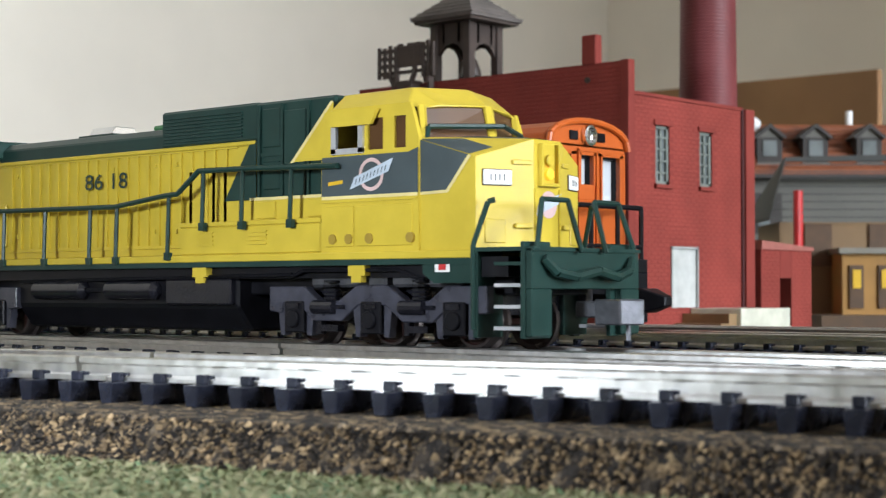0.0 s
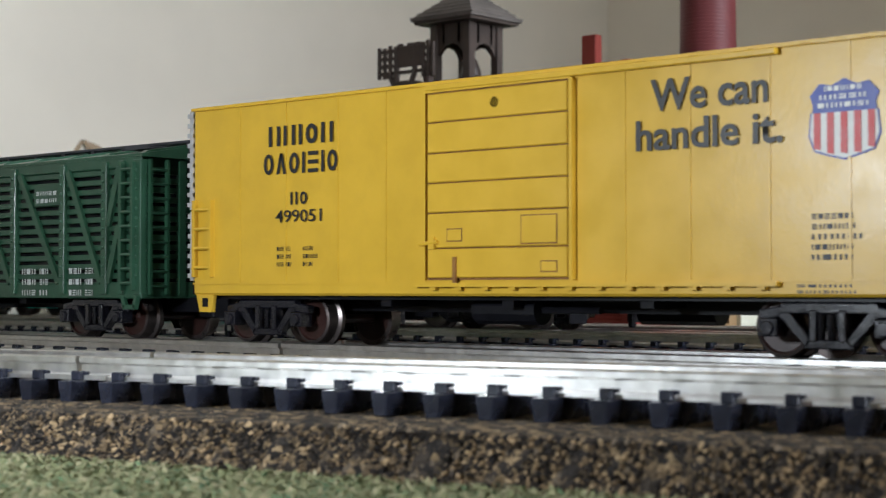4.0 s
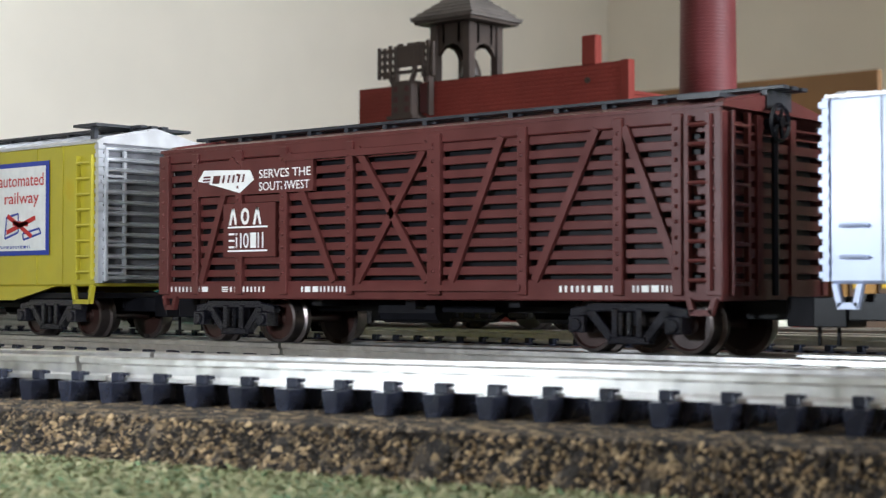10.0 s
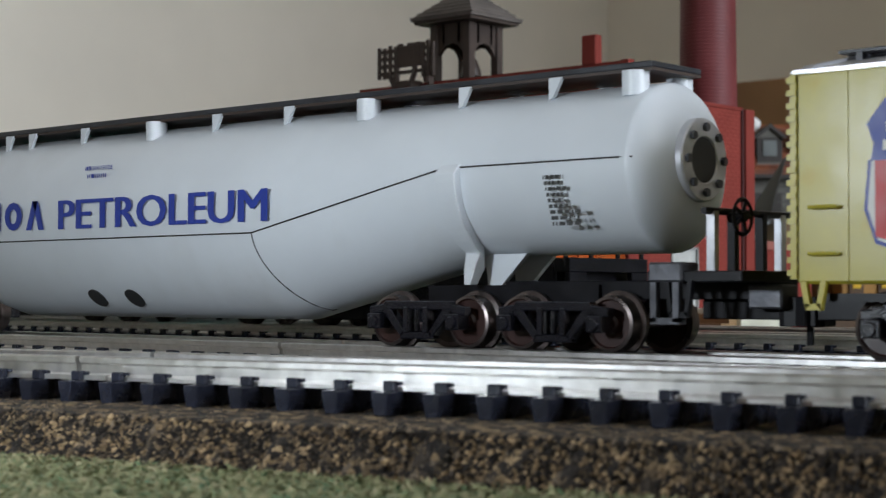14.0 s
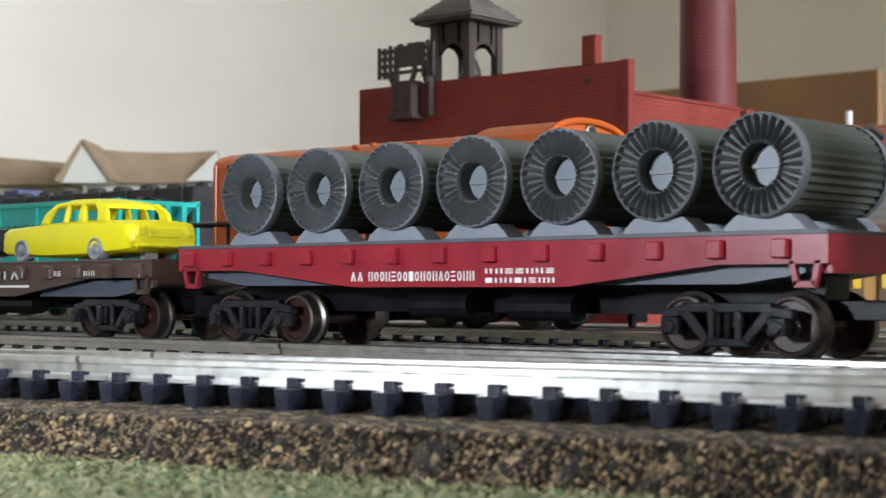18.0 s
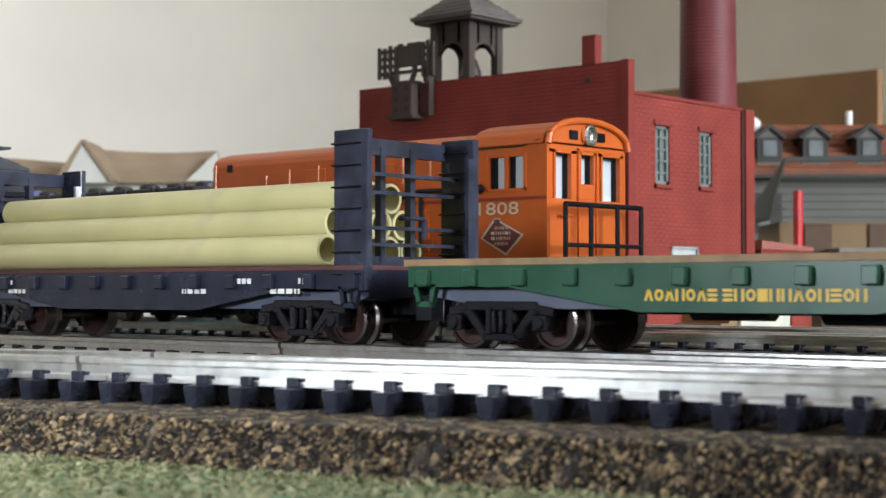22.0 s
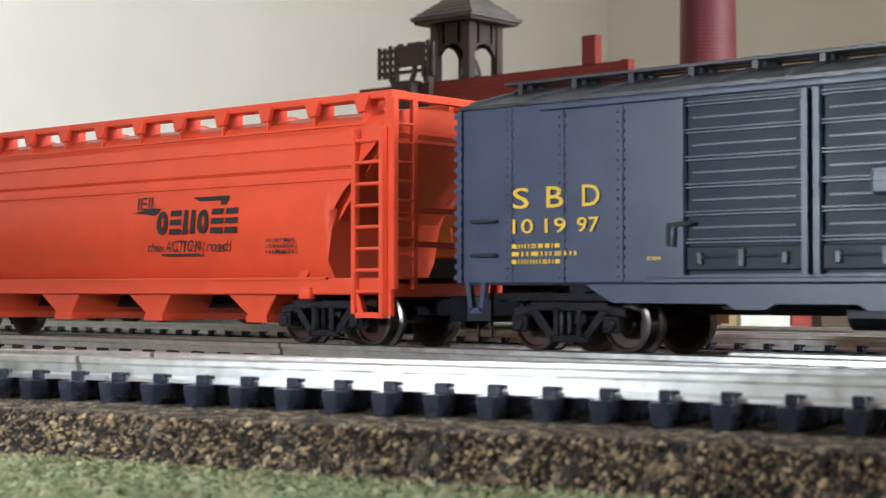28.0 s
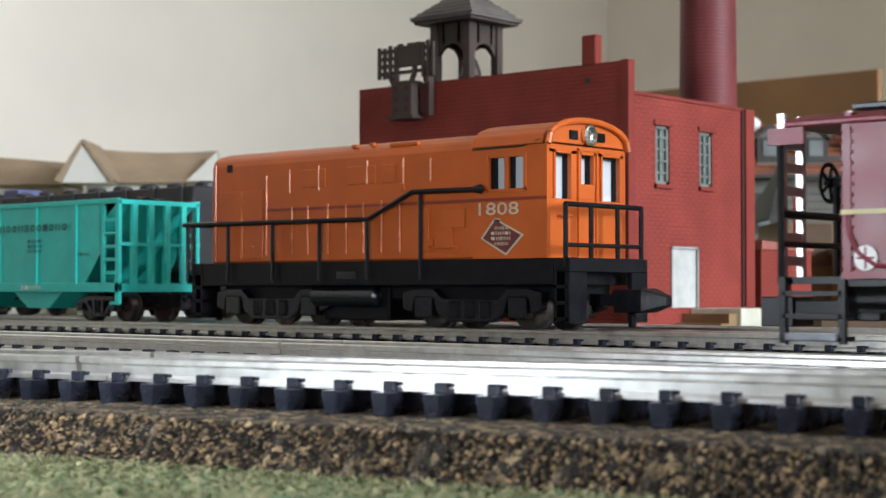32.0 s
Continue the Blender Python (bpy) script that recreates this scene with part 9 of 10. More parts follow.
def bricks(parent, x0, x1, z0, z1, plane, axis, holes=(), joined=True):
    """Courses of raised bricks on a wall; joined into one piece of kind stuff."""
    b = B()
    k = 0
    z = z0
    while z + 0.7 < z1:
        x = x0 - (1.1 if k % 2 else 0)
        while x < x1:
            a, e = max(x, x0), min(x + 2.0, x1)
            if e - a > 0.5 and not any(h0 < e and a < h1 and g0 < z + 0.7 and z < g1 for h0, h1, g0, g1 in holes):
                if axis == 'y':
                    b.add([(a, plane, z), (e, plane, z), (e, plane, z + 0.7), (a, plane, z + 0.7), (a + .08, plane - .05, z + .08), (e - .08, plane - .05, z + .08), (e - .08, plane - .05, z + .62), (a + .08, plane - .05, z + .62)],
                          [(4, 5, 6, 7), (0, 1, 5, 4), (1, 2, 6, 5), (2, 3, 7, 6), (3, 0, 4, 7)])
                else:
                    b.add([(plane, a, z), (plane, e, z), (plane, e, z + 0.7), (plane, a, z + 0.7), (plane + .05, a + .08, z + .08), (plane + .05, e - .08, z + .08), (plane + .05, e - .08, z + .62), (plane + .05, a + .08, z + .62)],
                          [(4, 5, 6, 7), (0, 1, 5, 4), (1, 2, 6, 5), (2, 3, 7, 6), (3, 0, 4, 7)])
            x += 2.2
        z += 0.85
        k += 1
    return tagged(part("bricks", b, BRICK, parent), kind="stuff")


def factory():
    X, Y0 = -74.45, 130.0
    t = thing("factory", X, Y0, -RAIL, "red brick factory with roof tower and chimney pipe", "building", "buildings behind the tracks")
    G = RAIL          # heights below are above the grass
    LW = 72.6
    # long parapet wall and end wall with openings; interior closed
    part("long_wall", B().box(-LW, 0, 0, 1.6, 0, 50.8 + G), BRICKBACK, t, "maroon brick long wall")
    bricks(t, -LW, 0, 0, 50.5 + G, -0.01, 'y')
    part("corner_pier", B().box(-1.4, 0.5, -0.3, 1.9, 0, 51.0 + G), BRICKBACK, t, bevel=0.1)
    holes = ((9.7, 14.7, 27.1 + G, 38.9 + G), (25.9, 30.6, 27.3 + G, 38.7 + G), (15.0, 25.0, 2.4 + G, 14.7 + G))
    e = B()
    ys = [1.6, 9.7, 14.7, 15.0, 25.0, 25.9, 30.6, 42.0]
    zt = 44.3 + G
    e.box(-1.6, 0, 1.6, 42, 0, 2.4 + G).box(-1.6, 0, 1.6, 15.0, 2.4 + G, 14.7 + G).box(-1.6, 0, 25.0, 42, 2.4 + G, 14.7 + G).box(-1.6, 0, 1.6, 42, 14.7 + G, 27.1 + G)
    e.box(-1.6, 0, 1.6, 9.7, 27.1 + G, 38.8 + G).box(-1.6, 0, 14.7, 25.9, 27.1 + G, 38.8 + G).box(-1.6, 0, 30.6, 42, 27.1 + G, 38.8 + G).box(-1.6, 0, 1.6, 42, 38.8 + G, zt)
    pieces("end_wall", e, BRICKBACK, t, "red brick end wall")
    bricks(t, 1.6, 42, 0, zt, 0.01, 'x', holes)
    part("parapet_cap", B().box(-1.9, 0.35, 1.2, 42.4, zt, zt + 0.7), BRICKBACK, t)
    part("end_pier", B().box(-1.6, 0.5, 42.0, 42.6, 0, zt + 0.4), INKRED, t)
    part("end_pilaster", B().box(-1.6, 0.9, 42.9, 46.4, 0, zt + 0.4), BRICKBACK, t, bevel=0.1)
    part("back_wall", B().box(-LW, 0, 44.6, 46.2, 0, zt - 2).box(-LW, -LW + 1.6, 1.6, 44.6, 0, zt - 2), BRICKBACK, t)
    part("flat_roof", B().box(-LW, -1.6, 1.6, 44.6, zt - 5, zt - 4), DKWOOD, t)
    FRAMEG = mat("grey_green_window_frame", (0.16, 0.18, 0.16), 0.5)
    for y0, y1, z0, z1 in holes[:2]:
        wdw = part("window", B().box(-0.9, -0.3, y0, y0 + 0.7, z0, z1).box(-.9, -.3, y1 - .7, y1, z0, z1).box(-.9, -.3, y0, y1, z0, z0 + .7).box(-.9, -.3, y0, y1, z1 - .7, z1).box(-0.8, -0.4, (y0 + y1) / 2 - .3, (y0 + y1) / 2 + .3, z0, z1), FRAMEG, t, "narrow grey-framed window")
        for k in range(1, 5):
            part("glazing_bar", B().box(-0.8, -0.4, y0, y1, z0 + k * (z1 - z0) / 5 - .2, z0 + k * (z1 - z0) / 5 + .2), FRAMEG, wdw)
        part("pane", B().box(-1.0, -0.9, y0, y1, z0, z1), GLASS, wdw)
        part("lintel", B().box(0, 0.5, y0 - 0.8, y1 + 0.8, z1, z1 + 1.0), BRICKBACK, wdw)
        part("window_sill", B().box(0, 0.7, y0 - 0.6, y1 + 0.6, z0 - 0.8, z0), BRICKBACK, wdw)
    part("door", B().box(-0.8, -0.2, 15.4, 24.6, 2.4 + G, 14.4 + G), mat("pale_grey_door", (0.45, 0.46, 0.44), 0.5), t, "pale grey door", bevel=0.1)
    part("door_frame", B().box(-0.4, 0.3, 15.0, 15.5, 2.4 + G, 14.7 + G).box(-.4, .3, 24.5, 25.0, 2.4 + G, 14.7 + G).box(-.4, .3, 15, 25, 14.3 + G, 14.8 + G), mat("grey_door_frame", (0.3, 0.31, 0.3), 0.5), t)
    part("landing", B().box(0.2, 12.0, 22.0, 41.5, 0, 2.3 + G), mat("cream_landing", (0.55, 0.54, 0.44), 0.6), t, "cream landing block", bevel=0.1)
    for k in range(5):
        part("stair", B().box(0.2, 11.0, 22.0 - (k + 1) * 3.0, 22.0 - k * 3.0, 0, 2.2 + G - (k + 0.5) * 1.9), mat("tan_brown_stair", (0.24, 0.15, 0.07), 0.6), t, "tan wooden step")
    part("wall_vent", B().box(-10.9, -7.4, -0.2, 2.0, 50.6 + G, 56.6 + G), BRICKBACK, t, "small red parapet chimney", bevel=0.2)
    part("vent_bolt", B().rod((-9.4, -0.5, 47.6 + G), (-9.4, 0, 47.6 + G), 0.6, 8), DKWOOD, t)
    # smoke stack behind
    x, y, r = -23.0, 66.0, 6.8
    courses = []
    for k in range(145):
        q = r * (1.08 - 0.0013 * k)
        courses += [(0.85 * k, q - 0.07), (0.85 * k + 0.12, q), (0.85 * k + 0.78, q)]
    part("chimney", B().lathe(courses, 28, (x, y, 0), 'z'), mat("glossy_maroon_pipe", (0.15, 0.028, 0.03), 0.55, 0, 0.12, 80, 0.1), t, "tall maroon smoke stack", smooth=True)


INKRED = mat("dark_brick_joint", (0.06, 0.012, 0.012), 0.7)


def roof_tower():
    t = thing("roof_tower", -132.6, 150.0, 40.0, "dark brown louvred tower standing on the factory roof", "tower", "roof structures")
    m = DKWOOD
    h, z0, z1 = 4.9, 0.0, 27.0
    # legs, arches, walls
    for sx in (-1, 1):
        for sy in (-1, 1):
            part("corner_post", B().box(sx * h - 1.0, sx * h + 1.0, sy * h - 1.0, sy * h + 1.0, z0, z1), m, t, bevel=0.1)
    for sy in (-1, 1):
        pts = [(-h, 19.0), (-h + 1.3, 19.0)] + [(-3.1 * math.cos(a), 19.0 + 2.6 * math.sin(a)) for a in (0.4, 0.9, 1.57, 2.2, 2.7)] + [(h - 1.3, 19.0), (h, 19.0), (h, z1), (-h, z1)]
        part("arch_panel", B().prism(pts, sy * h - 0.4, sy * h + 0.4), m, t)
        part("arch_panel", B().prism(pts, sy * h - 0.4, sy * h + 0.4, 'x'), m, t)
        part("low_rail", B().box(-h, h, sy * h - .4, sy * h + .4, 0, 12.2).box(sy * h - .4, sy * h + .4, -h, h, 0, 12.2), m, t)
    for sx in (-1, 1):
        for a in (-2.3, 2.3):
            part("wall_batten", B().box(a - 0.2, a + 0.2, -h - 0.7, -h - 0.3, 21.5, z1).box(h + 0.3, h + 0.7, a - 0.2, a + 0.2, 21.5, z1), m, t)
    # inner tank or bell behind the openings
    part("bell", B().lathe([(14.6, 2.4), (16.0, 2.2), (18.2, 1.4), (19.4, 0.4)], 16, (0.5, 1.0, 0), 'z'), m, t, smooth=True)
    rm = mat("grey_brown_shingle", (0.10, 0.085, 0.075), 0.7, 0, 0.2, 300, 0.3, 1500)
    o = h + 4.1
    rf = part("roof", B().loft([[(-o, -o, z1 - 0.2), (o, -o, z1 - 0.2), (o, o, z1 - 0.2), (-o, o, z1 - 0.2)], [(-o, -o, z1 + 0.4), (o, -o, z1 + 0.4), (o, o, z1 + 0.4), (-o, o, z1 + 0.4)], [(-.6, -.6, z1 + 7.8), (.6, -.6, z1 + 7.8), (.6, .6, z1 + 7.8), (-.6, .6, z1 + 7.8)]]), rm, t, "grey-brown pyramid roof")
    for k in range(7):
        f = k / 7.5
        q = o * (1 - f) + 0.15
        z = z1 + 0.4 + 7.4 * f
        part("shingle_course", B().box(-q, q, -q, -q + 0.35, z, z + 0.3).box(q - .35, q, -q, q, z, z + .3), rm, rf)
    part("eave_board", B().box(-o + .6, o - .6, -o + .6, o - .6, z1 - 0.9, z1 - 0.2), m, t)


def roof_sign():
    t = thing("sign_frame", -127.9, 128.4, 43.4, "dark brown lattice billboard frame bracketed to the factory wall", "sign", "roof structures")
    m = DKWOOD
    part("bracket_box", B().box(-5.2, 0.8, -3.0, 0.6, 0, 7.6), m, t, bevel=0.15)
    part("box_rim", B().box(-6.0, 1.6, -3.6, 1.0, -0.7, 0.1), m, t)
    # holes drawn as dark patches on the solid box, shade put in as colour
    for hx in (-3.8, -0.6):
        for hz in (1.4, 3.6, 5.8):
            part("bracket_hole", B().box(hx - 0.6, hx + 0.6, -3.08, -2.9, hz - 0.6, hz + 0.6), INKRED, t)
    part("inset", B().box(1.4, 3.4, -0.9, 0.6, 0.6, 6.8), INKRED, t, "dark red inset panel")
    part("side_post", B().box(3.4, 4.0, -0.9, 0.6, 0, 8.2), m, t)
    for pts in ([(-4.6, -2.6, 6.8), (-5.4, -2.7, 8.4), (-7.2, -2.8, 9.6)], [(0.2, -2.6, 6.8), (1.4, -2.7, 9.0), (1.8, -2.8, 15.4)], [(3.4, -1.2, 7.2), (4.4, -2.4, 9.0), (5.0, -2.8, 10.4)], [(-3.8, -2.6, 7.0), (-3.6, -2.8, 15.0)]):
        part("upright", B().path(pts, 0.6, 6), m, t)
    for z in (9.4, 11.0, 12.6, 14.2):
        part("rail", B().box(-9.0, 7.0, -3.0, -2.4, z - 0.35, z + 0.35), m, t)
    for k, x in enumerate((-8.6, -7.0, -5.4, -3.8)):
        part("picket", B().box(x - 0.42, x + 0.42, -3.3, -2.6, 8.3 - k * 0.1, 14.9 + (0.3, 0.1, 0.5, 0.2)[k]), m, t, bevel=0.1)
    for k, x in enumerate((4.2, 5.6, 6.9)):
        part("picket", B().box(x - 0.4, x + 0.4, -3.3, -2.6, 7.9, 15.2 + (0.2, 0.5, 0.0)[k]), m, t, bevel=0.1)
    part("sign_panel", B().box(-3.2, 3.6, -3.3, -2.7, 10.4, 15.0), m, t, bevel=0.15)
    for x in (-2.4, 0.4, 2.8):
        part("panel_edge", B().box(x - 0.7, x + 0.7, -3.3, -2.7, 15.0, 15.5), m, t)


TURN = 41.268


def facing(name, px_x, depth, label, category, group="buildings behind the tracks", z=-RAIL):
    """A thing turned square to the room's far corner; local x across, y away, scale in mm."""
    a = radians(TURN)
    rx, ry = math.cos(a), math.sin(a)
    q = (px_x - 784) / 2897.0 * depth
    x = EYE.x / MM + rx * q - ry * depth
    y = EYE.y / MM + ry * q + rx * depth
    t = thing(name, x, y, z, label, category, group)
    t.rotation_euler = (0, 0, a)
    return t


def red_annex():
    t = thing("brick_shed", -73.0, 178.0, -RAIL, "low red brick shed beside the factory", "building", "buildings behind the tracks")
    G = RAIL
    part("wall", B().box(-10, 0, 0, 8, 0, 15.2 + G).box(-10, 0, 13, 22, 0, 15.2 + G).box(-10, 0, 8, 13, 8.6 + G, 15.2 + G), BRICKBACK, t, bevel=0.1)
    part("doorway", B().box(-6, -5, 8, 13, 0, 8.6 + G), INKRED, t)
    part("roof", B().prism([(-0.4, 14.8 + G), (22.4, 14.8 + G), (22.4, 15.6 + G), (3, 16.6 + G), (-0.4, 16.8 + G)], -10.4, 0.4, 'x'), mat("dusty_red_roof", (0.28, 0.09, 0.07), 0.7), t)
    bricks(t, 0.2, 7.8, 0, 14.6 + G, 0.01, 'x')
    bricks(t, 13.2, 21.8, 0, 14.6 + G, 0.01, 'x')


def orange_house():
    d = 520.0
    u = d / 2897.0
    t = facing("house", 1470, d, "grey house with orange tiled roof and dormers", "house")
    X = lambda p: (p - 1470) * u
    Z = lambda p: (515 - p) * u + 5.8 + RAIL
    WALLG = mat("grey_stucco", (0.12, 0.115, 0.10), 0.8, 0, 0.1, 60)
    TILE = mat("orange_roof_tile", (0.22, 0.066, 0.026), 0.65, 0, 0.18, 120, 0.3, 900, second=(0.10, 0.034, 0.018), second_at=(0.55, 0.7), second_scale=80)
    DK = mat("dark_dormer_shingle", (0.035, 0.03, 0.027), 0.7)
    part("wall", B().box(X(1310), X(1640), 4, 50, 0, Z(312)), WALLG, t)
    ze, zr = Z(308), Z(208)
    part("roof", B().prism([(0, ze), (0, ze + 1), (22, zr), (30, zr), (54, ze + 1), (54, ze)], X(1300), X(1650), 'x'), TILE, t, "orange tiled roof")
    b = B()
    for k in range(9):
        f = k / 9
        b.box(X(1300), X(1650), 22 * f - 0.4, 22 * f + 0.2, ze + 0.9 + (zr - ze - 1) * f, ze + 1.5 + (zr - ze - 1) * f)
    pieces("tile_course", b, TILE, t)
    part("eave", B().box(X(1300), X(1650), -1, 1, ze - 1.2, ze), DK, t)
    for p in (1368, 1450, 1546):
        x = X(p)
        dm = part("dormer", B().box(x - 4.0, x + 4.0, 4, 20, Z(288), Z(238)), DK, t)
        part("dormer_roof", B().prism([(x - 5.4, Z(240)), (x, Z(216)), (x + 5.4, Z(240)), (x + 4.6, Z(244)), (x, Z(224)), (x - 4.6, Z(244))], 2.6, 22), DK, dm)
        part("dormer_gable", B().prism([(x - 4.4, Z(241)), (x + 4.4, Z(241)), (x, Z(222))], 3.6, 4.6), WALLG, dm)
        part("dormer_pane", B().box(x - 2.2, x + 2.2, 3.6, 4.0, Z(274), Z(246)), GLASS, dm)
        part("dormer_sill", B().box(x - 4.4, x + 4.4, 3.0, 4.4, Z(292), Z(286)), WALLG, dm)
    part("window", B().box(X(1338), X(1388), 3.2, 4.4, Z(412), Z(340)), DK, t)
    part("pane", B().box(X(1346), X(1366), 2.8, 3.2, Z(400), Z(352)), GLASS, t)
    part("roof_finial", B().lathe([(Z(232), 0.6), (Z(222), 2.6), (Z(212), 3.0), (Z(204), 1.4)], 12, (X(1338), 6, 0), 'z'), WHITE, t, "pale roof ornament", smooth=True)
    part("chimney_pot", B().rod((X(1540), 26, zr), (X(1540), 26, zr + 5), 1.2, 10), WHITE, t)


def grey_house():
    d = 440.0
    u = d / 2897.0
    t = facing("house", 1480, d, "tan cottage under a broad grey slate roof", "house")
    X = lambda p: (p - 1480) * u
    Z = lambda p: (515 - p) * u + 5.8 + RAIL
    SL = mat("grey_slate_roof", (0.045, 0.046, 0.042), 0.75, 0, 0.15, 100, 0.25, 900)
    TAN = mat("tan_plaster", (0.20, 0.125, 0.06), 0.75, 0, 0.1, 80)
    part("wall", B().box(X(1385), X(1660), 4, 34, 0, Z(392)), TAN, t, "tan plaster wall")
    part("roof", B().loft([[(X(1362), 0, Z(390)), (X(1362), 38, Z(390)), (X(1362), 38, Z(384)), (X(1362), 0, Z(384))], [(X(1416), 18, Z(276)), (X(1416), 20, Z(276)), (X(1416), 20, Z(268)), (X(1416), 18, Z(268))],
                           [(X(1640), 18, Z(274)), (X(1640), 20, Z(274)), (X(1640), 20, Z(262)), (X(1640), 18, Z(262))], [(X(1690), 0, Z(390)), (X(1690), 38, Z(390)), (X(1690), 38, Z(384)), (X(1690), 0, Z(384))]]), SL, t, "grey slate hip roof")
    b = B()
    for k in range(8):
        f = k / 8
        b.box(X(1364 + 54 * f), X(1688 - 50 * f), 18 * f - 0.35, 18 * f + 0.2, Z(384 - 116 * f) - 0.15, Z(384 - 116 * f) + 0.1)
    pieces("slate_course", b, SL, t)
    DKB = mat("dark_timber", (0.09, 0.05, 0.025), 0.7)
    for a, e in ((1430, 1478), (1545, 1600)):
        part("timber_panel", B().box(X(a), X(e), 3.4, 4.4, Z(470), Z(395)), DKB, t)
    part("red_post", B().rod((X(1410), -2, 0), (X(1410), -2, Z(338)), 1.3, 10), RED, t, "bright red post")
    part("porch", B().box(X(1478), X(1660), -8, 4, 0, Z(448)), mat("ochre_porch", (0.33, 0.17, 0.04), 0.7, 0, 0.12, 80), t, "ochre porch front")
    part("porch_roof", B().box(X(1470), X(1668), -10, 5, Z(450), Z(440)), mat("pale_porch_roof", (0.20, 0.185, 0.15), 0.7), t)
    for a, e in ((1490, 1514), (1540, 1562)):
        w_ = part("porch_window", B().box(X(a), X(e), -8.6, -7.8, Z(545), Z(470)), DKB, t)
        part("pane", B().box(X(a + 5), X(e - 5), -8.9, -8.5, Z(510), Z(478)), GOLD, w_)
    part("terrace", B().box(X(1420), X(1680), -22, 4, 0, Z(556)), DKB, t)


def cottage(px_a, px_b, ridge_a, ridge_mid, ridge_b, eave, d, label, gable_left, gable_right):
    u = d / 2897.0
    pc = (px_a + px_b) / 2
    t = facing("cottage", pc, d, label, "house", "cottages by the wall")
    X = lambda p: (p - pc) * u
    Z = lambda p: (515 - p) * u + 5.8 + RAIL
    TH = mat("tan_thatch_roof", (0.30, 0.22, 0.14), 0.85, 0, 0.15, 60, 0.3, 600)
    WH = mat("off_white_gable", (0.60, 0.59, 0.53), 0.7, 0, 0.05, 60)
    dep = 34.0
    part("wall", B().box(X(px_a) + 4, X(px_b) - 2, 3, dep - 3, 0, Z(eave)), WH, t, "off-white wall")
    # sagging thatched roof: ridge line bends
    rings = []
    n = 12
    for k in range(n + 1):
        f = k / n
        x = X(px_a) + (X(px_b) - X(px_a)) * f
        zr = ridge_a * (1 - f) ** 2 + 2 * ridge_mid * f * (1 - f) + ridge_b * f ** 2
        inset = 7.0 * max(0, 1 - 6 * f) if gable_left else 0.0
        ze = Z(eave)
        rings.append([(x, 0, ze), (x, dep / 2, Z(zr)), (x, dep / 2 + 1.5, Z(zr)), (x, dep, ze), (x, dep - 1.5, ze - 0.8), (x, dep / 2 + .7, Z(zr) - 2.2), (x, 1.5, ze - 0.8)])
    part("roof", B().loft(rings), TH, t, "sagging tan thatched roof", bevel=0.3)
    if gable_left:
        xg = X(px_a)
        part("gable", B().add([(xg - 1.0, -9.0, Z(eave + 4)), (xg + 15.0, -9.0, Z(eave + 4)), (xg + 6.0, -9.0, Z(ridge_a + 2)), (xg - 1.0, 8, Z(eave + 4)), (xg + 15.0, 8, Z(eave + 4)), (xg + 6.0, 10, Z(ridge_a + 2))], [(0, 1, 2), (5, 4, 3), (0, 3, 4, 1), (1, 4, 5, 2), (2, 5, 3, 0)]), WH, t, "white front gable")
        b = B().add([(xg + 5.4, -9.8, Z(ridge_a)), (xg + 6.8, -9.8, Z(ridge_a)), (xg + 16.4, -9.8, Z(eave)), (xg + 15.0, -9.8, Z(eave + 4)), (xg + 5.4, 14, Z(ridge_a)), (xg + 6.8, 14, Z(ridge_a)), (xg + 16.4, 14, Z(eave)), (xg + 15, 14, Z(eave + 4))],
                    [(0, 1, 2, 3), (7, 6, 5, 4), (0, 4, 5, 1), (1, 5, 6, 2), (2, 6, 7, 3), (3, 7, 4, 0)])
        b.add([(xg + 6.6, -9.8, Z(ridge_a)), (xg + 5.2, -9.8, Z(ridge_a)), (xg - 3.4, -9.8, Z(eave)), (xg - 1.4, -9.8, Z(eave + 4)), (xg + 6.6, 14, Z(ridge_a)), (xg + 5.2, 14, Z(ridge_a)), (xg - 3.4, 14, Z(eave)), (xg - 1.4, 14, Z(eave + 4))],
              [(3, 2, 1, 0), (4, 5, 6, 7), (1, 5, 4, 0), (2, 6, 5, 1), (3, 7, 6, 2), (0, 4, 7, 3)])
        part("gable_roof", b, TH, t)
    if gable_right:
        xg = X(px_b)
        part("gable", B().add([(xg - 8, -0.6, Z(eave - 2)), (xg + 2.5, -0.6, Z(eave - 2)), (xg + 1.0, 8, Z(ridge_b + 6)), (xg - 8, 14, Z(eave - 2)), (xg + 2.5, 14, Z(eave - 2))], [(0, 1, 2), (2, 4, 3), (0, 2, 3), (1, 4, 2), (0, 3, 4, 1)]), WH, t, "white side gable")


def far_board():
    t = thing("hardboard_panel", -130.0, 500.0, -RAIL, "plain brown hardboard panel standing behind the buildings", "panel")
    part("panel", B().box(-260, -75, 0, 4, 0, 98.6 + RAIL), BROWN, t, bevel=0.3)
    part("foot", B().box(-250, -235, -10, 20, 0, 4).box(-100, -85, -10, 20, 0, 4), BROWN, t)


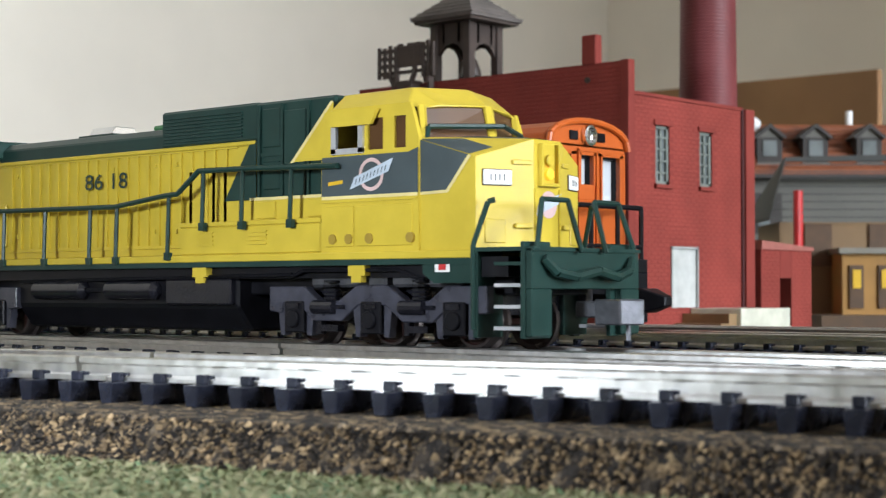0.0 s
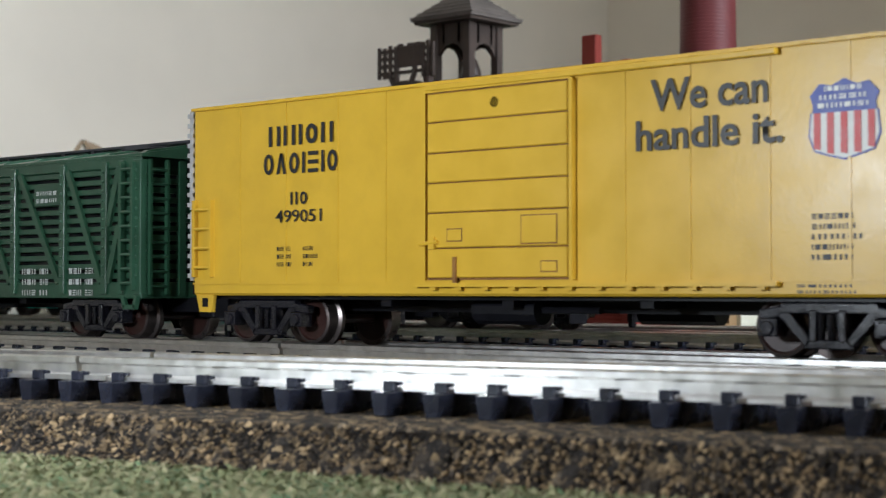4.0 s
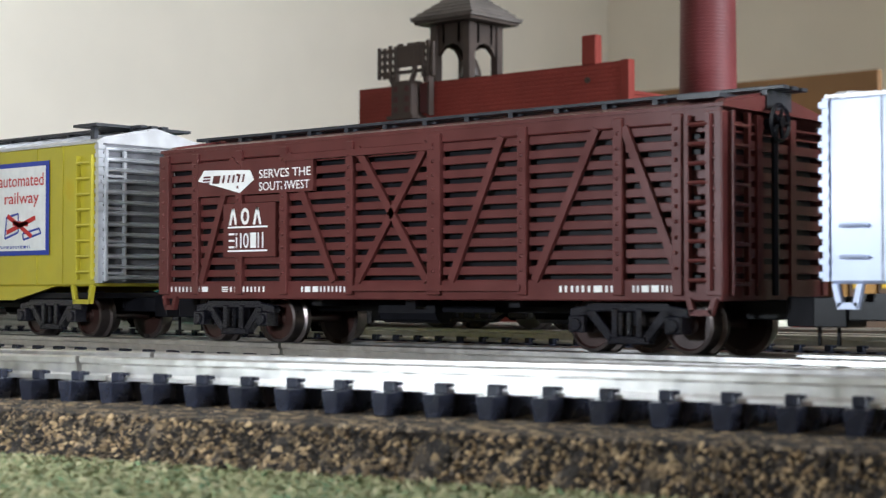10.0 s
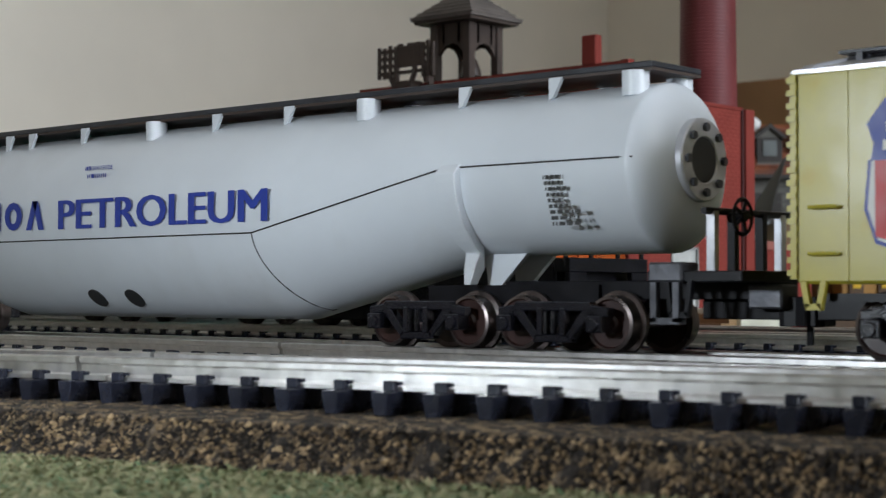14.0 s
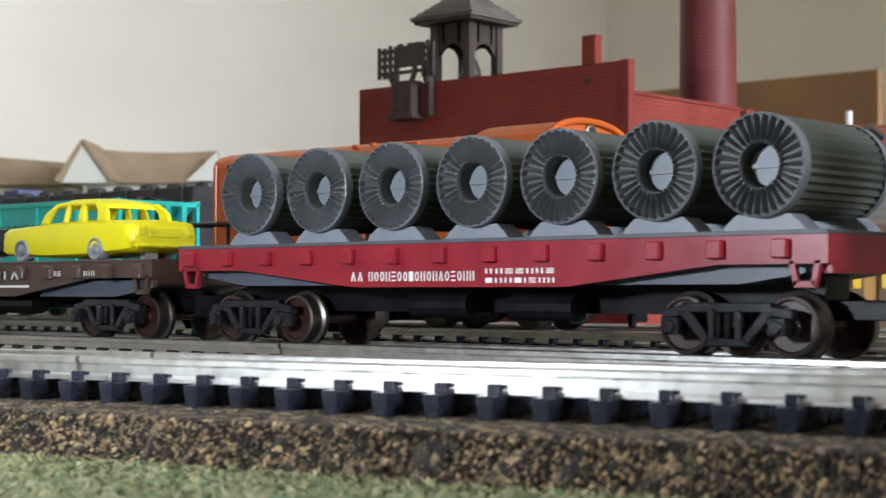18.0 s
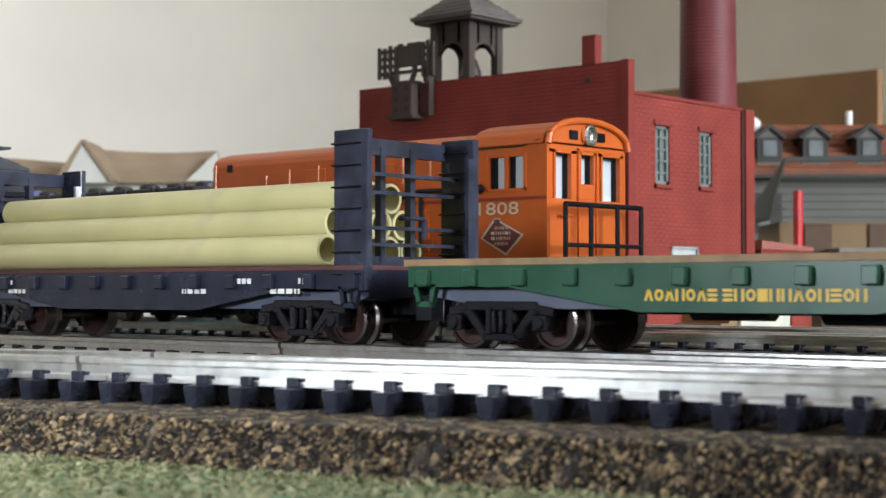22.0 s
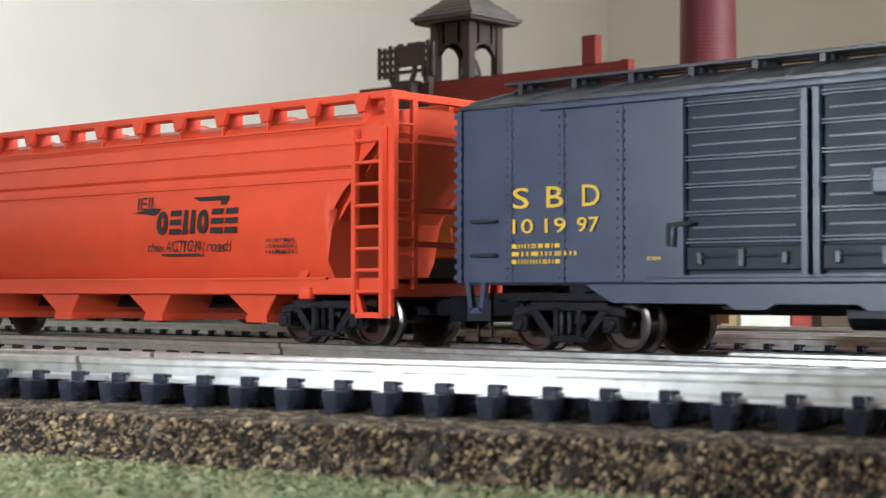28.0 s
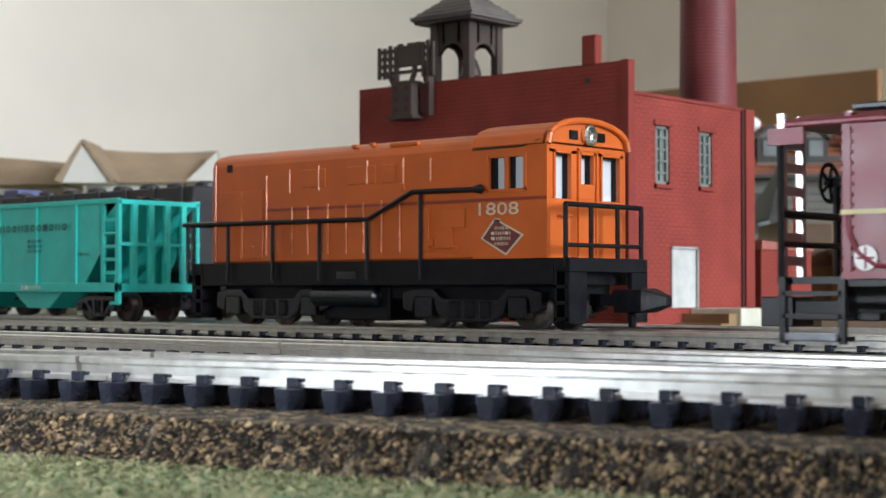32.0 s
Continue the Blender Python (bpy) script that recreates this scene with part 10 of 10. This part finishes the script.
switcher()
ore_hopper()
dark_hopper(-200.0, 101.0, "charcoal covered hopper parked behind the ore car")
dark_hopper(-290.0, 101.0, "charcoal covered hopper parked behind the ore car")
factory()
roof_tower()
roof_sign()
red_annex()
orange_house()
grey_house()
cottage(125, 372, 252, 268, 258, 322, 540.0, "white cottage with sagging tan thatched roof", True, True)
cottage(-190, 112, 262, 268, 282, 326, 560.0, "white cottage with tan thatched roof by the wall", True, False)
far_board()
cork_bed("cork_roadbed", "grey-brown cork roadbed under the rear siding", -460, 40, lambda x: 101.0, 16.0, -3.9, rnd)
track("rear_track", -460, 40, lambda x: 101.0, 0.0, "rear siding track under charcoal hoppers", (0, 0), 4.55, 20.0)


TRAVEL = [(0, 0.0), (0.5, 21.3), (1, 42.1), (1.5, 63.5), (2, 85.2), (2.5, 107.2), (3, 129.3), (3.5, 151.5), (5.5, 235.8), (6, 255.5), (6.5, 277.9),
          (7, 301.6), (7.5, 325.8), (8, 349.6), (8.5, 372.1), (9, 393.7), (9.5, 415.7), (10, 439.0), (10.5, 462.6), (11, 486.1), (11.5, 509.8)]
TRAVEL += [(12, 533.8), (12.5, 558.0), (13, 581.6), (13.5, 604.1), (14, 626.5), (14.5, 649.1), (16.5, 748.5), (17, 772.6), (17.5, 797.5),
           (18, 823.6), (18.5, 850.6), (19, 877.7), (19.5, 904.0), (20, 930.0), (20.5, 955.9), (21, 981.6), (21.5, 1007.1), (22, 1033.0)]
TRAVEL += [(22.5, 1059.5), (23, 1086.1), (23.5, 1111.6), (24, 1135.7), (24.5, 1158.9), (25, 1182.2), (25.5, 1205.2), (27.5, 1302.0), (28, 1326.3),
           (28.5, 1351.4), (29, 1378.1), (29.5, 1406.6), (30, 1436.5), (30.5, 1465.8), (31, 1494.1), (31.5, 1520.8), (32, 1548.1)]


def motions():
    """The whole train rolls along its straight track, one distance for all its cars and loads."""
    for ob, x, y, z in CARS:
        walk(ob, [(t, pose((x + s) * MM, y * MM, (z + RAIL) * MM)) for t, s in TRAVEL])
    # wheels roll on the rails
    moving = {c[0] for c in CARS}
    ts, ss = [t for t, s in TRAVEL], [s for t, s in TRAVEL]
    steps = [32.0 * k / 560 for k in range(561)]
    rolled = np.interp(steps, ts, ss)
    for w, car_, x, z, r in WHEELS:
        if car_ in moving:
            walk(w, [(t, pose(x * MM, 0, z * MM, 0, math.degrees(s / r) % 360.0, 0)) for t, s in zip(steps, rolled)])


motions()
